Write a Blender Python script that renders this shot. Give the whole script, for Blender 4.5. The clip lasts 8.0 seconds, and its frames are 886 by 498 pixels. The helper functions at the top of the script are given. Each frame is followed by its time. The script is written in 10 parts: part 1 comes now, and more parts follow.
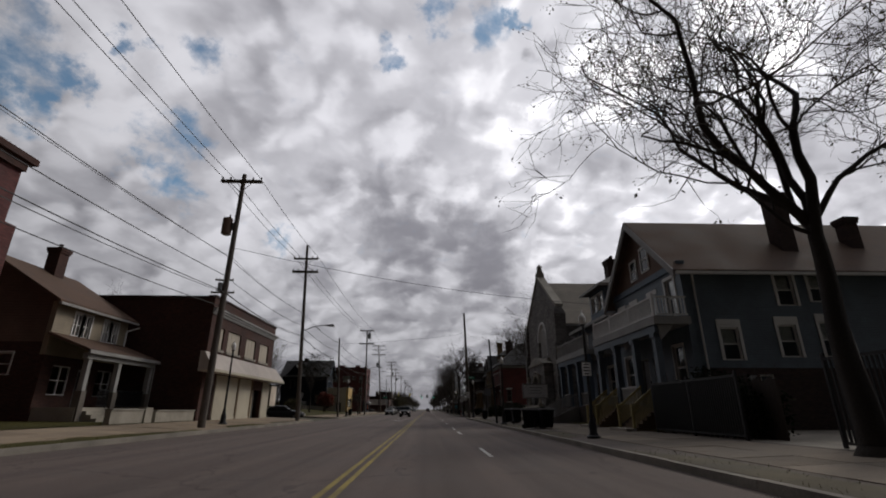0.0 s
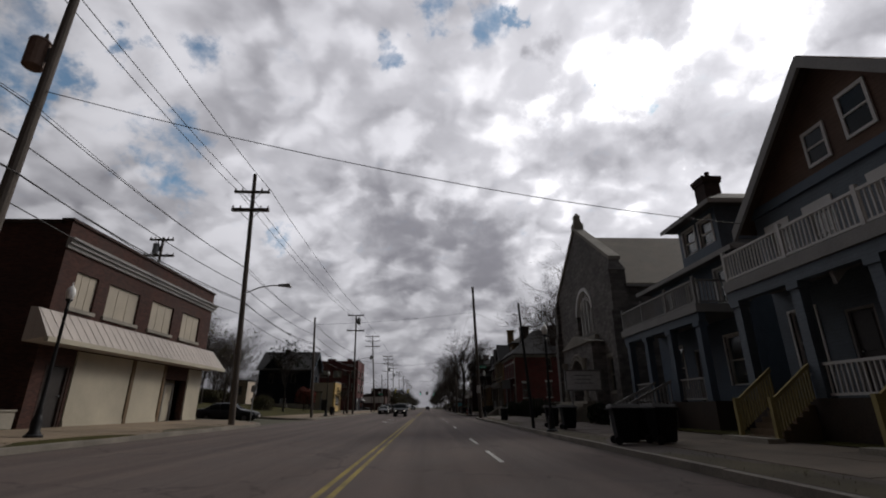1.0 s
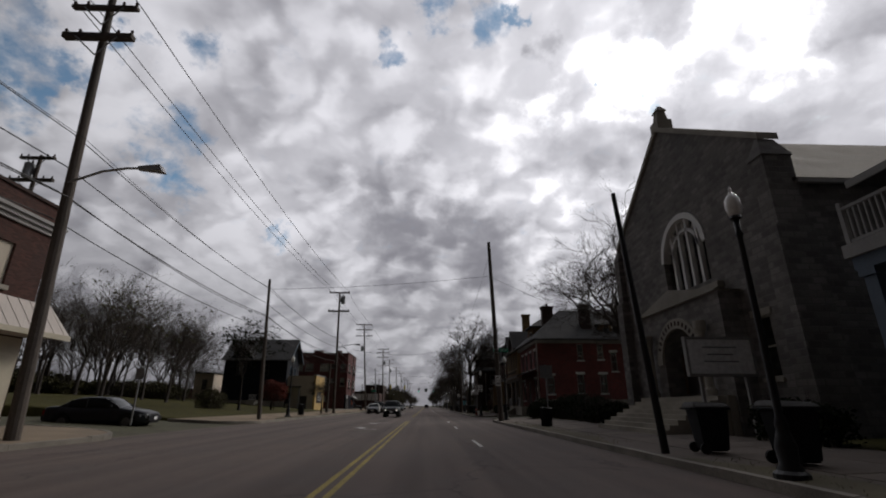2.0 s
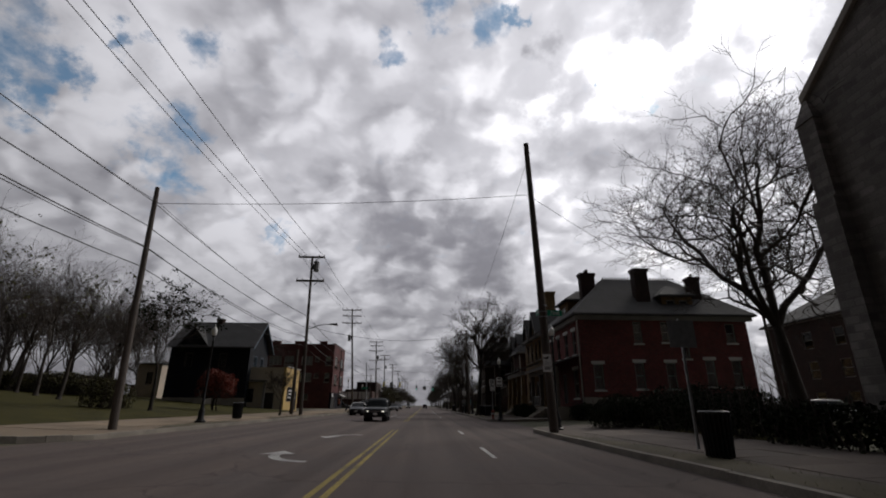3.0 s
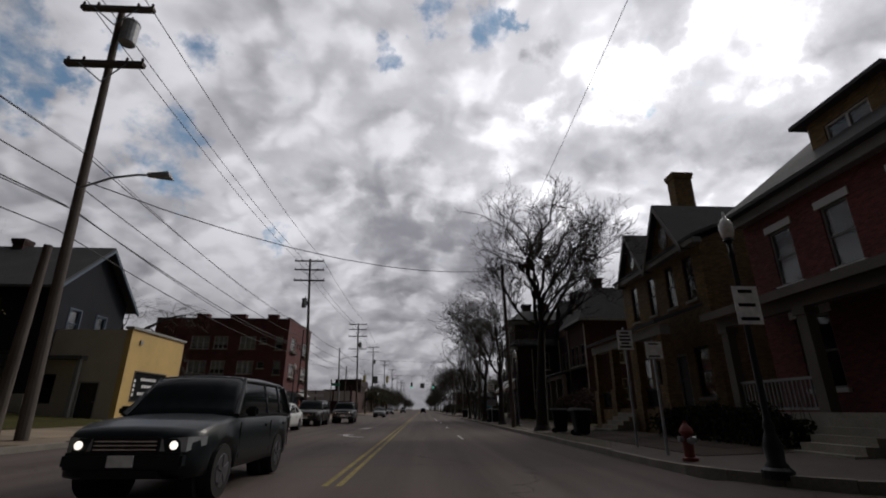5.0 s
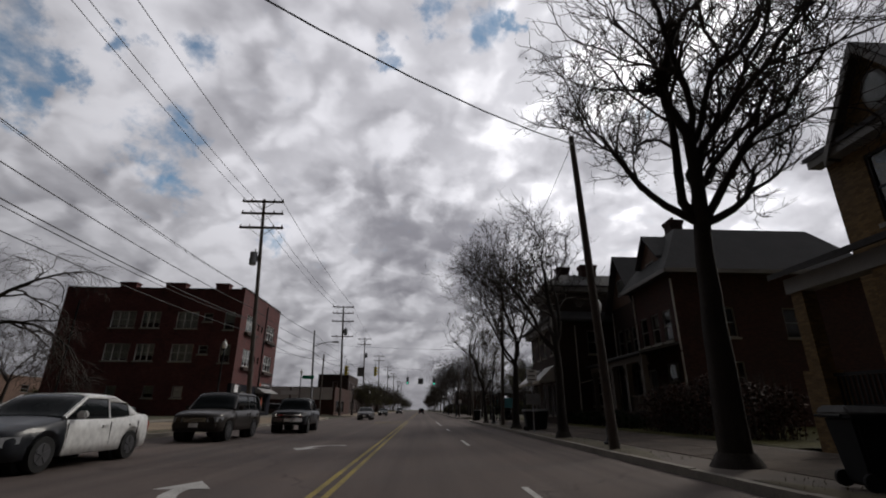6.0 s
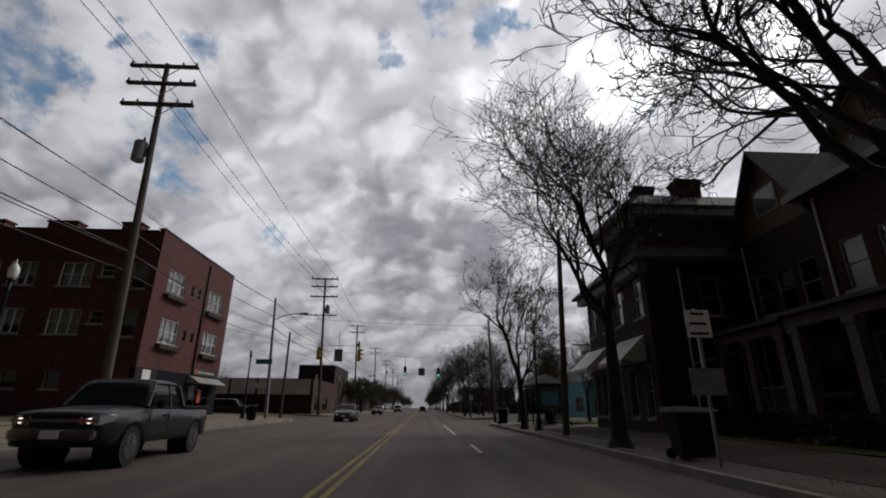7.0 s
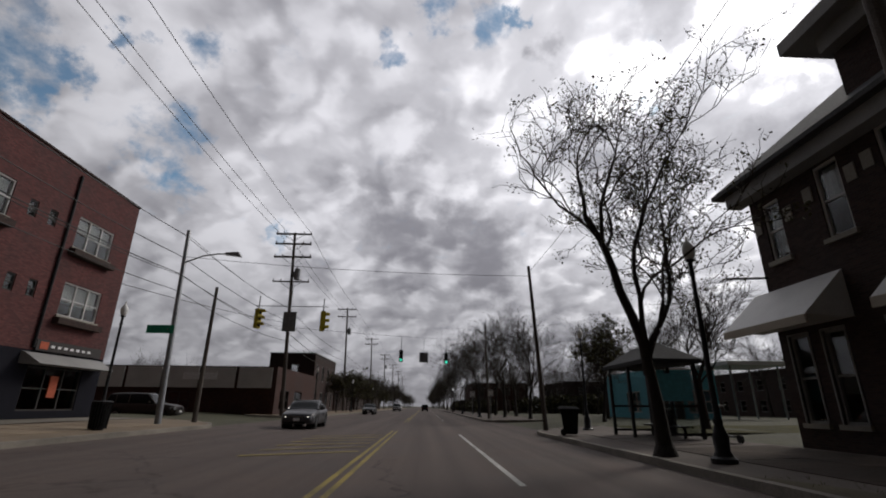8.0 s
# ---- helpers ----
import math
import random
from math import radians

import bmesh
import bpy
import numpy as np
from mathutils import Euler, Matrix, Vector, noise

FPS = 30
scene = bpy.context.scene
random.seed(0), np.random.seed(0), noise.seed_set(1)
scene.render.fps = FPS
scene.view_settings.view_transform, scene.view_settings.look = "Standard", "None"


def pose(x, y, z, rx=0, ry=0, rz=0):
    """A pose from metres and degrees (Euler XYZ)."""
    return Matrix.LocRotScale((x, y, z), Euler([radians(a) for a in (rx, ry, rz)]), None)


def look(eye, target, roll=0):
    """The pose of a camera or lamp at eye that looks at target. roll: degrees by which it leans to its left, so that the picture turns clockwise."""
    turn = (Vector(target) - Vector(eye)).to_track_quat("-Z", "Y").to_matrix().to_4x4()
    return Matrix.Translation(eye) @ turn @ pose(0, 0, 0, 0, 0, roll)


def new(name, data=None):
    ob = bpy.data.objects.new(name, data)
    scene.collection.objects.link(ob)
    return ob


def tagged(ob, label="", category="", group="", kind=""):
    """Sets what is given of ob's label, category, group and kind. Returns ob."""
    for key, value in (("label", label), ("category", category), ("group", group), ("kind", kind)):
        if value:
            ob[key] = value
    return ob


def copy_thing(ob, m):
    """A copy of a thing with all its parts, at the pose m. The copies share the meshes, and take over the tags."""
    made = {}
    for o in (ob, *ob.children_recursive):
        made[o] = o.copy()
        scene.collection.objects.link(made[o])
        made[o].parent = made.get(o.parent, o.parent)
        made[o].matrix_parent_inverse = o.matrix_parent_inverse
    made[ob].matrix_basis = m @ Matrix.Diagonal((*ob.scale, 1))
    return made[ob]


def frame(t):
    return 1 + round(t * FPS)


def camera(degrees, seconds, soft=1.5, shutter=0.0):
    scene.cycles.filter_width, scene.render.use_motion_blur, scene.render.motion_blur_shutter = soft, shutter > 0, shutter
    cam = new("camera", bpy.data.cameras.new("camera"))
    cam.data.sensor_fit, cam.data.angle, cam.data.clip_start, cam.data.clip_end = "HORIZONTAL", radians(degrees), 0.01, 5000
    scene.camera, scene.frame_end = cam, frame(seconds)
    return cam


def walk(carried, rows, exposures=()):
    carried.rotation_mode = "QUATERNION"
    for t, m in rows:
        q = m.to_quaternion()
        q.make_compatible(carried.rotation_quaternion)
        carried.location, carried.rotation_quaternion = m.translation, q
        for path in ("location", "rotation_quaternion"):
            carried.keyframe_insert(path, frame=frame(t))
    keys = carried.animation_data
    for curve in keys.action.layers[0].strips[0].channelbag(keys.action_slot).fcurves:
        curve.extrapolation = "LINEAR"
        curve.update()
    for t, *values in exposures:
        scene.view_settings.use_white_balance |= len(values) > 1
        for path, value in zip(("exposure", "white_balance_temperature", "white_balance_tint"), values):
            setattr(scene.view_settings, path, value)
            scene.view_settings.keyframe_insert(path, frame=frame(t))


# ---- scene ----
cam = camera(87.8, 8.0, soft=1.9)
PATH = [
    (0.0, pose(0.0, 0.00, 1.25, 0, 0, -1.81) @ pose(0, 0, 0, 109.21) @ pose(0, 0, 0, 0, 0, -0.00)),
    (0.5, pose(0.0, 7.17, 1.25, 0, 0, -1.83) @ pose(0, 0, 0, 109.13) @ pose(0, 0, 0, 0, 0, -0.14)),
    (1.0, pose(0.0, 14.18, 1.25, 0, 0, -1.90) @ pose(0, 0, 0, 108.98) @ pose(0, 0, 0, 0, 0, -0.20)),
    (1.5, pose(0.0, 21.42, 1.25, 0, 0, -1.90) @ pose(0, 0, 0, 108.85) @ pose(0, 0, 0, 0, 0, -0.08)),
    (3.0, pose(0.0, 44.53, 1.25, 0, 0, -2.05) @ pose(0, 0, 0, 108.79) @ pose(0, 0, 0, 0, 0, 0.32)),
    (3.5, pose(0.0, 52.15, 1.25, 0, 0, -2.15) @ pose(0, 0, 0, 108.78) @ pose(0, 0, 0, 0, 0, 0.26)),
    (4.0, pose(0.0, 59.97, 1.25, 0, 0, -2.20) @ pose(0, 0, 0, 108.85) @ pose(0, 0, 0, 0, 0, 0.17)),
    (5.5, pose(0.0, 84.37, 1.25, 0, 0, -2.40) @ pose(0, 0, 0, 109.30) @ pose(0, 0, 0, 0, 0, 0.22)),
    (6.0, pose(0.0, 92.53, 1.25, 0, 0, -2.47) @ pose(0, 0, 0, 109.28) @ pose(0, 0, 0, 0, 0, 0.30)),
    (6.5, pose(0.0, 100.57, 1.25, 0, 0, -2.44) @ pose(0, 0, 0, 109.14) @ pose(0, 0, 0, 0, 0, 0.30)),
    (7.0, pose(0.0, 108.52, 1.25, 0, 0, -2.28) @ pose(0, 0, 0, 109.08) @ pose(0, 0, 0, 0, 0, 0.51)),
    (7.5, pose(0.0, 116.46, 1.25, 0, 0, -2.17) @ pose(0, 0, 0, 109.03) @ pose(0, 0, 0, 0, 0, 0.55)),
    (8.0, pose(0.0, 124.48, 1.25, 0, 0, -2.01) @ pose(0, 0, 0, 108.91) @ pose(0, 0, 0, 0, 0, 0.52)),
]
walk(cam, PATH, exposures=[(0.0, 0.0), (4.0, 0.0), (8.0, 0.0)])

# ---------------------------------------------------------------- sky and sun
SUN_DIR = Vector((0.66, 0.60, 0.60)).normalized()


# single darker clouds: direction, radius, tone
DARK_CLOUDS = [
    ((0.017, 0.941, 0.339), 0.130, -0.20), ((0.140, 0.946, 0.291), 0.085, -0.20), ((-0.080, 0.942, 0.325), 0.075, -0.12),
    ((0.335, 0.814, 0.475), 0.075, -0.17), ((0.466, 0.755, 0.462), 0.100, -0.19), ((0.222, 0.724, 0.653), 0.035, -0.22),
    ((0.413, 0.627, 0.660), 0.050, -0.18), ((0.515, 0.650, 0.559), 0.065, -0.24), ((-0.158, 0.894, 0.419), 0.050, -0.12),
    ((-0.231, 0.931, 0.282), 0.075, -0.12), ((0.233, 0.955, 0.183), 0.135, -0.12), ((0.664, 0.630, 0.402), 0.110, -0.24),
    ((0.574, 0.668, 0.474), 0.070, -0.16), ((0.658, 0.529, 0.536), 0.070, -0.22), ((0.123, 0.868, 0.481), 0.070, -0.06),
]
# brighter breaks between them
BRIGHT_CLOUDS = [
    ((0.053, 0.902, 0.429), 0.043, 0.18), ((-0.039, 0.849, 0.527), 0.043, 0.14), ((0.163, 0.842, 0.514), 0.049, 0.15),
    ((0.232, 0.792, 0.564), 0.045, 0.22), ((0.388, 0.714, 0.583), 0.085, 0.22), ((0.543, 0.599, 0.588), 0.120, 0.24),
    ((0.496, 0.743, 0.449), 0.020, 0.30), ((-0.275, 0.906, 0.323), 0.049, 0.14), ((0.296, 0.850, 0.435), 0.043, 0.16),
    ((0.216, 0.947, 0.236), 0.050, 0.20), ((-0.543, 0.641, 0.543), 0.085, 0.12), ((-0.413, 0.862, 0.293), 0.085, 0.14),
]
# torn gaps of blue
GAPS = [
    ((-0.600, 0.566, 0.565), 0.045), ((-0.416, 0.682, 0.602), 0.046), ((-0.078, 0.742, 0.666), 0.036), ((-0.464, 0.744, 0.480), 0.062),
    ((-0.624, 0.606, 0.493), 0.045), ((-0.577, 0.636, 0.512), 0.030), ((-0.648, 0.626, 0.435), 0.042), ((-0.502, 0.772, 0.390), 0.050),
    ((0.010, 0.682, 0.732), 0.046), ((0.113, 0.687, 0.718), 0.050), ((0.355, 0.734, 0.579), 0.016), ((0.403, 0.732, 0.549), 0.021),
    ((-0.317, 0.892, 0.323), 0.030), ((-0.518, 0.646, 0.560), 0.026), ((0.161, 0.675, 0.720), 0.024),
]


def build_sky():
    world = bpy.data.worlds.new("sky")
    scene.world = world
    world.use_nodes = True
    nt = world.node_tree
    nt.nodes.clear()
    N, L = nt.nodes.new, nt.links.new

    def math_node(op, a, b=None, clamp=False):
        n = N("ShaderNodeMath")
        n.operation, n.use_clamp = op, clamp
        for i, v in enumerate((a, b)):
            if v is None:
                continue
            if isinstance(v, (int, float)):
                n.inputs[i].default_value = v
            else:
                L(v, n.inputs[i])
        return n.outputs[0]

    def mapped(v, a, b, c, d):
        n = N("ShaderNodeMapRange")
        n.interpolation_type = "SMOOTHSTEP"
        L(v, n.inputs[0])
        for i, k in enumerate((a, b, c, d)):
            n.inputs[i + 1].default_value = k
        return n.outputs[0]

    def mixed(f, a, b):
        n = N("ShaderNodeMix")
        n.data_type = "RGBA"
        if isinstance(f, (int, float)):
            n.inputs[0].default_value = f
        else:
            L(f, n.inputs[0])
        for i, v in ((6, a), (7, b)):
            if isinstance(v, tuple):
                n.inputs[i].default_value = (*v, 1)
            else:
                L(v, n.inputs[i])
        return n.outputs[2]

    way = N("ShaderNodeTexCoord").outputs["Generated"]
    sep = N("ShaderNodeSeparateXYZ")
    L(way, sep.inputs[0])
    up = math_node("MAXIMUM", sep.outputs[2], 0.0)
    deep = math_node("ADD", up, 0.42)
    flat = N("ShaderNodeCombineXYZ")
    L(math_node("DIVIDE", sep.outputs[0], deep), flat.inputs[0])
    L(math_node("DIVIDE", sep.outputs[1], deep), flat.inputs[1])

    def cloud(scale, detail, rough, shift, distort=0.0):
        m = N("ShaderNodeMapping")
        m.inputs["Location"].default_value = shift
        L(flat.outputs[0], m.inputs[0])
        n = N("ShaderNodeTexNoise")
        n.inputs["Scale"].default_value = scale
        n.inputs["Detail"].default_value = detail
        n.inputs["Roughness"].default_value = rough
        n.inputs["Distortion"].default_value = distort
        L(m.outputs[0], n.inputs["Vector"])
        return n.outputs["Fac"]

    sky = N("ShaderNodeTexSky")
    sky.sky_type = "NISHITA"
    sky.sun_disc = False
    sky.sun_elevation = math.asin(SUN_DIR.z)
    sky.sun_rotation = math.atan2(SUN_DIR.x, SUN_DIR.y)
    sky.dust_density = 0.6
    blue = mixed(1.0, (0, 0, 0), sky.outputs[0])
    blue_mul = N("ShaderNodeVectorMath")
    blue_mul.operation = "SCALE"
    tint = N("ShaderNodeVectorMath")
    tint.operation = "MULTIPLY"
    L(blue, tint.inputs[0])
    tint.inputs[1].default_value = (0.62, 0.78, 0.78)
    L(tint.outputs[0], blue_mul.inputs[0])
    blue_mul.inputs["Scale"].default_value = 0.125

    billow = cloud(5.5, 6, 0.50, (3.1, 1.7, 0.4), 0.0)
    broad = cloud(2.4, 4, 0.5, (7.3, 2.2, 1.9), 0.1)
    # direction with ragged edges, for the single clouds and gaps below
    rag = N("ShaderNodeTexNoise")
    rag.inputs["Scale"].default_value = 9.0
    rag.inputs["Detail"].default_value = 6.0
    rag.inputs["Roughness"].default_value = 0.62
    L(way, rag.inputs["Vector"])
    rag_in = N("ShaderNodeVectorMath")
    rag_in.operation = "MULTIPLY_ADD"
    L(rag.outputs["Color"], rag_in.inputs[0])
    rag_in.inputs[1].default_value = (0.22, 0.22, 0.22)
    rag_in.inputs[2].default_value = (-0.11, -0.11, -0.11)
    ragged = N("ShaderNodeVectorMath")
    L(way, ragged.inputs[0])
    L(rag_in.outputs[0], ragged.inputs[1])

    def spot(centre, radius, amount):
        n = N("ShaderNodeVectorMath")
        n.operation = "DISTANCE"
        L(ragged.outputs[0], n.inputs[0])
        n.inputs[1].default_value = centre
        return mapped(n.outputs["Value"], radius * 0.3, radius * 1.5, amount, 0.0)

    # rounded puffs, brighter on the side that the sun lights
    warp = N("ShaderNodeTexNoise")
    warp.inputs["Scale"].default_value = 7.0
    warp.inputs["Detail"].default_value = 4.0
    warp.inputs["Roughness"].default_value = 0.5
    L(flat.outputs[0], warp.inputs["Vector"])
    bent = N("ShaderNodeVectorMath")
    bent.operation = "MULTIPLY_ADD"
    L(warp.outputs["Color"], bent.inputs[0])
    bent.inputs[1].default_value = (0.16, 0.16, 0.0)
    L(flat.outputs[0], bent.inputs[2])

    def puff(shift, scale, seed):
        moved = N("ShaderNodeVectorMath")
        L(bent.outputs[0], moved.inputs[0])
        moved.inputs[1].default_value = (shift[0] + seed, shift[1] - seed, 0.0)
        n = N("ShaderNodeTexVoronoi")
        n.voronoi_dimensions = "2D"
        n.feature = "SMOOTH_F1"
        n.inputs["Scale"].default_value = scale
        n.inputs["Smoothness"].default_value = 0.8
        n.inputs["Detail"].default_value = 1.5
        n.inputs["Roughness"].default_value = 0.42
        n.inputs["Lacunarity"].default_value = 2.2
        L(moved.outputs[0], n.inputs["Vector"])
        return mapped(n.outputs["Distance"], 0.08, 0.80, 1.0, 0.0)

    body = puff((0, 0), 7.0, 0.0)
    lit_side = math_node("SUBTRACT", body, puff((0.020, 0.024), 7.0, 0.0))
    small = puff((0, 0), 15.0, 3.7)
    round_ = math_node("ADD", math_node("MULTIPLY", body, 0.17), math_node("ADD", math_node("MULTIPLY", lit_side, 0.20), math_node("MULTIPLY", small, 0.07)))
    tone = math_node("ADD", math_node("ADD", math_node("MULTIPLY", billow, 0.44), 0.245), math_node("ADD", math_node("MULTIPLY", broad, 0.34), round_))
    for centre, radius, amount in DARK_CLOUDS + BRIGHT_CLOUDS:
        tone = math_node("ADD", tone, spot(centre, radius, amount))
    dot = N("ShaderNodeVectorMath")
    dot.operation = "DOT_PRODUCT"
    L(way, dot.inputs[0])
    dot.inputs[1].default_value = SUN_DIR
    near_sun = mapped(dot.outputs["Value"], 0.74, 1.0, 0.0, 1.0)
    light = math_node("ADD", tone, math_node("MULTIPLY", near_sun, 0.23))
    lum = mapped(light, 0.30, 1.00, 0.0, 1.0)
    clouds = mixed(lum, (0.26, 0.257, 0.29), (0.82, 0.815, 0.87))
    veil = N("ShaderNodeVectorMath")
    veil.operation = "SCALE"
    L(clouds, veil.inputs[0])
    L(mapped(dot.outputs["Value"], 0.15, 0.70, 0.70, 1.0), veil.inputs["Scale"])
    clouds = veil.outputs[0]
    glow = N("ShaderNodeVectorMath")
    glow.operation = "SCALE"
    glow.inputs[0].default_value = (1.0, 0.98, 0.96)
    L(math_node("MULTIPLY", near_sun, mapped(tone, 0.66, 1.0, 0.0, 0.9)), glow.inputs["Scale"])
    lit = N("ShaderNodeVectorMath")
    L(clouds, lit.inputs[0])
    L(glow.outputs[0], lit.inputs[1])
    # torn gaps of blue
    gap = cloud(16.0, 7, 0.6, (0.35, 4.4, 2.0), 0.2)
    tear = math_node("MULTIPLY", gap, 0.85)
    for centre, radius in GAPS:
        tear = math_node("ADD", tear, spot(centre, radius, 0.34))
    hole = mapped(tear, 0.50, 0.92, 0.0, 0.92)
    hole = math_node("MULTIPLY", hole, mapped(sep.outputs[2], 0.20, 0.36, 0.0, 1.0))
    out = mixed(hole, lit.outputs[0], blue_mul.outputs[0])
    # unseen sky behind the viewer dimmed to 0.05, added to darken street and facades
    dim = N("ShaderNodeVectorMath")
    dim.operation = "SCALE"
    L(out, dim.inputs[0])
    fore = N("ShaderNodeVectorMath")
    fore.operation = "DOT_PRODUCT"
    L(way, fore.inputs[0])
    fore.inputs[1].default_value = Vector((0.45, 0.85, 0.25)).normalized()
    L(mapped(fore.outputs["Value"], -0.14, 0.46, 0.05, 1.0), dim.inputs["Scale"])
    out = dim.outputs[0]
    # the deck thickens towards the horizon
    low = N("ShaderNodeVectorMath")
    low.operation = "SCALE"
    L(out, low.inputs[0])
    L(mapped(sep.outputs[2], 0.08, 0.40, 0.66, 1.0), low.inputs["Scale"])
    out = low.outputs[0]
    # pale haze over the rooftops
    haze = math_node("MULTIPLY", mapped(sep.outputs[2], 0.0, 0.11, 0.75, 0.0), mapped(fore.outputs["Value"], -0.3, 0.3, 0.1, 1.0))
    out = mixed(haze, out, (0.21, 0.205, 0.225))
    back = N("ShaderNodeBackground")
    L(out, back.inputs[0])
    back.inputs[1].default_value = 1.0
    end = N("ShaderNodeOutputWorld")
    L(back.outputs[0], end.inputs[0])


build_sky()
sun = new("sun", bpy.data.lights.new("sun", "SUN"))
sun.data.energy = 1.05
sun.data.angle = radians(14)
sun.data.color = (1.0, 0.93, 0.84)
sun.matrix_world = look(SUN_DIR * 100, (0, 0, 0))

# ---------------------------------------------------------------- materials
def material(name, base, rough=0.8, metal=0.0, var=0.18, grain=6.0, bump=0.15, pattern="", size=(0.2, 0.065), joint=(0.2, 0.19, 0.18), stain=0.25, island=0.0, spec=0.3, each=0.0):
    """A surface with grain, larger stains and a pattern: brick, lap, shingle, block, seam or none."""
    m = bpy.data.materials.new(name)
    m.use_nodes = True
    nt = m.node_tree
    N, L = nt.nodes.new, nt.links.new
    bsdf = nt.nodes["Principled BSDF"]
    bsdf.inputs["Metallic"].default_value = metal
    bsdf.inputs["Specular IOR Level"].default_value = spec
    place = N("ShaderNodeNewGeometry").outputs["Position"]

    def noise_node(scale, detail=4, rough_=0.6):
        n = N("ShaderNodeTexNoise")
        n.inputs["Scale"].default_value = scale
        n.inputs["Detail"].default_value = detail
        n.inputs["Roughness"].default_value = rough_
        L(place, n.inputs["Vector"])
        return n.outputs["Fac"]

    def remap(v, a, b, c, d):
        n = N("ShaderNodeMapRange")
        L(v, n.inputs[0])
        for i, k in enumerate((a, b, c, d)):
            n.inputs[i + 1].default_value = k
        return n.outputs[0]

    def op(kind, a, b):
        n = N("ShaderNodeMath")
        n.operation = kind
        for i, v in enumerate((a, b)):
            if isinstance(v, (int, float)):
                n.inputs[i].default_value = v
            else:
                L(v, n.inputs[i])
        return n.outputs[0]

    fine, broad = noise_node(grain * 4), noise_node(0.55, 5)
    gain = op("MULTIPLY", remap(fine, 0.25, 0.75, 1 - var, 1 + var), remap(broad, 0.3, 0.7, 1 - stain, 1 + stain))
    height = remap(fine, 0.2, 0.8, 0.0, 1.0)
    colour = None
    if pattern:
        sep = N("ShaderNodeSeparateXYZ")
        L(place, sep.inputs[0])
        along = op("ADD", sep.outputs[0], sep.outputs[1])
        if pattern in ("brick", "block"):
            v = N("ShaderNodeCombineXYZ")
            L(along, v.inputs[0])
            L(sep.outputs[2], v.inputs[1])
            b = N("ShaderNodeTexBrick")
            L(v.outputs[0], b.inputs["Vector"])
            b.inputs["Scale"].default_value = 1.0
            b.inputs["Brick Width"].default_value, b.inputs["Row Height"].default_value = size
            b.inputs["Mortar Size"].default_value = size[1] * 0.12
            b.inputs["Mortar Smooth"].default_value = 0.3
            b.inputs["Bias"].default_value = -0.1
            b.inputs["Color1"].default_value = (*[c * 0.72 for c in base], 1)
            b.inputs["Color2"].default_value = (*[min(1, c * 1.3) for c in base], 1)
            b.inputs["Mortar"].default_value = (*joint, 1)
            colour = b.outputs["Color"]
            height = op("SUBTRACT", op("MULTIPLY", height, 0.5), b.outputs["Fac"])
        else:
            if pattern == "seam":
                way = along
            elif pattern == "shingle":
                way = op("ADD", sep.outputs[2], op("MULTIPLY", noise_node(9.0, 1), 0.02))
            else:
                way = sep.outputs[2]
            step = op("FRACT", op("DIVIDE", way, size[1]), 0.0)
            height = op("ADD", op("MULTIPLY", height, 0.25), op("MULTIPLY", step, -1.0 if pattern != "seam" else 0.0))
            edge = remap(step, 0.0, 0.13, 0.62 if pattern != "seam" else 0.9, 1.0)
            gain = op("MULTIPLY", gain, edge)
    if island:
        isl = N("ShaderNodeNewGeometry").outputs["Random Per Island"]
        gain = op("MULTIPLY", gain, remap(isl, 0.0, 1.0, 1 - island, 1 + island))
    if each:
        gain = op("MULTIPLY", gain, remap(N("ShaderNodeObjectInfo").outputs["Random"], 0.0, 1.0, 1 - each, 1 + each))
    mul = N("ShaderNodeVectorMath")
    mul.operation = "SCALE"
    if colour is None:
        mul.inputs[0].default_value = base
    else:
        L(colour, mul.inputs[0])
    L(gain, mul.inputs["Scale"])
    L(mul.outputs[0], bsdf.inputs["Base Color"])
    L(remap(broad, 0.3, 0.7, max(0.02, rough - 0.1), min(1.0, rough + 0.1)), bsdf.inputs["Roughness"])
    if bump:
        bp = N("ShaderNodeBump")
        bp.inputs["Strength"].default_value = min(1.0, bump * 2)
        bp.inputs["Distance"].default_value = 0.02
        L(height, bp.inputs["Height"])
        L(bp.outputs[0], bsdf.inputs["Normal"])
    return m


def plain(name, base, rough=0.5, metal=0.0, spec=0.4, emit=0.0, coat=0.0):
    """Small things with little grain of their own."""
    m = bpy.data.materials.new(name)
    m.use_nodes = True
    nt = m.node_tree
    b = nt.nodes["Principled BSDF"]
    n = nt.nodes.new("ShaderNodeTexNoise")
    n.inputs["Scale"].default_value = 7.0
    n.inputs["Detail"].default_value = 6.0
    nt.links.new(nt.nodes.new("ShaderNodeNewGeometry").outputs["Position"], n.inputs["Vector"])
    r = nt.nodes.new("ShaderNodeMapRange")
    r.inputs[1].default_value, r.inputs[2].default_value, r.inputs[3].default_value, r.inputs[4].default_value = 0.3, 0.7, 0.82, 1.15
    nt.links.new(n.outputs["Fac"], r.inputs[0])
    s = nt.nodes.new("ShaderNodeVectorMath")
    s.operation = "SCALE"
    s.inputs[0].default_value = base
    nt.links.new(r.outputs[0], s.inputs["Scale"])
    nt.links.new(s.outputs[0], b.inputs["Base Color"])
    b.inputs["Roughness"].default_value = rough
    b.inputs["Metallic"].default_value = metal
    b.inputs["Specular IOR Level"].default_value = spec
    b.inputs["Coat Weight"].default_value = coat
    if emit:
        b.inputs["Emission Color"].default_value = (*base, 1)
        b.inputs["Emission Strength"].default_value = emit
    return m


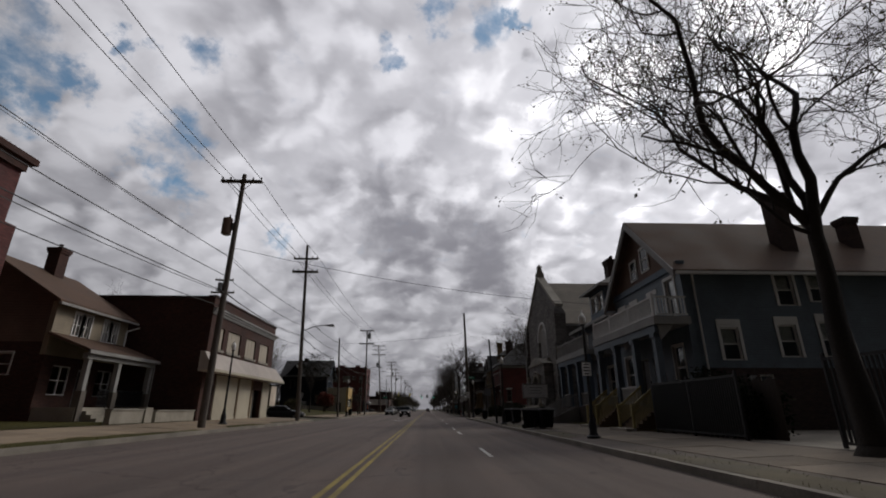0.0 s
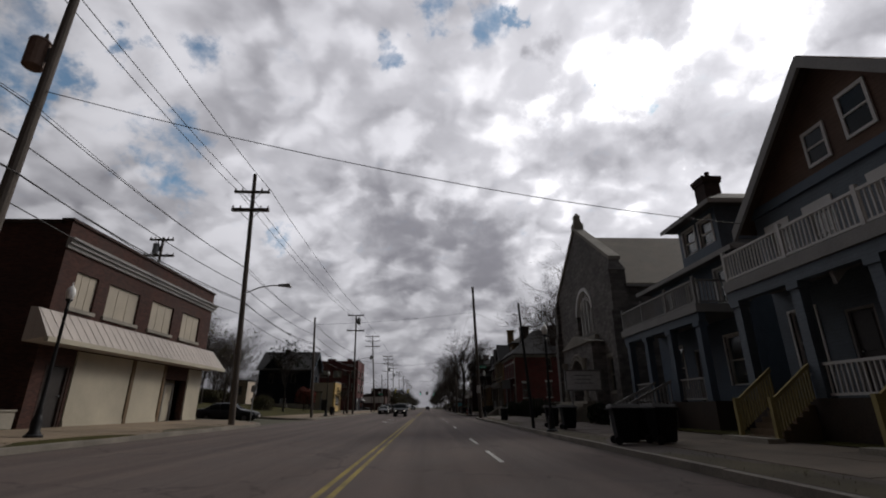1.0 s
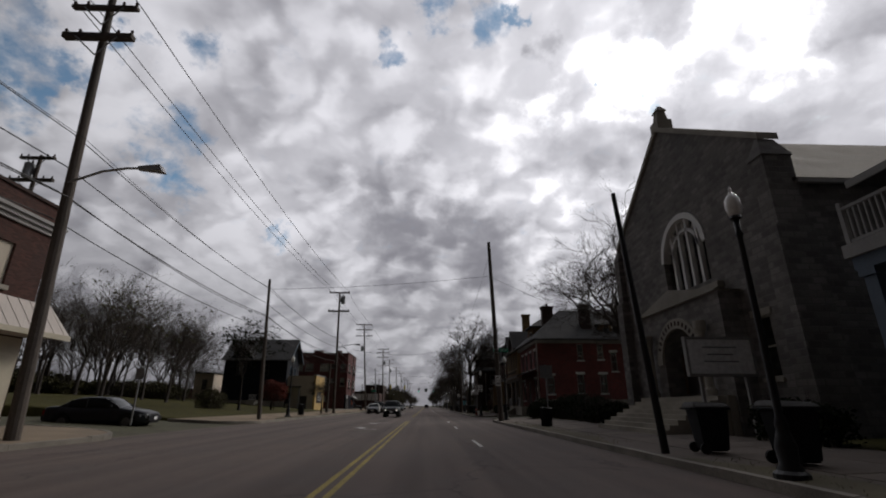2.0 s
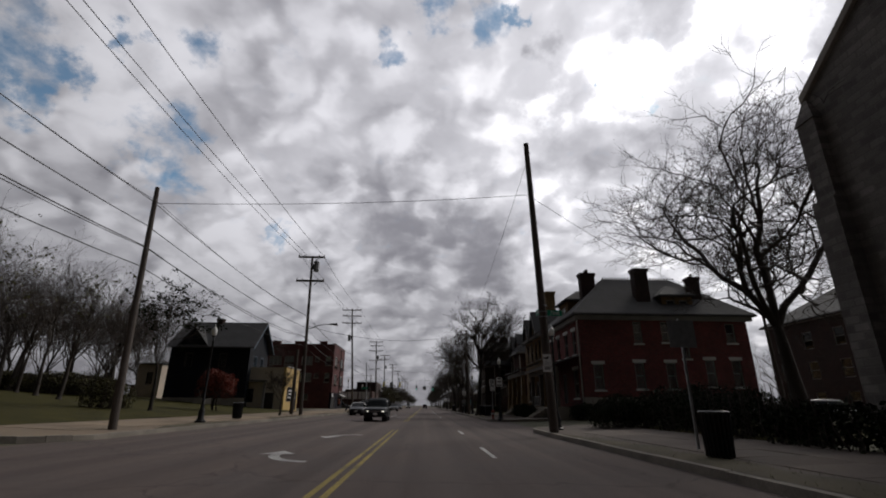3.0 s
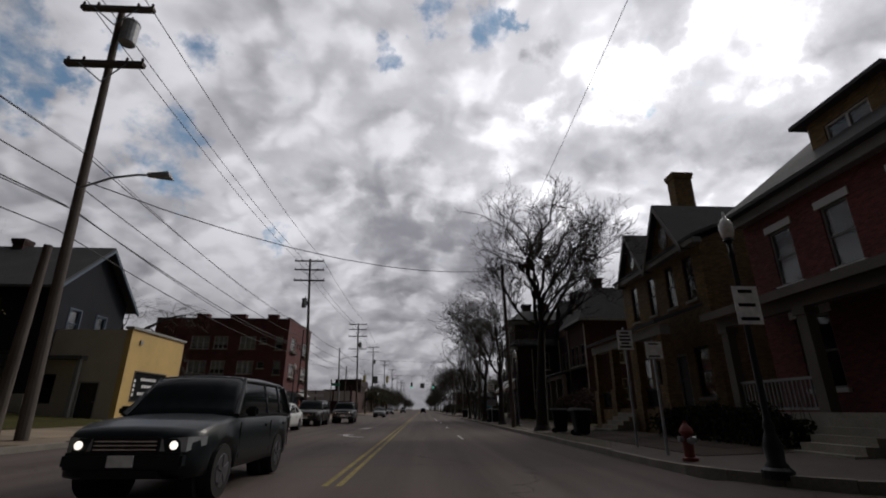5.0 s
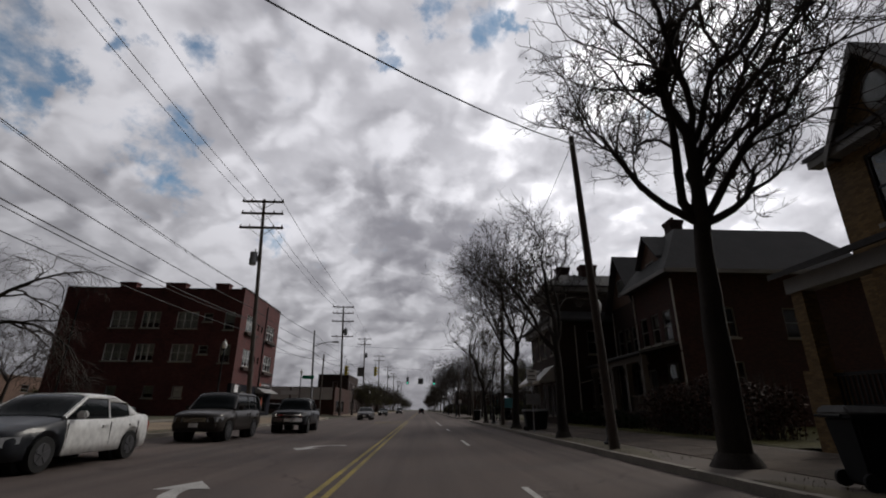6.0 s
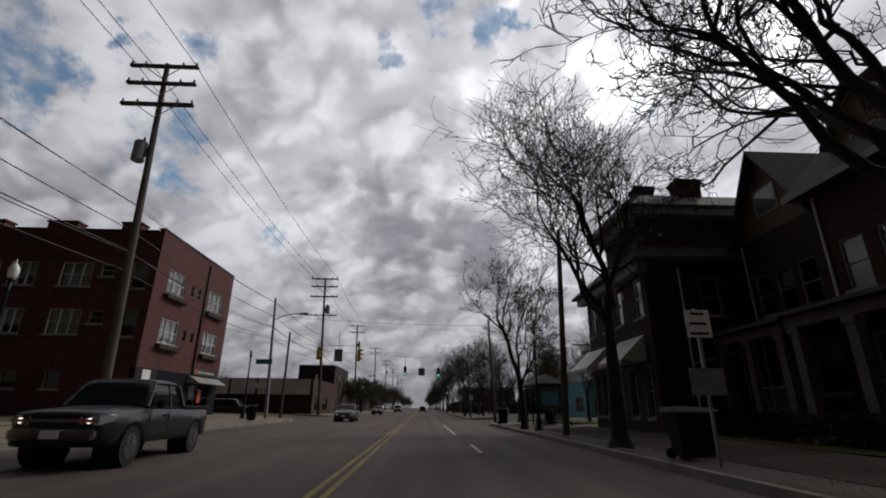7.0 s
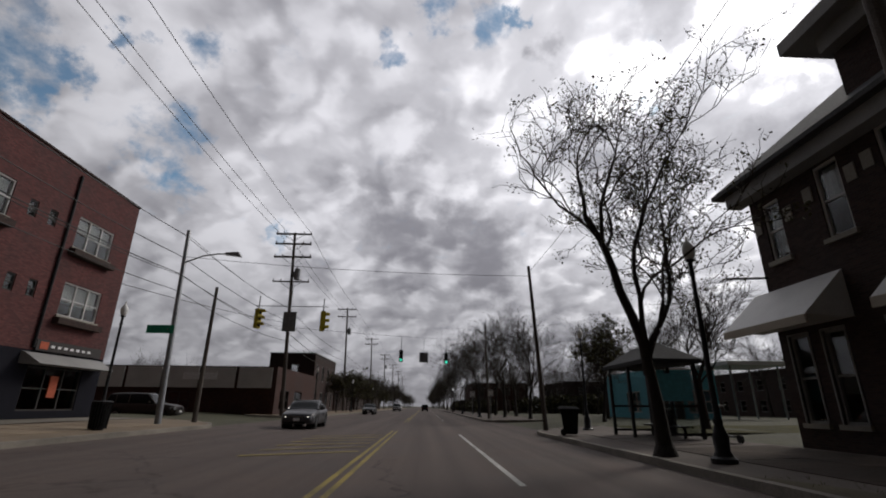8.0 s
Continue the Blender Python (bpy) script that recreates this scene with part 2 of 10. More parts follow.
def glass_material(name, tint, rough=0.02):
    m = bpy.data.materials.new(name)
    m.use_nodes = True
    b = m.node_tree.nodes["Principled BSDF"]
    b.inputs["Base Color"].default_value = (*tint, 1)
    b.inputs["Roughness"].default_value = rough
    b.inputs["Transmission Weight"].default_value = 1.0
    b.inputs["IOR"].default_value = 1.45
    return m


BRICK_BROWN = material("brown_brick", (0.064, 0.027, 0.021), 0.85, pattern="brick", joint=(0.056, 0.038, 0.032))
BRICK_RED = material("red_brick", (0.180, 0.048, 0.046), 0.85, pattern="brick", joint=(0.10, 0.078, 0.07))
BRICK_MAROON = material("maroon_brick", (0.118, 0.040, 0.038), 0.85, pattern="brick", joint=(0.085, 0.050, 0.048))
BRICK_BUFF = material("buff_brick", (0.195, 0.125, 0.055), 0.85, pattern="brick", joint=(0.155, 0.115, 0.070))
BRICK_DARK = material("sooty_brick", (0.050, 0.028, 0.024), 0.88, pattern="brick", joint=(0.05, 0.045, 0.04))
STONE = material("church_stone", (0.175, 0.164, 0.155), 0.9, var=0.2, stain=0.25, pattern="block", size=(0.46, 0.23), joint=(0.155, 0.146, 0.138), bump=0.2)
STONE_TRIM = material("stone_trim", (0.30, 0.28, 0.24), 0.85)
SIDING_BLUE = material("blue_siding", (0.105, 0.130, 0.155), 0.6, pattern="lap", size=(1, 0.12), bump=0.4)
SIDING_STEEL = material("steel_blue_siding", (0.082, 0.112, 0.150), 0.6, pattern="lap", size=(1, 0.12), bump=0.4)
SIDING_TAN = material("tan_siding", (0.30, 0.25, 0.18), 0.65, pattern="lap", size=(1, 0.13), bump=0.4)
SIDING_NAVY = material("navy_siding", (0.011, 0.013, 0.018), 0.75, spec=0.15, pattern="lap", size=(1, 0.13), bump=0.4)
SHAKE_BROWN = material("brown_shakes", (0.150, 0.098, 0.075), 0.85, pattern="shingle", size=(1, 0.16), bump=0.4)
ROOF_BROWN = material("brown_shingles", (0.095, 0.058, 0.040), 0.9, var=0.3, pattern="shingle", size=(1, 0.10), bump=0.3)
ROOF_GREY = material("grey_shingles", (0.075, 0.074, 0.074), 0.9, var=0.3, pattern="shingle", size=(1, 0.10), bump=0.3)
ROOF_PALE = material("pale_shingles", (0.20, 0.18, 0.15), 0.9, var=0.3, pattern="shingle", size=(1, 0.10), bump=0.3)
ROOF_TAR = material("tar_roof", (0.03, 0.03, 0.03), 0.9)
TRIM = material("white_trim", (0.62, 0.61, 0.59), 0.55, var=0.08, stain=0.12, bump=0.05)
TRIM_GREY = material("weathered_grey_paint", (0.27, 0.265, 0.255), 0.65, var=0.15, stain=0.2, bump=0.08)
TAUPE = material("taupe_paint", (0.125, 0.108, 0.092), 0.7, var=0.15, stain=0.25, bump=0.08)
TRIM_BLUE = material("blue_paint", (0.088, 0.118, 0.155), 0.6, var=0.12, stain=0.2, bump=0.05)
TAN_BOARD = material("cream_board", (0.46, 0.41, 0.33), 0.7, var=0.06, stain=0.12, bump=0.05)
CREAM_PANEL = material("cream_panel", (0.46, 0.42, 0.33), 0.6, var=0.06, stain=0.14, bump=0.05)
CREAM_METAL = material("cream_awning_metal", (0.50, 0.45, 0.41), 0.75, var=0.05, stain=0.14, pattern="seam", size=(1, 0.42), bump=0.06)
PALE_RENDER = material("pale_tan_render", (0.58, 0.50, 0.41), 0.8, var=0.08, stain=0.18, bump=0.1)
YELLOW_PAINT = material("yellow_stucco", (0.55, 0.385, 0.155), 0.8, var=0.06, stain=0.12, bump=0.1)
WOOD = material("treated_wood", (0.15, 0.105, 0.065), 0.8, var=0.25, stain=0.25)
NEW_WOOD = material("yellow_treated_wood", (0.30, 0.245, 0.105), 0.75, var=0.15, stain=0.2)
POLE_WOOD = material("weathered_pole_wood", (0.098, 0.083, 0.072), 0.88, var=0.4, grain=10, stain=0.3, bump=0.25)
BARK = material("grey_bark", (0.036, 0.030, 0.026), 0.95, var=0.4, grain=8, stain=0.3, bump=0.5)
TWIG = material("twig_bark", (0.048, 0.038, 0.032), 0.9, var=0.3, stain=0.25, bump=0.0)
PALE_BARK = material("pale_bark", (0.056, 0.047, 0.041), 0.95, var=0.35, grain=8, stain=0.3, bump=0.3)
PALE_TWIG = material("pale_twig_bark", (0.066, 0.053, 0.046), 0.9, var=0.3, stain=0.25, bump=0.0)
LEAF = material("withered_leaf", (0.060, 0.055, 0.020), 0.8, var=0.3, stain=0.3, bump=0.0, island=0.5)
LEAF_DARK = material("evergreen_leaf", (0.013, 0.017, 0.008), 0.9, spec=0.08, var=0.3, stain=0.3, bump=0.0, island=0.5)
LEAF_RUST = material("rusty_leaf", (0.045, 0.018, 0.010), 0.85, var=0.3, stain=0.3, bump=0.0, island=0.5)
# dark fence boards; also colours the shade below the open porches
BOARD_AND_SHADE = material("dark_board_and_porch_shade", (0.052, 0.038, 0.030), 0.85, var=0.3, stain=0.3, bump=0.2)
LEAF_RED = material("autumn_red_leaf", (0.165, 0.035, 0.022), 0.8, var=0.3, stain=0.3, bump=0.0, island=0.5)
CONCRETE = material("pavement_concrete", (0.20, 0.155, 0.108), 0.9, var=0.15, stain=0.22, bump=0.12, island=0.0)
# right-hand pavement and slabs: the shade of the houses is in the base colour
WALK_SHADED = material("shaded_pavement_concrete", (0.112, 0.092, 0.078), 0.92, var=0.2, stain=0.3, bump=0.15)
SLAB_SHADED = material("shaded_paving_slab", (0.118, 0.097, 0.082), 0.92, var=0.2, stain=0.3, bump=0.15, each=0.2)
# lighter copy of the slab for the sunlit southern stretch
SLAB_LIT = material("worn_sunlit_paving_slab", (0.160, 0.132, 0.102), 0.92, var=0.2, stain=0.3, bump=0.15, each=0.2)
# leaf litter, and the shade of trees and houses, in one dark colour
SLAB_LEAFY_SHADED = material("leaf_strewn_shaded_paving_slab", (0.072, 0.057, 0.046), 0.95, spec=0.15, var=0.45, grain=14, stain=0.4, bump=0.3, each=0.25)
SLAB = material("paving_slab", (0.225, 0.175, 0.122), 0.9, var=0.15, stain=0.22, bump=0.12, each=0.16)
CONCRETE_OLD = material("old_concrete", (0.30, 0.275, 0.23), 0.9, var=0.2, stain=0.3, bump=0.15)
KERB = material("kerb_concrete", (0.22, 0.20, 0.17), 0.9, var=0.2, stain=0.35, bump=0.2)
DIRT = material("bare_verge", (0.092, 0.078, 0.050), 0.95, var=0.18, stain=0.35, bump=0.12)
GRASS = material("winter_grass", (0.060, 0.055, 0.018), 0.95, spec=0.1, var=0.45, grain=12, stain=0.35, bump=0.6)
GROUND = material("worn_ground", (0.075, 0.072, 0.045), 0.95, var=0.35, stain=0.35, bump=0.4)
LOT = material("parking_lot_surface", (0.20, 0.18, 0.15), 0.9, var=0.2, stain=0.3, bump=0.15)
IRON = plain("black_iron", (0.012, 0.012, 0.013), 0.45, 0.3)
STEEL = plain("galvanised_steel", (0.30, 0.31, 0.32), 0.45, 0.8)
GREY_CAN = plain("grey_steel_can", (0.30, 0.31, 0.32), 0.5, 0.2)
BROWN_CAN = plain("rusty_can", (0.16, 0.10, 0.075), 0.7)
CABLE = plain("cable_black", (0.012, 0.012, 0.013), 0.6)
CERAMIC = plain("brown_ceramic", (0.05, 0.03, 0.025), 0.3)
GLOBE = plain("frosted_globe", (0.80, 0.80, 0.78), 0.35)
LAMP_HEAD = plain("grey_lamp_head", (0.28, 0.28, 0.29), 0.45)
BIN_BLACK = plain("black_plastic", (0.009, 0.010, 0.011), 0.75, 0.0, 0.2)
BIN_LID = plain("grey_plastic_lid", (0.10, 0.098, 0.095), 0.7)
SIGN_WHITE = plain("white_sign_sheet", (0.82, 0.82, 0.82), 0.5)
SIGN_GREEN = plain("green_sign_sheet", (0.020, 0.28, 0.165), 0.5)
SIGN_GREY = plain("grey_sign_back", (0.22, 0.23, 0.24), 0.5, 0.4)
INK = plain("black_ink", (0.012, 0.012, 0.013), 0.9, 0.0, 0.1)
SIGNAL_YELLOW = plain("yellow_signal_housing", (0.46, 0.37, 0.025), 0.6)
RED_PAINT = plain("red_paint", (0.17, 0.034, 0.026), 0.6)
BANNER_RED = plain("orange_red_banner_cloth", (0.46, 0.10, 0.045), 0.7)
NAVY_PAINT = material("navy_shopfront_paint", (0.017, 0.017, 0.023), 0.9, spec=0.08, var=0.15, stain=0.25, bump=0.08)
TEAL = plain("teal_paint", (0.10, 0.36, 0.44), 0.7)
CURTAIN = plain("pale_curtain", (0.55, 0.54, 0.50), 0.9)
DARK_IN = plain("dark_interior", (0.02, 0.02, 0.02), 0.9)
DOOR_DARK = plain("dark_door_paint", (0.035, 0.030, 0.028), 0.5)
PANE = glass_material("window_glass", (0.80, 0.84, 0.84))
CAR_GLASS = plain("car_glass", (0.012, 0.015, 0.016), 0.10, 0.0, 0.16)
RUBBER = plain("tyre_rubber", (0.012, 0.012, 0.012), 0.85)
ALLOY = plain("alloy_rim", (0.10, 0.10, 0.105), 0.45, 0.5)
CHROME = plain("chrome", (0.62, 0.62, 0.63), 0.12, 1.0)
HEADLIGHT = plain("lit_headlight", (1.0, 0.93, 0.82), 0.2, emit=1.2)
LAMP_LENS = plain("clear_lamp_lens", (0.30, 0.31, 0.32), 0.1)
TAIL = plain("red_tail_lens", (0.25, 0.012, 0.010), 0.2)
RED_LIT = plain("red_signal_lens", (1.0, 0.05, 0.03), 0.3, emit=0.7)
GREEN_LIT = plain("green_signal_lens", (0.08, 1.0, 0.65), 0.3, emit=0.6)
YELLOW_LINE = material("worn_yellow_line", (0.24, 0.185, 0.05), 0.8, var=0.7, grain=9, stain=0.45, bump=0.0)
WHITE_LINE = material("worn_white_line", (0.42, 0.41, 0.39), 0.8, var=0.45, grain=9, stain=0.4, bump=0.0)


def asphalt_material():
    m = material("asphalt", (0.099, 0.076, 0.067), 0.86, var=0.35, grain=14, stain=0.16, bump=0.25)
    nt = m.node_tree
    N, L = nt.nodes.new, nt.links.new
    bsdf = nt.nodes["Principled BSDF"]
    old = bsdf.inputs["Base Color"].links[0].from_socket
    place = N("ShaderNodeNewGeometry").outputs["Position"]
    # long wear bands along the lanes, sealed cracks across them
    stretch = N("ShaderNodeMapping")
    stretch.inputs["Scale"].default_value = (1.0, 0.018, 1.0)
    L(place, stretch.inputs[0])
    bands = N("ShaderNodeTexNoise")
    bands.inputs["Scale"].default_value = 1.1
    bands.inputs["Detail"].default_value = 3.0
    L(stretch.outputs[0], bands.inputs["Vector"])
    r = N("ShaderNodeMapRange")
    r.inputs[1].default_value, r.inputs[2].default_value, r.inputs[3].default_value, r.inputs[4].default_value = 0.35, 0.65, 0.78, 1.22
    L(bands.outputs["Fac"], r.inputs[0])
    bend = N("ShaderNodeTexNoise")
    bend.inputs["Scale"].default_value = 1.5
    L(place, bend.inputs["Vector"])
    warp = N("ShaderNodeVectorMath")
    warp.operation = "ADD"
    L(place, warp.inputs[0])
    L(bend.outputs["Color"], warp.inputs[1])
    cells = N("ShaderNodeTexVoronoi")
    cells.feature = "DISTANCE_TO_EDGE"
    cells.inputs["Scale"].default_value = 0.16
    L(warp.outputs[0], cells.inputs["Vector"])
    c = N("ShaderNodeMapRange")
    c.inputs[1].default_value, c.inputs[2].default_value, c.inputs[3].default_value, c.inputs[4].default_value = 0.0, 0.008, 0.55, 1.0
    L(cells.outputs["Distance"], c.inputs[0])
    k = N("ShaderNodeMath")
    k.operation = "MULTIPLY"
    L(r.outputs[0], k.inputs[0])
    L(c.outputs[0], k.inputs[1])
    s = N("ShaderNodeVectorMath")
    s.operation = "SCALE"
    L(old, s.inputs[0])
    L(k.outputs[0], s.inputs["Scale"])
    L(s.outputs[0], bsdf.inputs["Base Color"])
    return m


ASPHALT = asphalt_material()


# ---------------------------------------------------------------- mesh tools
def mesh_of(name, bm, mat, smooth=False):
    bmesh.ops.recalc_face_normals(bm, faces=bm.faces[:])
    me = bpy.data.meshes.new(name)
    bm.to_mesh(me)
    bm.free()
    me.materials.append(mat)
    if smooth:
        for p in me.polygons:
            p.use_smooth = True
    return me


def thing(name, at, label, category, group="", kind="", turn=0.0):
    ob = new(name)
    ob.empty_display_size = 0.3
    ob.matrix_world = pose(*at, 0, 0, turn)
    return tagged(ob, label, category, group, kind)


def part(name, bm, mat, parent, label="", smooth=False):
    """One mesh, given in the world's metres, under a thing or a part."""
    ob = new(name, mesh_of(name, bm, mat, smooth))
    ob.parent = parent
    if parent.type == "EMPTY":
        ob.matrix_parent_inverse = parent.matrix_world.inverted()
    return tagged(ob, label)


def single(name, bm, mat, label, category, group="", kind="", smooth=False):
    return tagged(new(name, mesh_of(name, bm, mat, smooth)), label, category, group, kind)


def box(bm, x0, x1, y0, y1, z0, z1):
    v = [bm.verts.new(p) for p in ((x0, y0, z0), (x1, y0, z0), (x1, y1, z0), (x0, y1, z0), (x0, y0, z1), (x1, y0, z1), (x1, y1, z1), (x0, y1, z1))]
    for f in ((0, 1, 2, 3), (4, 5, 6, 7), (0, 1, 5, 4), (1, 2, 6, 5), (2, 3, 7, 6), (3, 0, 4, 7)):
        bm.faces.new([v[i] for i in f])
    return bm


def boxes(*rows):
    bm = bmesh.new()
    for r in rows:
        box(bm, *r)
    return bm


def hull(bm, low, high):
    """A solid between two rings of as many points."""
    a, b = [bm.verts.new(p) for p in low], [bm.verts.new(p) for p in high]
    n = len(a)
    bm.faces.new(a)
    bm.faces.new(b)
    for i in range(n):
        bm.faces.new((a[i], a[(i + 1) % n], b[(i + 1) % n], b[i]))
    return bm


def tube(bm, p0, p1, r0, r1=None, n=8, caps=True):
    p0, p1 = Vector(p0), Vector(p1)
    r1 = r0 if r1 is None else r1
    d = (p1 - p0).normalized()
    s = d.cross(Vector((0, 0, 1)) if abs(d.z) < 0.9 else Vector((1, 0, 0))).normalized()
    t = d.cross(s)
    a, b = [], []
    for i in range(n):
        w = s * math.cos(math.tau * i / n) + t * math.sin(math.tau * i / n)
        a.append(bm.verts.new(p0 + w * r0))
        b.append(bm.verts.new(p1 + w * r1))
    for i in range(n):
        bm.faces.new((a[i], a[(i + 1) % n], b[(i + 1) % n], b[i]))
    if caps:
        bm.faces.new(a)
        bm.faces.new(b)
    return bm


def turned(bm, profile, n=16, at=(0, 0, 0)):
    """A turned shape about z from (radius, height) pairs."""
    rings = []
    for r, z in profile:
        rings.append([bm.verts.new((at[0] + r * math.cos(math.tau * i / n), at[1] + r * math.sin(math.tau * i / n), at[2] + z)) for i in range(n)])
    for a, b in zip(rings, rings[1:]):
        for i in range(n):
            bm.faces.new((a[i], a[(i + 1) % n], b[(i + 1) % n], b[i]))
    bm.faces.new(rings[0])
    bm.faces.new(rings[-1])
    return bm


def sheet(bm, pts):
    bm.faces.new([bm.verts.new(p) for p in pts])
    return bm


# faces of buildings: a along the wall, d out of it, z up
def west(x):
    return lambda a, d, z: (x - d, a, z)


def east(x):
    return lambda a, d, z: (x + d, a, z)


def south(y):
    return lambda a, d, z: (a, y - d, z)


def north(y):
    return lambda a, d, z: (a, y + d, z)


def fbox(bm, F, a0, a1, d0, d1, z0, z1):
    lo = [F(a0, d0, z0), F(a1, d0, z0), F(a1, d1, z0), F(a0, d1, z0)]
    hi = [F(a0, d0, z1), F(a1, d0, z1), F(a1, d1, z1), F(a0, d1, z1)]
    return hull(bm, lo, hi)


def wall(F, a0, a1, z0, z1, holes=(), thick=0.3):
    """A wall in one piece, with openings that go through it."""
    bm = bmesh.new()
    A = sorted({a0, a1, *[v for h in holes for v in h[:2]]})
    Z = sorted({z0, z1, *[v for h in holes for v in h[2:4]]})
    at = {}

    def vert(i, j, d):
        if (i, j, d) not in at:
            at[i, j, d] = bm.verts.new(F(A[i], d, Z[j]))
        return at[i, j, d]

    def solid(i, j):
        if not (0 <= i < len(A) - 1 and 0 <= j < len(Z) - 1):
            return False
        ca, cz = (A[i] + A[i + 1]) / 2, (Z[j] + Z[j + 1]) / 2
        return not any(h[0] < ca < h[1] and h[2] < cz < h[3] for h in holes)

    for i in range(len(A) - 1):
        for j in range(len(Z) - 1):
            if not solid(i, j):
                continue
            for d in (-thick, 0):
                bm.faces.new([vert(i, j, d), vert(i + 1, j, d), vert(i + 1, j + 1, d), vert(i, j + 1, d)])
            for di, dj, p, q in ((-1, 0, (i, j), (i, j + 1)), (1, 0, (i + 1, j), (i + 1, j + 1)), (0, -1, (i, j), (i + 1, j)), (0, 1, (i, j + 1), (i + 1, j + 1))):
                if not solid(i + di, j + dj):
                    bm.faces.new([vert(*p, -thick), vert(*q, -thick), vert(*q, 0), vert(*p, 0)])
    return bm


def gable_wall(F, a0, a1, z0, z1, thick=0.3):
    """The triangle over a wall."""
    m = (a0 + a1) / 2
    return hull(bmesh.new(), [F(a0, -thick, z0), F(a1, -thick, z0), F(m, -thick, z1)], [F(a0, 0, z0), F(a1, 0, z0), F(m, 0, z1)])


def window(F, h, parent, frame=None, sill=None, lintel=None, curtain=0.0, bars=1, casing=0.0, glass=None):
    """A sash window in the opening h: frame, pane, and sill, lintel, casing and curtain where there are any."""
    a0, a1, z0, z1 = h
    frame = frame or TRIM
    w = min(0.07, (a1 - a0) * 0.12)
    bm = bmesh.new()
    for r in ((a0, a0 + w, z0, z1), (a1 - w, a1, z0, z1), (a0 + w, a1 - w, z0, z0 + w), (a0 + w, a1 - w, z1 - w, z1)):
        fbox(bm, F, r[0], r[1], -0.16, -0.05, r[2], r[3])
    mid = (z0 + z1) / 2
    win = part("window", bm, frame, parent)
    part("meeting_rail", fbox(bmesh.new(), F, a0 + w, a1 - w, -0.15, -0.07, mid - 0.03, mid + 0.03), frame, win)
    for k in range(1, bars):
        c = a0 + (a1 - a0) * k / bars
        part("mullion", fbox(bmesh.new(), F, c - 0.04, c + 0.04, -0.155, -0.055, z0 + w, z1 - w), frame, win)
    if casing:
        bm = bmesh.new()
        for r in ((a0 - casing, a0, z0, z1 + casing), (a1, a1 + casing, z0, z1 + casing), (a0, a1, z1, z1 + casing)):
            fbox(bm, F, r[0], r[1], -0.05, 0.035, r[2], r[3])
        part("casing", bm, frame, win)
    part("pane", fbox(bmesh.new(), F, a0 + w, a1 - w, -0.12, -0.112, z0 + w, z1 - w), glass or PANE, win)
    if sill:
        part("sill", fbox(bmesh.new(), F, a0 - 0.1, a1 + 0.1, -0.05, 0.10, z0 - 0.13, z0), sill, win)
    if lintel:
        part("lintel", fbox(bmesh.new(), F, a0 - 0.14, a1 + 0.14, -0.05, 0.05, z1 + casing, z1 + casing + 0.26), lintel, win)
    if curtain:
        cb = bmesh.new()
        drop = z1 - w - (z1 - z0 - 2 * w) * abs(curtain)
        folds = 9
        for k in range(folds):
            p, q = a0 + w + (a1 - a0 - 2 * w) * k / folds, a0 + w + (a1 - a0 - 2 * w) * (k + 1) / folds
            fbox(cb, F, p, q, -0.27 - 0.02 * (k % 2), -0.255 - 0.02 * (k % 2), drop, z1 - w)
        part("curtain", cb, CURTAIN, win, "pale curtain behind the glass")
    return win


def door(F, h, parent, mat=None, frame=None):
    a0, a1, z0, z1 = h
    mat, frame = mat or DOOR_DARK, frame or TRIM_GREY
    bm = bmesh.new()
    for r in ((a0, a0 + 0.08, z0, z1), (a1 - 0.08, a1, z0, z1), (a0 + 0.08, a1 - 0.08, z1 - 0.08, z1)):
        fbox(bm, F, r[0], r[1], -0.2, -0.02, r[2], r[3])
    fr = part("door_frame", bm, frame, parent)
    bm = fbox(bmesh.new(), F, a0 + 0.085, a1 - 0.085, -0.17, -0.11, z0 + 0.01, z1 - 0.085)
    for lo, hi in ((0.1, 0.42), (0.5, 0.92)):
        fbox(bm, F, a0 + 0.22, a1 - 0.22, -0.11, -0.09, z0 + (z1 - z0) * lo, z0 + (z1 - z0) * hi)
    leaf = part("door", bm, mat, parent)
    part("handle", tube(bmesh.new(), F(a1 - 0.2, -0.1, (z0 + z1) / 2), F(a1 - 0.2, -0.03, (z0 + z1) / 2), 0.03), STEEL, leaf)
    return fr


def gable_roof_x(y0, y1, x0, x1, z_eave, z_peak, over=0.45, thick=0.16):
    """A gable roof whose ridge runs along x."""
    m = (y0 + y1) / 2
    k = (z_peak - z_eave) / (m - y0)
    bm = bmesh.new()
    for s, e in ((-1, y0), (1, y1)):
        lo = [(x0, m, z_peak), (x1, m, z_peak), (x1, e + s * over, z_eave - k * over), (x0, e + s * over, z_eave - k * over)]
        hull(bm, lo, [(p[0], p[1], p[2] + thick) for p in lo])
    return bm


def gable_roof_y(x0, x1, y0, y1, z_eave, z_peak, over=0.45, thick=0.16):
    m = (x0 + x1) / 2
    k = (z_peak - z_eave) / (m - x0)
    bm = bmesh.new()
    for s, e in ((-1, x0), (1, x1)):
        lo = [(m, y0, z_peak), (m, y1, z_peak), (e + s * over, y1, z_eave - k * over), (e + s * over, y0, z_eave - k * over)]
        hull(bm, lo, [(p[0], p[1], p[2] + thick) for p in lo])
    return bm


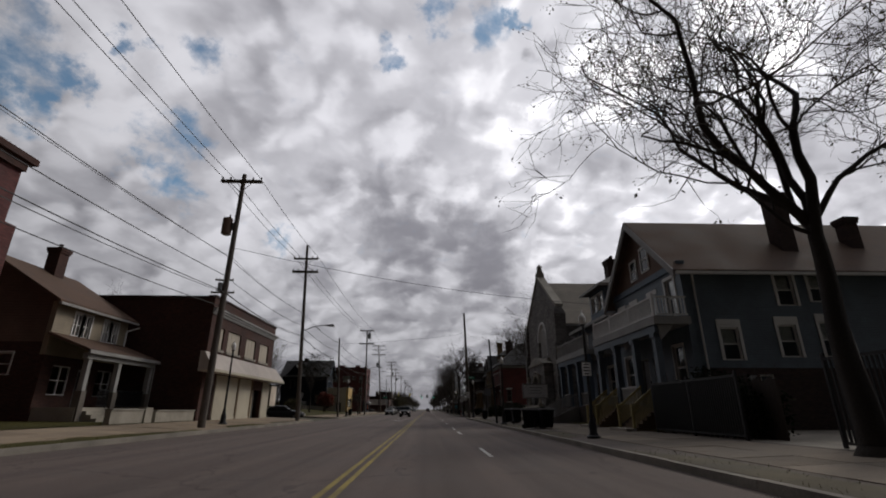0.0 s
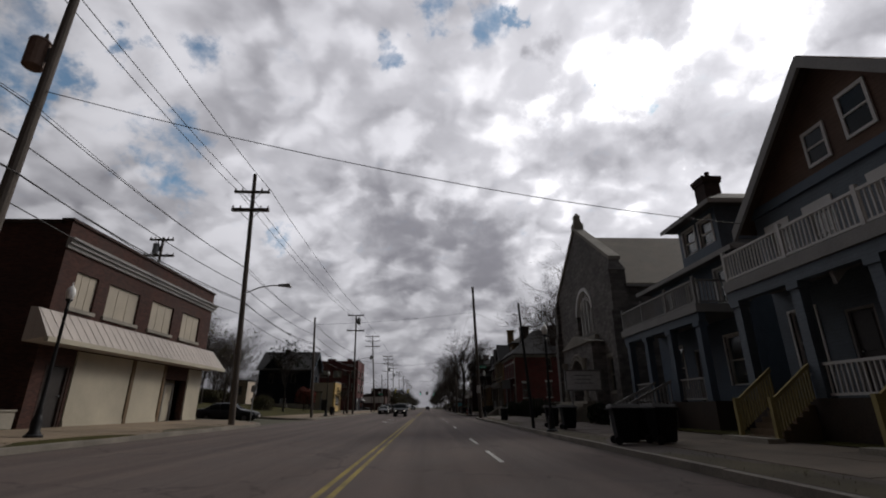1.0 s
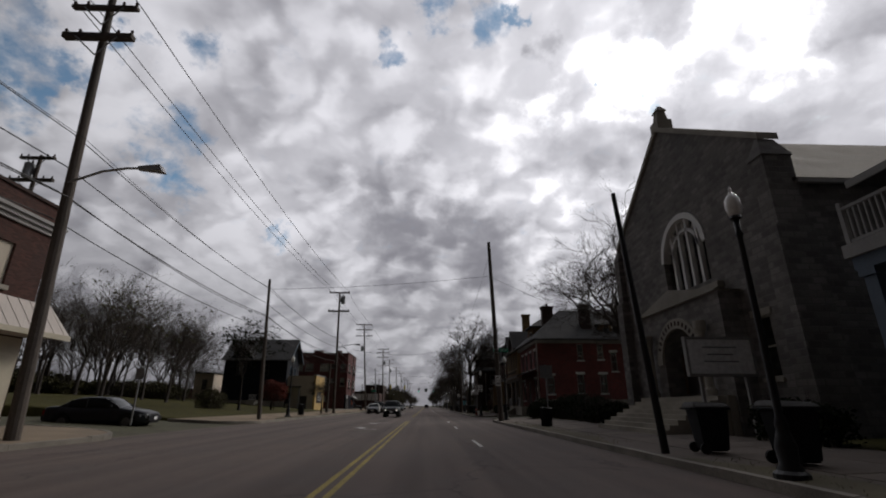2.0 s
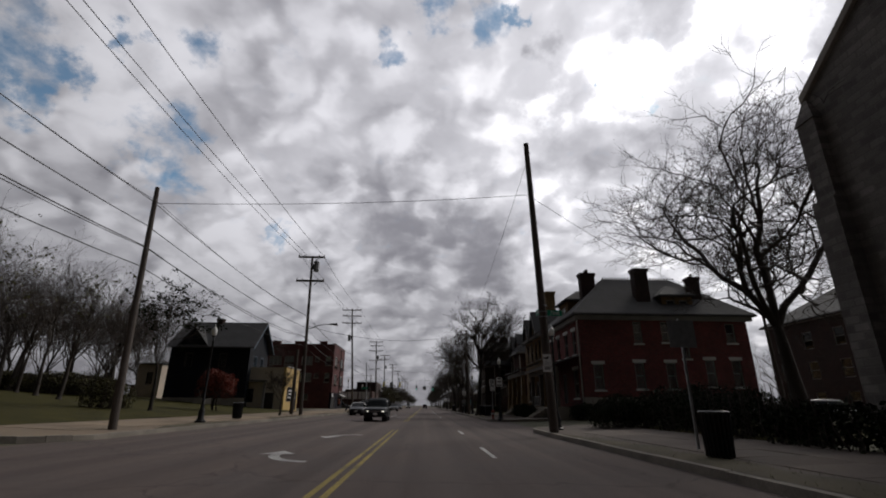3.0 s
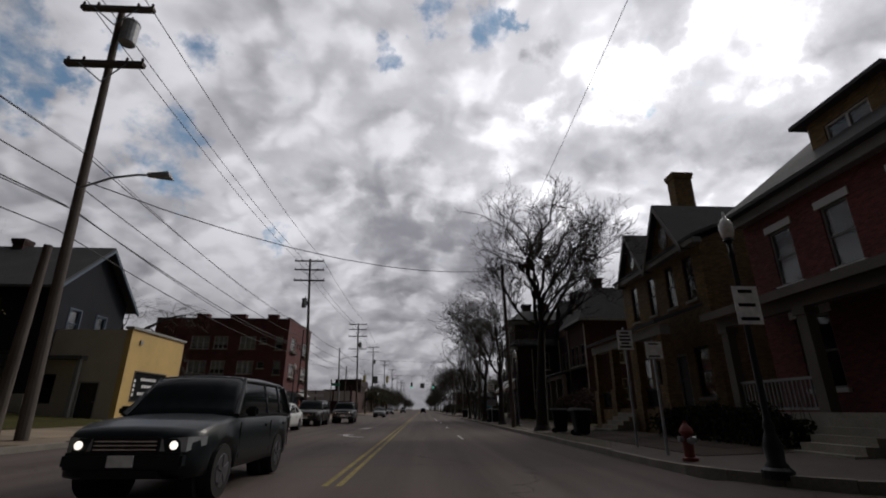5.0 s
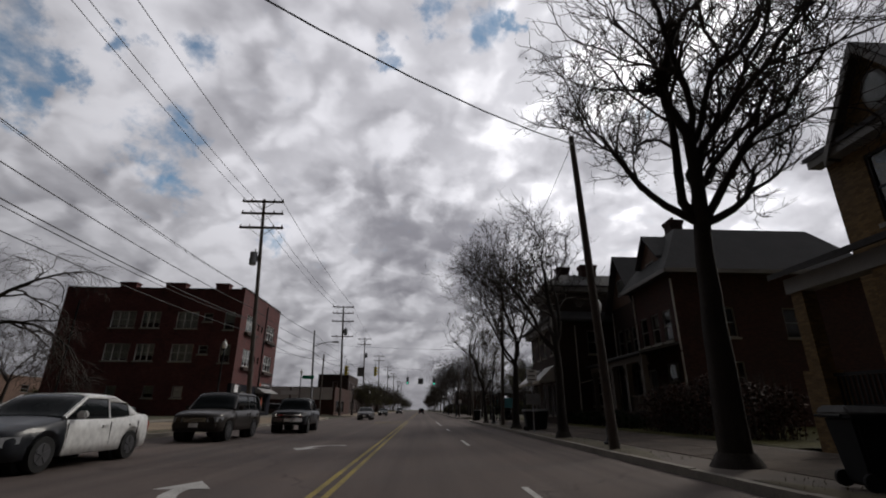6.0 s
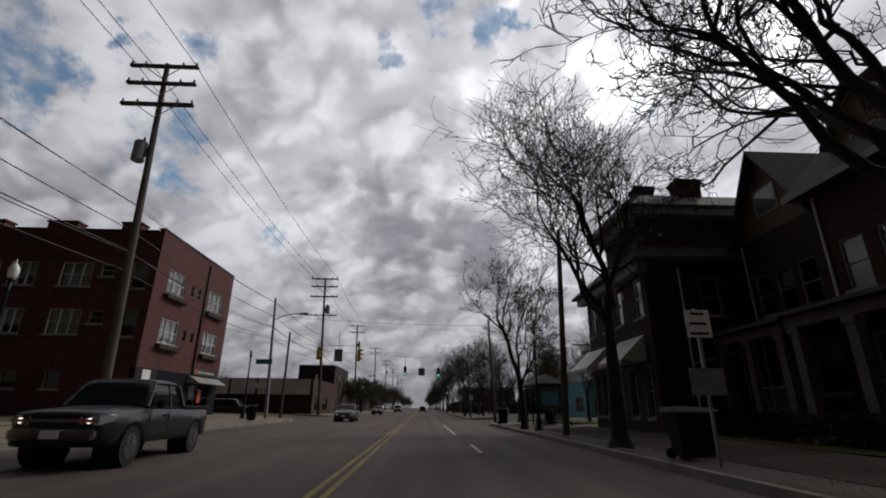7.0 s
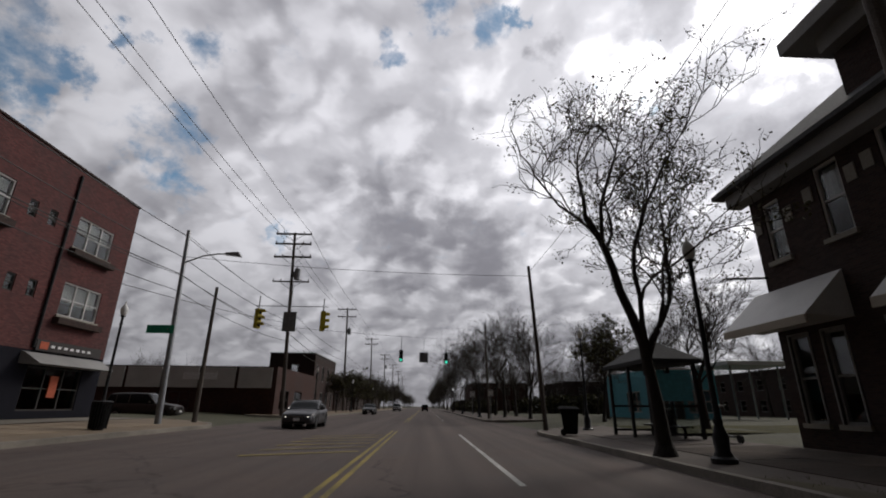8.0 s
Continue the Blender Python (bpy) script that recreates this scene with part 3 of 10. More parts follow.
def hip_roof(x0, x1, y0, y1, z_eave, z_peak, over=0.5, flat=0.0, thick=0.14):
    """A hipped roof with its ridge along the longer side; flat: a level top of that share of the shorter side."""
    x0, x1, y0, y1 = x0 - over, x1 + over, y0 - over, y1 + over
    h = min(x1 - x0, y1 - y0) / 2 * (1 - flat)
    lo = [(x0, y0, z_eave), (x1, y0, z_eave), (x1, y1, z_eave), (x0, y1, z_eave)]
    hi = [(x0 + h, y0 + h, z_peak), (x1 - h, y0 + h, z_peak), (x1 - h, y1 - h, z_peak), (x0 + h, y1 - h, z_peak)]
    if flat == 0:
        e = 0.05
        hi = [(x0 + h - (e if x1 - x0 < y1 - y0 else 0), y0 + h - (0 if x1 - x0 < y1 - y0 else e), z_peak), (x1 - h + (e if x1 - x0 < y1 - y0 else 0), y0 + h - (0 if x1 - x0 < y1 - y0 else e), z_peak),
              (x1 - h + (e if x1 - x0 < y1 - y0 else 0), y1 - h + (0 if x1 - x0 < y1 - y0 else e), z_peak), (x0 + h - (e if x1 - x0 < y1 - y0 else 0), y1 - h + (0 if x1 - x0 < y1 - y0 else e), z_peak)]
    bm = hull(bmesh.new(), [(p[0], p[1], p[2] + thick) for p in lo], hi)
    hull(bm, lo, [(p[0], p[1], p[2] + thick) for p in lo])
    return bm


def chimney(x, y, z0, z1, w, d, parent, mat, pots=0, cap=None):
    bm = boxes((x - w / 2, x + w / 2, y - d / 2, y + d / 2, z0, z1))
    box(bm, x - w / 2 - 0.06, x + w / 2 + 0.06, y - d / 2 - 0.06, y + d / 2 + 0.06, z1 - 0.35, z1 - 0.2)
    box(bm, x - w / 2 - 0.1, x + w / 2 + 0.1, y - d / 2 - 0.1, y + d / 2 + 0.1, z1 - 0.2, z1)
    ch = part("chimney", bm, mat, parent)
    for k in range(pots):
        c = y + (k - (pots - 1) / 2) * d / pots
        part("chimney_pot", turned(bmesh.new(), ((0.12, 0), (0.10, 0.25), (0.13, 0.28), (0.13, 0.34)), 10, (x, c, z1)), cap or BRICK_DARK, ch)
    return ch


def ceiling(t, x0, x1, y0, y1, z):
    """A closing floor under the roof."""
    part("ceiling", boxes((x0 + 0.37, x1 - 0.37, y0 + 0.37, y1 - 0.37, z - 0.25, z - 0.1)), ROOF_TAR, t)


def railing(F, a0, a1, d, z0, z1, parent, mat, gap=0.16, d2=None, posts=True):
    """A rail with its balusters, straight along a at depth d."""
    def rod(bm, p, q, r):
        p, q = Vector(p), Vector(q)
        return tube(bm, p, q, r, r, 4)
    rail = part("railing", fbox(bmesh.new(), F, a0, a1, d - 0.045, d + 0.045, z1 - 0.08, z1), mat, parent)
    part("bottom_rail", fbox(bmesh.new(), F, a0, a1, d - 0.03, d + 0.03, z0 + 0.06, z0 + 0.13), mat, rail)
    n = max(2, int(abs(a1 - a0) / gap))
    data = None
    for k in range(n):
        c = a0 + (a1 - a0) * (k + 0.5) / n
        if data is None:
            p0, p1 = F(0, 0, z0 + 0.13), F(0, 0, z1 - 0.08)
            first = fbox(bmesh.new(), F, -0.022, 0.022, d - 0.022, d + 0.022, z0 + 0.13, z1 - 0.08)
            data = mesh_of("baluster", first, mat)
        ob = new("baluster", data)
        ob.parent = rail
        base = Vector(F(0, 0, 0))
        ob.location = Vector(F(c, 0, 0)) - base
    return rail


class Twigs:
    """Gathers tapered tubes as plain lists, to make one mesh of them."""

    def __init__(self):
        self.v, self.f = [], []

    def tube(self, pts, radii, n):
        base = len(self.v)
        for k, (p, r) in enumerate(zip(pts, radii)):
            d = (pts[min(k + 1, len(pts) - 1)] - pts[max(k - 1, 0)]).normalized()
            s = d.cross(Vector((0.31, 0.17, 0.93)))
            s = s.normalized() if s.length > 1e-4 else Vector((1, 0, 0))
            t = d.cross(s)
            for i in range(n):
                a = math.tau * i / n
                self.v.append(tuple(p + (s * math.cos(a) + t * math.sin(a)) * r))
        for k in range(len(pts) - 1):
            for i in range(n):
                j = (i + 1) % n
                self.f.append((base + k * n + i, base + k * n + j, base + (k + 1) * n + j, base + (k + 1) * n + i))

    def leaf(self, p, rnd, size):
        a = Vector((rnd.uniform(-1, 1), rnd.uniform(-1, 1), rnd.uniform(-1, 0.4))).normalized()
        b = a.cross(Vector((rnd.uniform(-1, 1), rnd.uniform(-1, 1), rnd.uniform(-1, 1)))).normalized()
        base = len(self.v)
        for q in (p, p + a * size * 0.5 + b * size * 0.3, p + a * size, p + a * size * 0.5 - b * size * 0.3):
            self.v.append(tuple(q))
        self.f.append((base, base + 1, base + 2, base + 3))

    def mesh(self, name, mat):
        me = bpy.data.meshes.new(name)
        me.from_pydata(self.v, [], self.f)
        me.materials.append(mat)
        me.update()
        return me


# ---------------------------------------------------------------- ground, roads, pavements
KERB_R, KERB_L = 5.4, -10.5


def walk_z(x):
    """Height of the pavements and plots beside the road."""
    if x > 0:
        return 0.15 + 0.034 * (min(x, 14.0) - KERB_R)
    return 0.30 + 0.046 * (KERB_L - max(x, -19.0))


def build_ground():
    g = bmesh.new()
    X = (-2500, -60, -19.5, -10.4, -2, 5.3, 14.5, 60, 2500)
    Z = (-0.1, 0.55, 0.62, 0.10, -0.06, -0.06, 0.36, 0.4, -0.1)
    Y = (-1500, -60, 0, 60, 120, 180, 400, 3500)
    grid = [[g.verts.new((x, y, z)) for x, z in zip(X, Z)] for y in Y]
    for a, b in zip(grid, grid[1:]):
        for i in range(len(X) - 1):
            g.faces.new((a[i], a[i + 1], b[i + 1], b[i]))
    single("ground", g, GROUND, "worn grass and bare soil between the plots", "ground", kind="structure")

    r = bmesh.new()
    X = (-10.5, -8.0, -5.0, -2.0, 2.0, 5.4)
    Z = (0.15, 0.105, 0.05, 0.0, 0.0, 0.0)
    Y = list(range(-60, 900, 20))
    grid = [[r.verts.new((x, y, z)) for x, z in zip(X, Z)] for y in Y]
    for a, b in zip(grid, grid[1:]):
        for i in range(len(X) - 1):
            r.faces.new((a[i], a[i + 1], b[i + 1], b[i]))
    single("road", r, ASPHALT, "worn grey asphalt avenue with painted lanes", "road", kind="structure")
    for x0, x1, z0, z1, y0, y1 in ((5.4, 150, 0.002, 0.3, 71.0, 81.5), (-150, -10.5, 0.55, 0.15, 49.0, 57.5), (5.4, 150, 0.002, 0.3, 152.0, 164.0), (-150, -10.5, 0.55, 0.15, 153.5, 165.0)):
        s = bmesh.new()
        n = 8
        pts = [[s.verts.new((x0 + (x1 - x0) * i / n, y, z0 + (z1 - z0) * i / n)) for i in range(n + 1)] for y in (y0 - 4, y1 + 4)]
        for i in range(n):
            s.faces.new((pts[0][i], pts[0][i + 1], pts[1][i + 1], pts[1][i]))
        single("side_road", s, ASPHALT, "asphalt side street meeting the avenue", "road", kind="structure")


def outline(side, y0, y1, back, r0, r1, inset=0.0):
    """The edge of a pavement: its street side with rounded corners."""
    k = (KERB_R if side > 0 else KERB_L) + side * inset
    b = back
    pts = []
    for yc, r, s in ((y0 + inset, r0, 1), (y1 - inset, r1, -1)):
        if r <= 0:
            pts += [(k, yc)]
            continue
        arc = [(k + side * r - side * r * math.sin(t), yc + s * r - s * r * math.cos(t)) for t in [math.pi / 2 * i / 8 for i in range(9)]]
        pts += arc if s > 0 else arc[::-1]
    return [(b, y0 + inset)] + pts + [(b, y1 - inset)]


def pavement(side, y0, y1, back, r0, r1, mat, label, ramps=()):
    edge = outline(side, y0, y1, back, r0, r1)
    inner = outline(side, y0, y1, back, max(0, r0 - 0.16), max(0, r1 - 0.16), 0.16)
    top = bmesh.new()
    lo = [(x, y, -0.2) for x, y in inner]
    hi = [(x, y, walk_z(x)) for x, y in inner]
    hull(top, lo, hi)
    pv = single("pavement", top, mat, label, "pavement", kind="structure")
    k = bmesh.new()
    for i in range(len(edge) - 1):
        (ax, ay), (bx, by), (cx, cy), (dx, dy) = edge[i], edge[i + 1], inner[i + 1], inner[i]
        steps = max(1, int(math.hypot(bx - ax, by - ay) / 3.0))
        for j in range(steps):
            f, g = j / steps, (j + 1) / steps - 0.012 / max(0.3, math.hypot(bx - ax, by - ay))
            q = [(ax + (bx - ax) * f, ay + (by - ay) * f), (ax + (bx - ax) * g, ay + (by - ay) * g), (dx + (cx - dx) * g, dy + (cy - dy) * g), (dx + (cx - dx) * f, dy + (cy - dy) * f)]
            drop = 0.012 * math.sin(7.3 * q[0][1])
            tops = [(x, y, walk_z(x) + 0.012 + drop) for x, y in q]
            hull(k, [(x, y, -0.2) for x, y in q], tops)
    kb = part("kerb", k, KERB, pv)
    return pv


build_ground()
WALK_R1 = pavement(1, -40, 72.0, 10.2, 0, 3.5, WALK_SHADED, "dull concrete pavement with a worn kerb")
WALK_R2 = pavement(1, 82.5, 151.5, 10.0, 5.0, 4.0, WALK_SHADED, "dull concrete pavement with a worn kerb")
pavement(1, 165.0, 420, 10.0, 4.0, 0, WALK_SHADED, "dull concrete pavement with a worn kerb")
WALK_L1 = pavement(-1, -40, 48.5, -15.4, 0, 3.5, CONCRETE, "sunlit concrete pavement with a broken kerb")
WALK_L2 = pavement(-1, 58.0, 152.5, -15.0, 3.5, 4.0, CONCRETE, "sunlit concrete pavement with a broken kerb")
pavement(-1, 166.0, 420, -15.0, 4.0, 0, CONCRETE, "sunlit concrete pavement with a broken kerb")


def road_z(x):
    return 0.0 if x > -2 else 0.15 * (-2 - x) / 8.5


def line(bm, x0, x1, y0, y1, z=0.006):
    n = max(1, int((y1 - y0) / 12))
    for i in range(n):
        a, b = y0 + (y1 - y0) * i / n, y0 + (y1 - y0) * (i + 1) / n
        sheet(bm, [(x0, a, road_z(x0) + z), (x1, a, road_z(x1) + z), (x1, b, road_z(x1) + z), (x0, b, road_z(x0) + z)])


bm = bmesh.new()
for y0, y1 in ((-40, 71), (85, 151), (166, 420)):
    for x in (-1.66, -1.42):
        line(bm, x - 0.055, x + 0.055, y0, y1)
single("yellow_centre_line", bm, YELLOW_LINE, "worn double yellow line on the asphalt", "road marking", kind="structure")
DASH = []
for y in (2.2, 14.0, 26.2, 32.0, 45.0, 57.2, 67.4, 98.2, 111.0, 123.5):
    b = bmesh.new()
    line(b, 1.74, 1.86, y, y + 3.1)
    DASH.append(single("lane_dash", b, WHITE_LINE, "worn white lane dash on the asphalt", "road marking", "lane dashes", "structure"))
b = bmesh.new()
line(b, 1.62, 1.74, 133.0, 148.0)
single("lane_line", b, WHITE_LINE, "worn solid white lane line before the crossing", "road marking", kind="structure")
for k in range(20):
    b = bmesh.new()
    line(b, 1.70, 1.82, 170 + 12.2 * k, 173 + 12.2 * k)
    single("lane_dash", b, WHITE_LINE, "worn white lane dash on the asphalt", "road marking", "lane dashes", "structure")


def turn_arrow(x, y, flip):
    """A curved left-turn arrow painted on the road."""
    b = bmesh.new()
    pts = []
    for i in range(10):
        t = math.pi / 2 * i / 9
        pts.append((x + 0.55 - 1.1 * math.sin(t) * 1.0, y + flip * (0.2 + 1.5 * (1 - math.cos(t)))))
    for (ax, ay), (bx, by) in zip(pts, pts[1:]):
        d = Vector((bx - ax, by - ay)).normalized()
        n = Vector((-d.y, d.x)) * 0.13
        sheet(b, [(ax + n.x, ay + n.y, road_z(ax) + 0.007), (bx + n.x, by + n.y, road_z(bx) + 0.007), (bx - n.x, by - n.y, road_z(bx) + 0.007), (ax - n.x, ay - n.y, road_z(ax) + 0.007)])
    ex, ey = pts[-1]
    d = Vector((pts[-1][0] - pts[-2][0], pts[-1][1] - pts[-2][1])).normalized()
    n = Vector((-d.y, d.x))
    sheet(b, [(ex + n.x * 0.45, ey + n.y * 0.45, road_z(ex) + 0.008), (ex + d.x * 0.9, ey + d.y * 0.9, road_z(ex) + 0.008), (ex - n.x * 0.45, ey - n.y * 0.45, road_z(ex) + 0.008)])
    single("turn_arrow", b, WHITE_LINE, "worn white left-turn arrow on the asphalt", "road marking", "turn arrows", "structure")


for y, f in ((56.0, 1), (66.6, -1), (99.2, 1), (111.0, -1)):
    turn_arrow(-3.25, y, f)
b = bmesh.new()
for i in range(6):
    sheet(b, [(-4.6 + 0.0 * i, 137.0 + 1.6 * i, 0.06), (-1.9, 139.0 + 1.6 * i, 0.008), (-1.9, 139.25 + 1.6 * i, 0.008), (-4.6, 137.25 + 1.6 * i, 0.06)])
single("hatched_marking", b, YELLOW_LINE, "faded yellow hatching in the turning lane", "road marking", kind="structure")

# lawns and lots beside the pavements
def plot(name, mat, x0, x1, y0, y1, z0, z1, label, category, bumps=0.0):
    b = bmesh.new()
    nx, ny = max(2, int(abs(x1 - x0) / 1.5)), max(2, int(abs(y1 - y0) / 1.5))
    rows = []
    for j in range(ny + 1):
        rows.append([])
        for i in range(nx + 1):
            x, y = x0 + (x1 - x0) * i / nx, y0 + (y1 - y0) * j / ny
            z = z0 + (z1 - z0) * i / nx + bumps * noise.noise(Vector((x * 0.35, y * 0.35, 3.3)))
            rows[-1].append(b.verts.new((x, y, z)))
    for a, c in zip(rows, rows[1:]):
        for i in range(nx):
            b.faces.new((a[i], a[i + 1], c[i + 1], c[i]))
    return single(name, b, mat, label, category, kind="structure", smooth=True)


def lawn_z(x):
    """The lawn on the west side climbs away from the pavement."""
    return 0.52 + 0.072 * min(27.0, max(0.0, -15.05 - x))


def bank(x0, x1, y0, y1):
    b = bmesh.new()
    nx, ny = int((x0 - x1) / 1.5), int((y1 - y0) / 1.5)
    rows = []
    for j in range(-1, ny + 2):
        row = []
        for i in range(nx + 2):
            x, y = x0 + (x1 - x0) * min(i, nx) / nx, y0 + (y1 - y0) * min(max(j, 0), ny) / ny
            edge = j < 0 or j > ny or i > nx
            row.append(b.verts.new((x, y, 0.2 if edge else lawn_z(x) + 0.06 * noise.noise(Vector((x * 0.35, y * 0.35, 3.3))))))
        rows.append(row)
    for p, q in zip(rows, rows[1:]):
        for i in range(nx + 1):
            b.faces.new((p[i], p[i + 1], q[i + 1], q[i]))
    single("lawn", b, GRASS, "green winter lawn climbing behind the pavement", "lawn", kind="structure", smooth=True)


bank(-15.05, -90, 58.6, 103.1)
bank(-28.2, -90, 103.1, 112.0)
bank(-41.0, -90, 112.0, 132.0)
plot("lawn", GRASS, 10.15, 12.7, 21.4, 30.7, 0.34, 0.42, "thin front lawn below the porch", "lawn", 0.03)
plot("lawn", GRASS, 10.15, 30, 30.8, 42.5, 0.34, 0.7, "patchy front lawn beside the porch", "lawn", 0.05)
plot("lawn", GRASS, -15.45, -40, 8.0, 33.0, 0.55, 1.0, "patchy front yard behind a low wall", "lawn", 0.05)
plot("parking_lot", LOT, -15.05, -60, 111.0, 152.0, 0.53, 0.7, "pale gravelly parking lot", "parking lot", 0.02)
plot("driveway", LOT, 10.15, 45, 8.5, 21.0, 0.33, 0.6, "grey concrete driveway beside the house", "driveway", 0.02)
plot("lawn", GRASS, 10.15, 40, 58.2, 68.8, 0.34, 0.7, "shaded lawn beside the church", "lawn", 0.05)
plot("lawn", GRASS, 10.05, 30, 105.6, 129.6, 0.33, 0.6, "thin grass before the brick houses", "lawn", 0.04)
plot("lawn", GRASS, 10.05, 30, 152.0 - 8, 151.8, 0.33, 0.5, "thin grass by the corner", "lawn", 0.03)


# ---------------------------------------------------------------- buildings, south-west side
def corner_shop():
    t = thing("corner_shop", (-15.5, 40, 0.4), "two-storey dark brick corner shop with boarded windows and a cream awning", "shop")
    y0, y1, x0, x1, zt = 33.3, 47.4, -38.0, -15.5, 9.0
    F = east(x1)
    wins = [(34.3, 35.7, 5.4, 7.0), (36.5, 39.0, 5.4, 7.0), (40.2, 42.5, 5.4, 7.0), (43.6, 45.9, 5.4, 7.0)]
    shop = [(33.9, 35.3, 0.5, 3.0), (42.7, 45.4, 0.5, 2.9)]
    part("wall", wall(F, y0, y1, 0.2, zt, wins + shop, 0.35), BRICK_BROWN, t)
    S = south(y0)
    sw = [(-26.5, -25.3, 5.2, 6.9), (-20.0, -18.8, 1.4, 3.0)]
    part("wall", wall(S, x0, x1 - 0.36, 0.2, zt - 0.1, sw, 0.35), BRICK_BROWN, t)
    for h in sw:
        part("boarded_window", fbox(bmesh.new(), S, h[0], h[1], -0.14, -0.10, h[2], h[3]), BRICK_DARK, t)
    part("wall", boxes((x0, x1 - 0.36, y1 - 0.35, y1, 0.2, zt - 0.1), (x0, x0 + 0.35, y0 + 0.36, y1 - 0.36, 0.2, zt - 0.1)), BRICK_BROWN, t)
    part("roof", boxes((x0 + 0.36, x1 - 0.37, y0 + 0.36, y1 - 0.36, 8.2, 8.45)), ROOF_TAR, t)
    part("coping", boxes((x1 - 0.45, x1 + 0.08, y0 - 0.08, y1 + 0.08, zt + 0.003, zt + 0.12), (x0, x1 - 0.46, y0 - 0.08, y0 + 0.4, zt - 0.097, zt + 0.05)), BRICK_DARK, t)
    c = bmesh.new()
    for d, z0, z1 in ((0.10, 7.78, 7.95), (0.20, 7.95, 8.12), (0.30, 8.12, 8.24)):
        fbox(c, F, y0 - 0.05, y1 + d, 0.002, d, z0, z1)
    part("cornice", c, TRIM_GREY, t, "weathered pale cornice")
    for h in wins:
        b = fbox(bmesh.new(), F, h[0], h[1], -0.16, -0.10, h[2], h[3])
        for k in range(1, 3):
            q = h[0] + (h[1] - h[0]) * k / 3
            fbox(b, F, q - 0.02, q + 0.02, -0.10, -0.085, h[2], h[3])
        win = part("boarded_window", b, TAN_BOARD, t, "window closed with cream boards")
        part("sill", fbox(bmesh.new(), F, h[0] - 0.12, h[1] + 0.12, 0.002, 0.1, h[2] - 0.16, h[2]), STONE_TRIM, win)
    # cream sheet-metal awning with a rolled edge
    a = bmesh.new()
    hull(a, [F(y0 - 0.9, 0.02, 5.05), F(y1 + 0.5, 0.02, 5.05), F(y1 + 0.5, 0.02, 3.7), F(y0 - 0.9, 0.02, 3.7)], [F(y0 - 0.9, 0.30, 5.02), F(y1 + 0.5, 0.30, 5.02), F(y1 + 0.75, 1.15, 3.85), F(y0 - 1.15, 1.15, 3.85)])
    aw = part("awning", a, CREAM_METAL, t, "cream standing-seam metal awning")
    n = 30
    for k in range(n + 1):
        q = y0 - 0.85 + (y1 - y0 + 1.3) * k / n
        s = bmesh.new()
        hull(s, [F(q - 0.02, 0.31, 5.02), F(q + 0.02, 0.31, 5.02), F(q + 0.02, 1.16, 3.85), F(q - 0.02, 1.16, 3.85)], [F(q - 0.012, 0.318, 5.03), F(q + 0.012, 0.318, 5.03), F(q + 0.012, 1.168, 3.858), F(q - 0.012, 1.168, 3.858)])
        part("seam", s, CREAM_METAL, aw)
    part("fascia", fbox(bmesh.new(), F, y0 - 1.15, y1 + 0.76, 1.05, 1.2, 3.66, 3.85), CREAM_PANEL, aw)
    # shop front of cream panels between brown posts
    for q0, q1 in ((35.45, 39.45), (39.75, 42.55), (45.5, 47.3)):
        p = part("shopfront_panel", fbox(bmesh.new(), F, q0, q1, 0.002, 0.06, 0.45, 3.64), CREAM_PANEL, t)
        part("base_rail", fbox(bmesh.new(), F, q0, q1, 0.062, 0.10, 0.45, 0.75), CREAM_PANEL, p)
        part("top_rail", fbox(bmesh.new(), F, q0, q1, 0.062, 0.09, 3.0, 3.12), CREAM_PANEL, p)
    for q in (39.6, 42.62):
        part("post", fbox(bmesh.new(), F, q - 0.12, q + 0.12, 0.002, 0.12, 0.4, 3.64), WOOD, t, "brown timber post")
    part("recess_back", fbox(bmesh.new(), F, 42.7, 45.4, -0.8, -0.7, 0.4, 2.9), CREAM_PANEL, t)
    door(east(x1 - 0.5), (44.0, 45.1, 0.5, 2.7), t, CREAM_PANEL, TRIM_GREY)
    door(F, (33.95, 35.25, 0.5, 3.0), t, DOOR_DARK, BRICK_DARK)
    return t


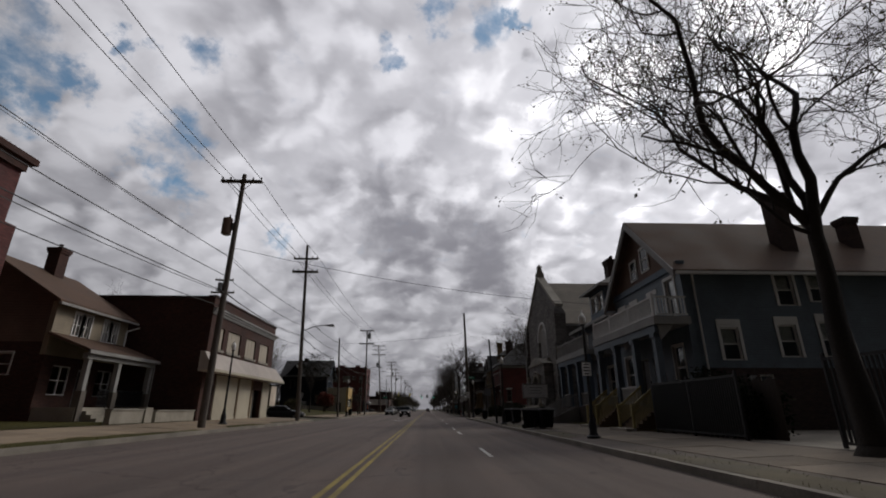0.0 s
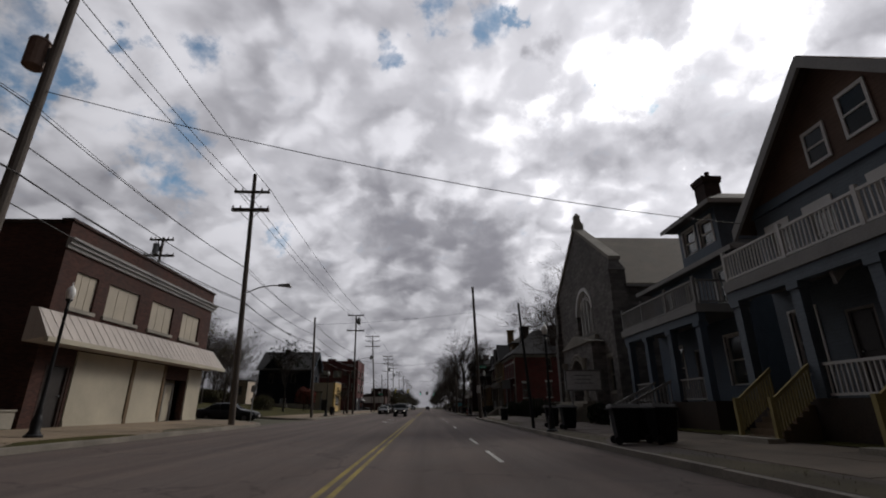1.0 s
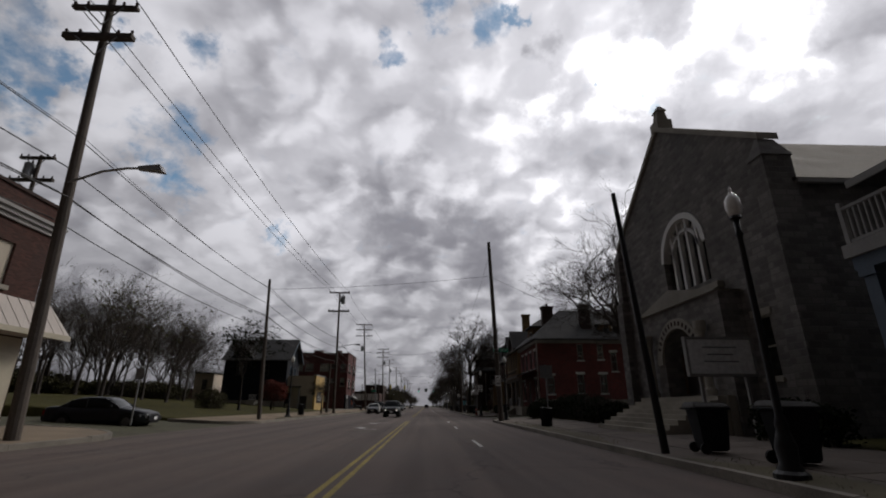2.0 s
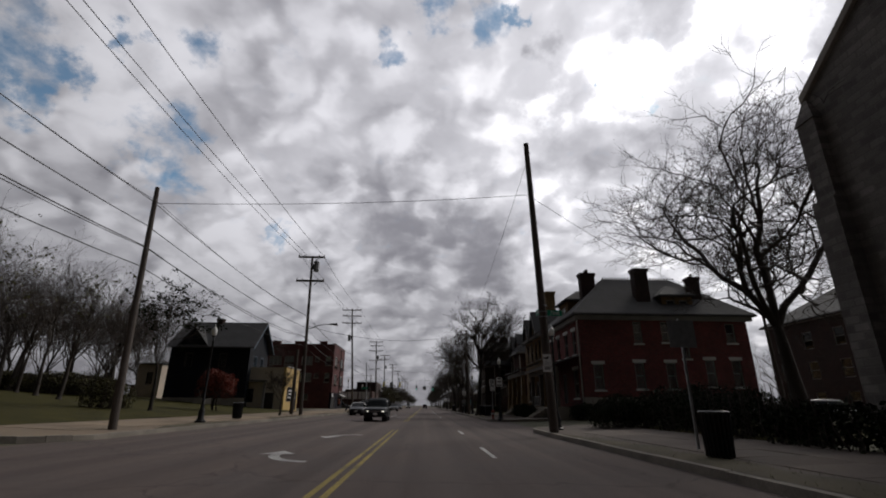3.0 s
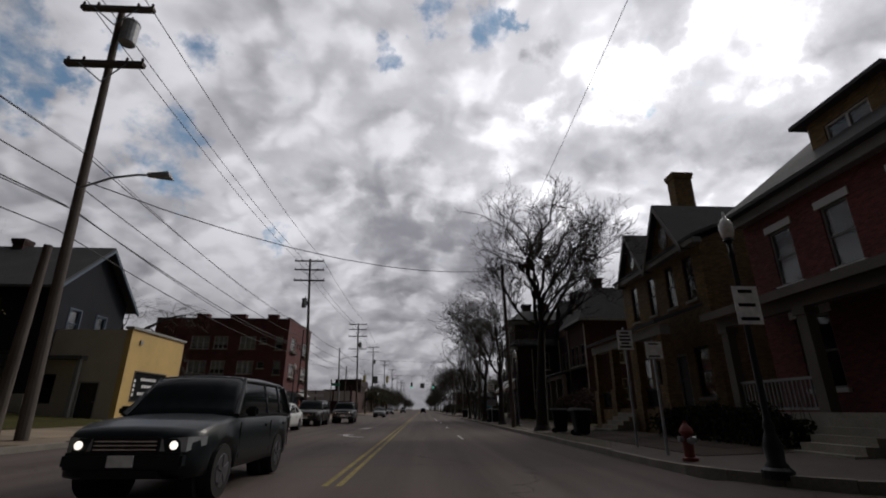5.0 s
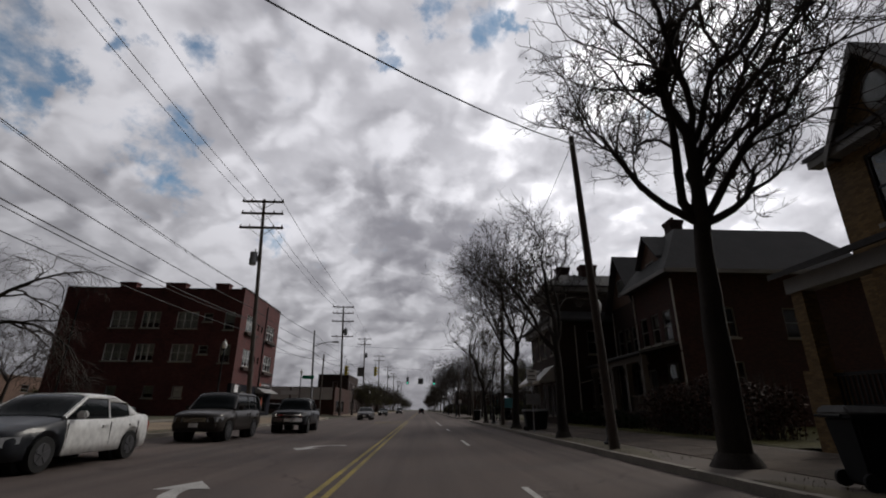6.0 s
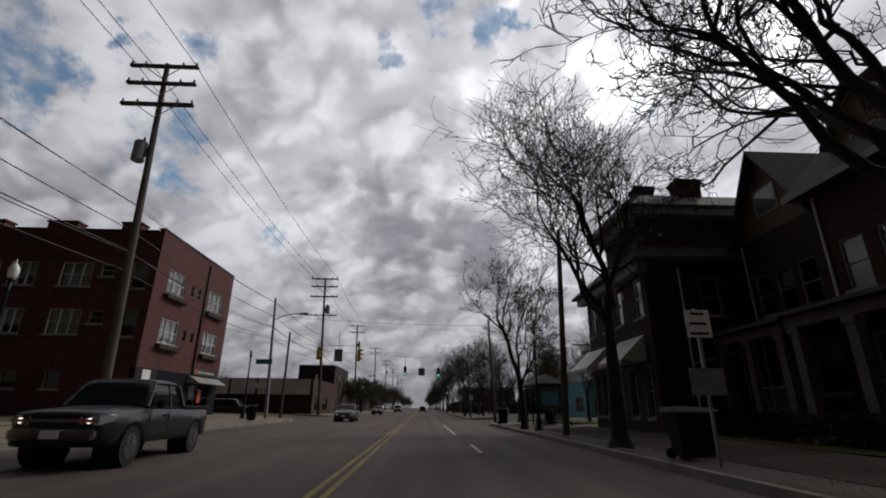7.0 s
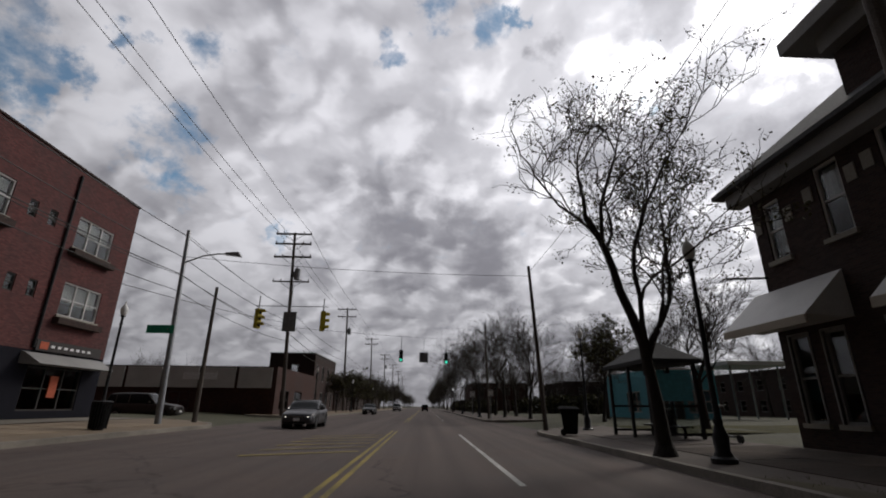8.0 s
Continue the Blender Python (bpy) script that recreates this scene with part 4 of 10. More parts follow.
def porch_house():
    t = thing("porch_house", (-21, 30, 0.9), "brick and tan-sided house with brown shingle roof and a deep porch", "house")
    x1, x0, y0, y1, z0, ze, zp = -21.0, -30.0, 26.4, 32.9, 0.6, 7.1, 9.9
    F, S = east(x1), south(y0)
    ups = [(27.9, 28.55, 5.35, 6.7), (28.65, 29.3, 5.35, 6.7), (30.5, 31.15, 5.35, 6.7), (31.25, 31.9, 5.35, 6.7)]
    low = [(27.2, 28.6, 2.0, 3.6), (30.9, 32.3, 2.0, 3.6), (29.2, 30.2, 1.35, 3.5)]
    part("wall", wall(F, y0, y1, 4.1, ze, ups), SIDING_TAN, t, "tan lap siding")
    part("wall", wall(F, y0, y1, z0, 4.1, low), BRICK_BROWN, t)
    part("wall", wall(S, x0, x1 - 0.31, z0, 4.8, [(-23.6, -22.7, 3.0, 4.2)]), BRICK_BROWN, t)
    part("wall", wall(S, x0, x1 - 0.31, 4.8, ze), SHAKE_BROWN, t, "brown shingled side wall")
    part("wall", boxes((x0, x1 - 0.31, y1 - 0.3, y1, z0, ze), (x0, x0 + 0.3, y0 + 0.31, y1 - 0.31, z0, ze)), SIDING_TAN, t)
    for ya, yb in ((y0, y0 + 0.3), (y1 - 0.3, y1)):
        g = bmesh.new()
        hull(g, [(x0, ya, ze), (x1, ya, ze), ((x0 + x1) / 2, ya, zp)], [(x0, yb, ze), (x1, yb, ze), ((x0 + x1) / 2, yb, zp)])
        part("gable", g, SHAKE_BROWN, t)
    part("roof", gable_roof_y(x0, x1, y0 - 0.5, y1 + 0.3, ze + 0.1, zp, 0.45), ROOF_BROWN, t, "brown shingle roof")
    part("gutter", boxes((x1 + 0.41, x1 + 0.55, y0 - 0.5, y1 + 0.3, ze - 0.28, ze - 0.14)), TRIM_GREY, t)
    part("downpipe", tube(tube(bmesh.new(), (x1 + 0.05, y1 - 0.1, 4.6), (x1 + 0.05, y1 - 0.1, ze - 0.75), 0.05), (x1 + 0.05, y1 - 0.1, ze - 0.75), (x1 + 0.7, y1 + 0.2, ze - 0.45), 0.05), TRIM, t)
    for k in range(0, 4, 2):
        for h in ups[k:k + 2]:
            window(F, h, t, TRIM, casing=0.1, bars=2)
    for h in low[:2]:
        window(F, h, t, TRIM, bars=2)
    door(F, low[2], t)
    window(S, (-23.6, -22.7, 3.0, 4.2), t, TRIM, casing=0.08)
    chimney(-25.0, 30.3, 8.0, 11.5, 0.8, 0.8, t, BRICK_BROWN, 1)
    ceiling(t, x0, x1, y0, y1, ze)
    # porch
    px = -18.85
    part("porch_floor", boxes((x1 + 0.003, px + 0.1, 26.5, 33.0, 0.4, 1.35)), CONCRETE_OLD, t)
    r = bmesh.new()
    lo = [(x1 + 0.01, 26.2, 5.2), (x1 + 0.01, 33.2, 5.2), (px + 0.35, 33.2, 4.25), (px + 0.35, 26.2, 4.25)]
    hull(r, lo, [(p[0], p[1], p[2] + 0.15) for p in lo])
    part("porch_roof", r, ROOF_BROWN, t)
    part("porch_beam", boxes((px - 0.1, px + 0.2, 26.4, 33.0, 3.9, 4.2), (px + 0.3, px + 0.42, 26.2, 33.2, 4.16, 4.36)), TRIM_GREY, t)
    part("porch_gutter_pipe", tube(bmesh.new(), (px + 0.1, 33.12, 1.0), (px + 0.1, 33.12, 4.1), 0.04), TRIM_GREY, t)
    for y in (26.75, 29.4, 32.75):
        post = part("porch_post", boxes((px - 0.14, px + 0.14, y - 0.14, y + 0.14, 2.2, 3.9)), TRIM_GREY, t)
        part("post_pier", boxes((px - 0.2, px + 0.2, y - 0.2, y + 0.2, 0.4, 2.2)), TAUPE, post)
    railing(east(px), 29.65, 32.5, 0, 1.35, 2.35, t, IRON, 0.13)
    railing(east(px), 28.2, 29.15, 0, 1.35, 2.35, t, IRON, 0.13)
    for k in range(4):
        part("step", boxes((px + 0.11 + 0.3 * k, px + 0.41 + 0.3 * k, 27.0, 28.1, 0.3, 1.16 - 0.19 * k)), CONCRETE_OLD, t)
    return t


def tall_block():
    t = thing("brick_block", (-17, 12, 0.5), "three-storey red brick block with a brown brick cornice", "building")
    x1, x0, y0, y1, zt = -17.2, -32, 4.0, 17.8, 11.1
    part("wall", wall(east(x1), y0, y1, 0.2, zt, [(14.6, 15.8, 8.0, 9.8), (12.2, 13.4, 8.0, 9.8), (14.6, 15.8, 4.6, 6.4)]), BRICK_MAROON, t)
    part("wall", boxes((x0, x1 - 0.31, y1 - 0.3, y1, 0.2, zt), (x0, x1 - 0.31, y0, y0 + 0.3, 0.2, zt), (x0, x0 + 0.3, y0 + 0.31, y1 - 0.31, 0.2, zt)), BRICK_MAROON, t)
    part("roof", boxes((x0 + 0.31, x1 - 0.31, y0 + 0.31, y1 - 0.31, zt - 0.6, zt - 0.4)), ROOF_TAR, t)
    part("cornice", boxes((x1 - 0.3, x1 + 0.35, y0, y1 + 0.3, zt + 0.003, zt + 0.28), (x1 + 0.003, x1 + 0.18, y0, y1 + 0.02, zt - 0.4, zt)), BRICK_BROWN, t)
    part("bay", boxes((x1 + 0.003, x1 + 0.6, 16.6, 17.7, 4.6, 8.2)), BRICK_MAROON, t)
    for h in ((14.6, 15.8, 8.0, 9.8), (12.2, 13.4, 8.0, 9.8), (14.6, 15.8, 4.6, 6.4)):
        window(east(x1), h, t, TRIM, STONE_TRIM)
    return t


def yard_wall():
    t = thing("low_wall", (-15.7, 29, 0.5), "low whitewashed block wall before the yard", "wall")
    part("wall", boxes((-15.9, -15.6, 24.6, 27.4, 0.3, 1.2), (-15.9, -15.6, 28.6, 33.2, 0.3, 1.15)), CONCRETE_OLD, t)
    part("gate_pier", boxes((-15.98, -15.52, 27.4, 28.1, 0.3, 1.35)), CONCRETE_OLD, t)
    part("coping", boxes((-15.95, -15.55, 24.6, 27.39, 1.203, 1.27), (-15.95, -15.55, 28.6, 33.2, 1.153, 1.22)), STONE_TRIM, t)
    return t


corner_shop()
porch_house()
tall_block()
yard_wall()


def navy_house():
    t = thing("navy_house", (-24, 105, 0.7), "dark navy wooden house with a grey gable roof", "house")
    x1, x0, y0, y1, z0, ze, zp = -21.6, -31.2, 103.2, 110.0, 0.6, 8.3, 11.4
    F, S = east(x1), south(y0)
    fw = [(104.9, 105.8, 5.4, 7.0), (107.3, 108.2, 5.4, 7.0)]
    part("wall", wall(F, y0, y1, z0, ze, fw), SIDING_NAVY, t)
    sw = [(-29.3, -28.5, 5.6, 7.2), (-25.2, -24.4, 5.6, 7.2), (-23.9, -22.9, 2.6, 4.2)]
    part("wall", wall(S, x0, x1 - 0.31, z0, ze, sw), SIDING_NAVY, t)
    part("wall", boxes((x0, x1 - 0.31, y1 - 0.3, y1, z0, ze), (x0, x0 + 0.3, y0 + 0.31, y1 - 0.31, z0, ze)), SIDING_NAVY, t)
    part("gable", gable_wall(F, y0, y1, ze + 0.003, zp), SIDING_NAVY, t)
    part("gable", gable_wall(west(x0), y0, y1, ze + 0.003, zp), SIDING_NAVY, t)
    part("roof", gable_roof_x(y0, y1, x0 - 0.4, x1 + 0.6, ze, zp, 0.55), ROOF_GREY, t, "dark grey shingle roof")
    # cross gable standing on the eave
    part("cross_gable", gable_wall(south(y0 - 0.3), -30.1, -26.9, ze - 0.1, ze + 1.95, 0.25), SIDING_NAVY, t)
    part("cross_gable_roof", gable_roof_y(-30.1, -26.9, y0 - 0.55, y0 + 3.4, ze - 0.02, ze + 2.0, 0.25, 0.14), ROOF_GREY, t)
    part("foundation", boxes((x0 - 0.04, x1 + 0.04, y0 - 0.04, y0 - 0.003, 0.5, 2.0)), CONCRETE_OLD, t, "pale foundation wall")
    rk = bmesh.new()
    m = (y0 + y1) / 2
    for s in (-1, 1):
        e = m + s * ((y1 - y0) / 2 + 0.55)
        ke = ze - (zp - ze) / ((y1 - y0) / 2) * 0.55
        hull(rk, [(x1 + 0.56, m, zp - 0.2), (x1 + 0.66, m, zp - 0.2), (x1 + 0.66, e, ke - 0.2), (x1 + 0.56, e, ke - 0.2)], [(x1 + 0.56, m, zp + 0.02), (x1 + 0.66, m, zp + 0.02), (x1 + 0.66, e, ke + 0.02), (x1 + 0.56, e, ke + 0.02)])
    part("rake_board", rk, TRIM_BLUE, t)
    for h in fw:
        window(F, h, t, TRIM_BLUE, casing=0.08)
    for h in sw:
        window(S, h, t, DOOR_DARK, casing=0.06)
    ceiling(t, x0, x1, y0, y1, ze)
    chimney(-27.2, 106.6, 9.0, 12.0, 0.7, 0.7, t, BRICK_DARK)
    part("porch_roof", boxes((x1 + 0.003, x1 + 2.2, y0 + 0.5, y1 - 0.5, 3.9, 4.1)), ROOF_GREY, t)
    for y in (y0 + 0.7, m, y1 - 0.7):
        part("porch_post", boxes((x1 + 1.9, x1 + 2.1, y - 0.1, y + 0.1, 0.6, 3.9)), TRIM_GREY, t)
    part("steps", boxes((-26.6, -25.4, y0 - 1.2, y0 - 0.05, 0.5, 2.0), (-26.6, -25.4, y0 - 1.6, y0 - 1.21, 0.5, 1.8), (-26.6, -25.4, y0 - 2.0, y0 - 1.61, 0.5, 1.6)), CONCRETE_OLD, t)
    railing(south(y0 - 1.0), -26.6, -25.4, 0, 2.0, 2.8, t, TRIM, 0.2)
    return t


def yellow_shop():
    t = thing("yellow_shop", (-17.2, 107, 0.6), "single-storey yellow painted shop with a dark window", "shop")
    x1, x0, y0, y1, zt = -17.2, -28.0, 104.2, 110.4, 5.75
    F = east(x1)
    hw, hd = (105.3, 108.7, 1.7, 3.3), (109.0, 110.0, 0.6, 2.95)
    part("wall", wall(F, y0, y1, 0.4, zt - 0.05, [hw, hd]), YELLOW_PAINT, t, "yellow painted front wall")
    part("wall", wall(south(y0), x0, x1 - 0.31, 0.4, zt - 0.1, [(-19.6, -18.4, 0.5, 2.7), (-22.6, -20.9, 1.5, 3.1)]), TAN_BOARD, t, "cream painted side wall")
    door(south(y0), (-19.6, -18.4, 0.5, 2.7), t)
    window(south(y0), (-22.6, -20.9, 1.5, 3.1), t, DOOR_DARK, bars=2)
    part("wall", boxes((x0, x1 - 0.31, y1 - 0.3, y1, 0.4, zt - 0.15), (x0, x0 + 0.3, y0 + 0.31, y1 - 0.31, 0.4, zt - 0.15)), YELLOW_PAINT, t)
    part("roof", boxes((x0 + 0.31, x1 - 0.31, y0 + 0.31, y1 - 0.31, zt - 0.7, zt - 0.5)), ROOF_TAR, t)
    part("coping", boxes((x1 - 0.4, x1 + 0.12, y0 - 0.1, y1 + 0.1, zt - 0.047, zt + 0.1)), TRIM_GREY, t)
    part("base_band", fbox(bmesh.new(), F, y0, hd[0] - 0.1, 0.003, 0.04, 0.4, 0.75), YELLOW_PAINT, t)
    sg = part("shop_sign", fbox(bmesh.new(), F, hw[0], hw[1], -0.1, -0.05, hw[2], hw[3]), INK, t, "black sign board with white lettering")
    for i, (p, q, w) in enumerate(((0.8, 2.5, 2.85), (1.0, 2.3, 2.45), (0.7, 2.7, 2.02))):
        n = 9
        b = bmesh.new()
        for k in range(n):
            a = hw[0] + p + (q - p) * k / n
            fbox(b, F, a, a + (q - p) / n * 0.72, -0.048, -0.04, w, w + 0.17)
        part("lettering", b, SIGN_WHITE, sg)
    for a in (hw[0] + 0.12, hw[1] - 0.28):
        b = bmesh.new()
        for k in range(4):
            fbox(b, F, a, a + 0.16, -0.048, -0.04, hw[2] + 0.25 + 0.26 * k, hw[2] + 0.42 + 0.26 * k)
        part("lettering", b, SIGN_WHITE, sg)
    fr = bmesh.new()
    for r in ((hw[0] - 0.08, hw[0], hw[2] - 0.08, hw[3] + 0.08), (hw[1], hw[1] + 0.08, hw[2] - 0.08, hw[3] + 0.08), (hw[0], hw[1], hw[2] - 0.08, hw[2]), (hw[0], hw[1], hw[3], hw[3] + 0.08)):
        fbox(fr, F, r[0], r[1], -0.1, 0.03, r[2], r[3])
    part("sign_frame", fr, DOOR_DARK, t)
    door(F, hd, t, DOOR_DARK, DOOR_DARK)
    part("notice", fbox(bmesh.new(), F, hd[0] + 0.4, hd[0] + 0.62, -0.088, -0.08, 2.0, 2.3), SIGN_WHITE, t)
    part("vent", fbox(bmesh.new(), F, 105.1, 105.35, 0.003, 0.08, 4.9, 5.15), TRIM_GREY, t)
    return t


def apartments():
    t = thing("apartment_block", (-26, 146, 0.6), "three-storey dark red brick apartment block with a flat roof", "apartment block")
    x1, x0, y0, y1, zt = -18.3, -36.0, 139.5, 152.0, 12.95
    F, S = east(x1), south(y0)
    ups = [(141.1, 143.6, 8.9, 10.6), (147.6, 150.4, 8.9, 10.6), (141.3, 143.8, 5.4, 7.1), (147.8, 150.6, 5.4, 7.1), (144.5, 145.0, 9.4, 10.2), (145.7, 146.2, 9.4, 10.2), (144.5, 145.0, 5.9, 6.7), (145.7, 146.2, 5.9, 6.7)]
    part("wall", wall(F, y0, y1, 3.6, zt, ups, 0.35), BRICK_MAROON, t)
    dr = [(142.2, 143.3, 0.6, 2.9), (147.0, 150.6, 0.9, 2.9)]
    part("wall", wall(F, y0, y1, 0.3, 3.6, dr, 0.35), NAVY_PAINT, t, "dark navy painted ground floor")
    part("painted_panel", fbox(bmesh.new(), F, y0 + 0.1, 142.1, 0.003, 0.03, 0.4, 3.55), DARK_IN, t)
    sw = []
    for z in (8.75, 5.55):
        sw += [(-31.0, -28.6, z + 0.05, z + 1.7), (-28.0, -26.2, z + 0.05, z + 1.7), (-24.6, -22.5, z + 0.05, z + 1.7), (-22.0, -21.1, z + 0.75, z + 1.6), (-19.9, -18.9, z - 0.05, z + 1.75)]
    for a in (-30.0, -26.5, -23.8):
        sw.append((a, a + 1.0, 2.2, 3.3))
    part("wall", wall(S, x0, x1 - 0.36, 0.3, zt - 0.15, sw, 0.35), BRICK_MAROON, t)
    part("wall", boxes((x0, x1 - 0.36, y1 - 0.35, y1, 0.3, zt), (x0, x0 + 0.35, y0 + 0.36, y1 - 0.36, 0.3, zt - 0.15)), BRICK_MAROON, t)
    part("roof", boxes((x0 + 0.36, x1 - 0.36, y0 + 0.36, y1 - 0.36, zt - 0.9, zt - 0.7)), ROOF_TAR, t)
    part("coping", boxes((x1 - 0.42, x1 + 0.06, y0 - 0.06, y1 + 0.06, zt + 0.003, zt + 0.1), (x0, x1 - 0.43, y0 - 0.06, y0 + 0.4, zt - 0.147, zt - 0.05)), BRICK_DARK, t)
    for x, w in ((-30.0, 1.6), (-25.3, 2.0), (-20.6, 1.3)):
        part("parapet_pier", boxes((x - w / 2, x + w / 2, y0 - 0.1, y0 + 0.7, zt - 0.6, zt + 0.35), (x - w / 2 - 0.08, x + w / 2 + 0.08, y0 - 0.18, y0 + 0.78, zt + 0.353, zt + 0.48)), BRICK_MAROON, t)
    n = 0
    for h in ups:
        wide = h[1] - h[0] > 1
        window(F, h, t, TRIM if wide else DOOR_DARK, STONE_TRIM if wide else None, bars=3 if wide else 1, curtain=(0.9, 0.5, 0.75, 0.6)[n % 4] if wide else 0)
        if wide:
            part("balconette", fbox(bmesh.new(), F, h[0] - 0.2, h[1] + 0.2, 0.003, 0.35, h[2] - 0.45, h[2] - 0.14), BRICK_DARK, t)
        n += 1
    for h in sw:
        window(S, h, t, TRIM if h[1] - h[0] > 1.2 else TRIM_GREY, STONE_TRIM, bars=3 if h[1] - h[0] > 1.5 else 1, curtain=(0.95, 0, 0.6, 0.9, 0.7)[n % 5])
        n += 1
    part("drainpipe", tube(bmesh.new(), (x1 + 0.08, 146.9, 3.7), (x1 + 0.08, 146.9, zt - 0.4), 0.07), IRON, t)
    part("drainpipe", tube(bmesh.new(), (-34.4, y0 - 0.1, 0.5), (-34.4, y0 - 0.1, zt - 1.5), 0.07), IRON, t)
    # shop entrance on the street
    door(F, dr[0], t)
    window(F, dr[1], t, DOOR_DARK, bars=3)
    aw = bmesh.new()
    hull(aw, [F(146.4, 0.01, 3.5), F(151.6, 0.01, 3.5), F(151.6, 0.01, 2.95), F(146.4, 0.01, 2.95)], [F(146.4, 0.2, 3.45), F(151.6, 0.2, 3.45), F(151.6, 1.0, 2.95), F(146.4, 1.0, 2.95)])
    part("awning", aw, TRIM_GREY, t, "pale grey shop awning")
    part("shop_sign", fbox(bmesh.new(), F, 147.0, 151.5, 0.003, 0.12, 3.6, 4.1), DOOR_DARK, t, "dark sign with unreadable lettering")
    b = bmesh.new()
    for k in range(7):
        fbox(b, F, 147.9 + 0.42 * k, 148.12 + 0.42 * k, 0.121, 0.13, 3.78, 3.90)
    part("lettering", b, SIGN_WHITE, t)
    part("logo", fbox(bmesh.new(), F, 147.2, 147.7, 0.121, 0.135, 3.68, 4.02), BANNER_RED, t)
    part("banner", fbox(bmesh.new(), F, 148.5, 149.0, 0.003, 0.05, 1.5, 2.5), BANNER_RED, t, "small orange-red banner in the shopfront")
    part("wall_sign", fbox(bmesh.new(), F, 140.3, 141.2, 0.034, 0.06, 2.8, 3.5), SIGN_WHITE, t)
    return t


navy_house()
yellow_shop()
apartments()


# ---------------------------------------------------------------- buildings, the other side
def porch_front(t, x_out, x_in, y0, y1, z_floor, z_beam, posts, post_mat, floor_mat, rail=None, rail_gaps=()):
    """A front porch: floor, posts, beam and railings between the posts."""
    part("porch_floor", boxes((x_out, x_in - 0.003, y0, y1, 0.2, z_floor)), floor_mat, t)
    part("porch_beam", boxes((x_out - 0.05, x_out + 0.25, y0, y1, z_beam, z_beam + 0.35)), post_mat, t)
    for y in posts:
        p = part("porch_post", boxes((x_out, x_out + 0.3, y - 0.17, y + 0.17, z_floor, z_beam)), post_mat, t)
        part("post_cap", boxes((x_out - 0.06, x_out + 0.36, y - 0.23, y + 0.23, z_beam - 0.2, z_beam - 0.003)), post_mat, p)
    if rail:
        for a, b in zip(posts, posts[1:]):
            if any(a < g < b for g in rail_gaps):
                continue
            railing(west(x_out + 0.15), a + 0.17, b - 0.17, 0, z_floor, z_floor + 0.95, t, rail)


def stair(t, x_top, x_foot, y0, y1, z_top, z_foot, mat, rail_mat):
    n = max(3, round((z_top - z_foot) / 0.18))
    for k in range(n):
        a, b = x_top + (x_foot - x_top) * k / n, x_top + (x_foot - x_top) * (k + 1) / n
        z = z_top - (z_top - z_foot) * (k + 1) / n
        part("step", boxes((min(a, b), max(a, b) - 0.004, y0, y1, 0.15, z)), mat, t)
    for y in (y0 - 0.08, y1 + 0.08):
        s = bmesh.new()
        hull(s, [(x_top, y - 0.04, z_top + 0.85), (x_foot, y - 0.04, z_foot + 0.85), (x_foot, y - 0.04, z_foot + 0.97), (x_top, y - 0.04, z_top + 0.97)], [(x_top, y + 0.04, z_top + 0.85), (x_foot, y + 0.04, z_foot + 0.85), (x_foot, y + 0.04, z_foot + 0.97), (x_top, y + 0.04, z_top + 0.97)])
        r = part("stair_rail", s, rail_mat, t)
        part("newel", boxes((x_foot - 0.06, x_foot + 0.06, y - 0.06, y + 0.06, z_foot - 0.15, z_foot + 1.05)), rail_mat, r)
        m = 14
        for k in range(m):
            f = (k + 0.5) / m
            x, z = x_top + (x_foot - x_top) * f, z_top + (z_foot - z_top) * f
            part("baluster", boxes((x - 0.025, x + 0.025, y - 0.02, y + 0.02, z + 0.02, z + 0.86)), rail_mat, r)


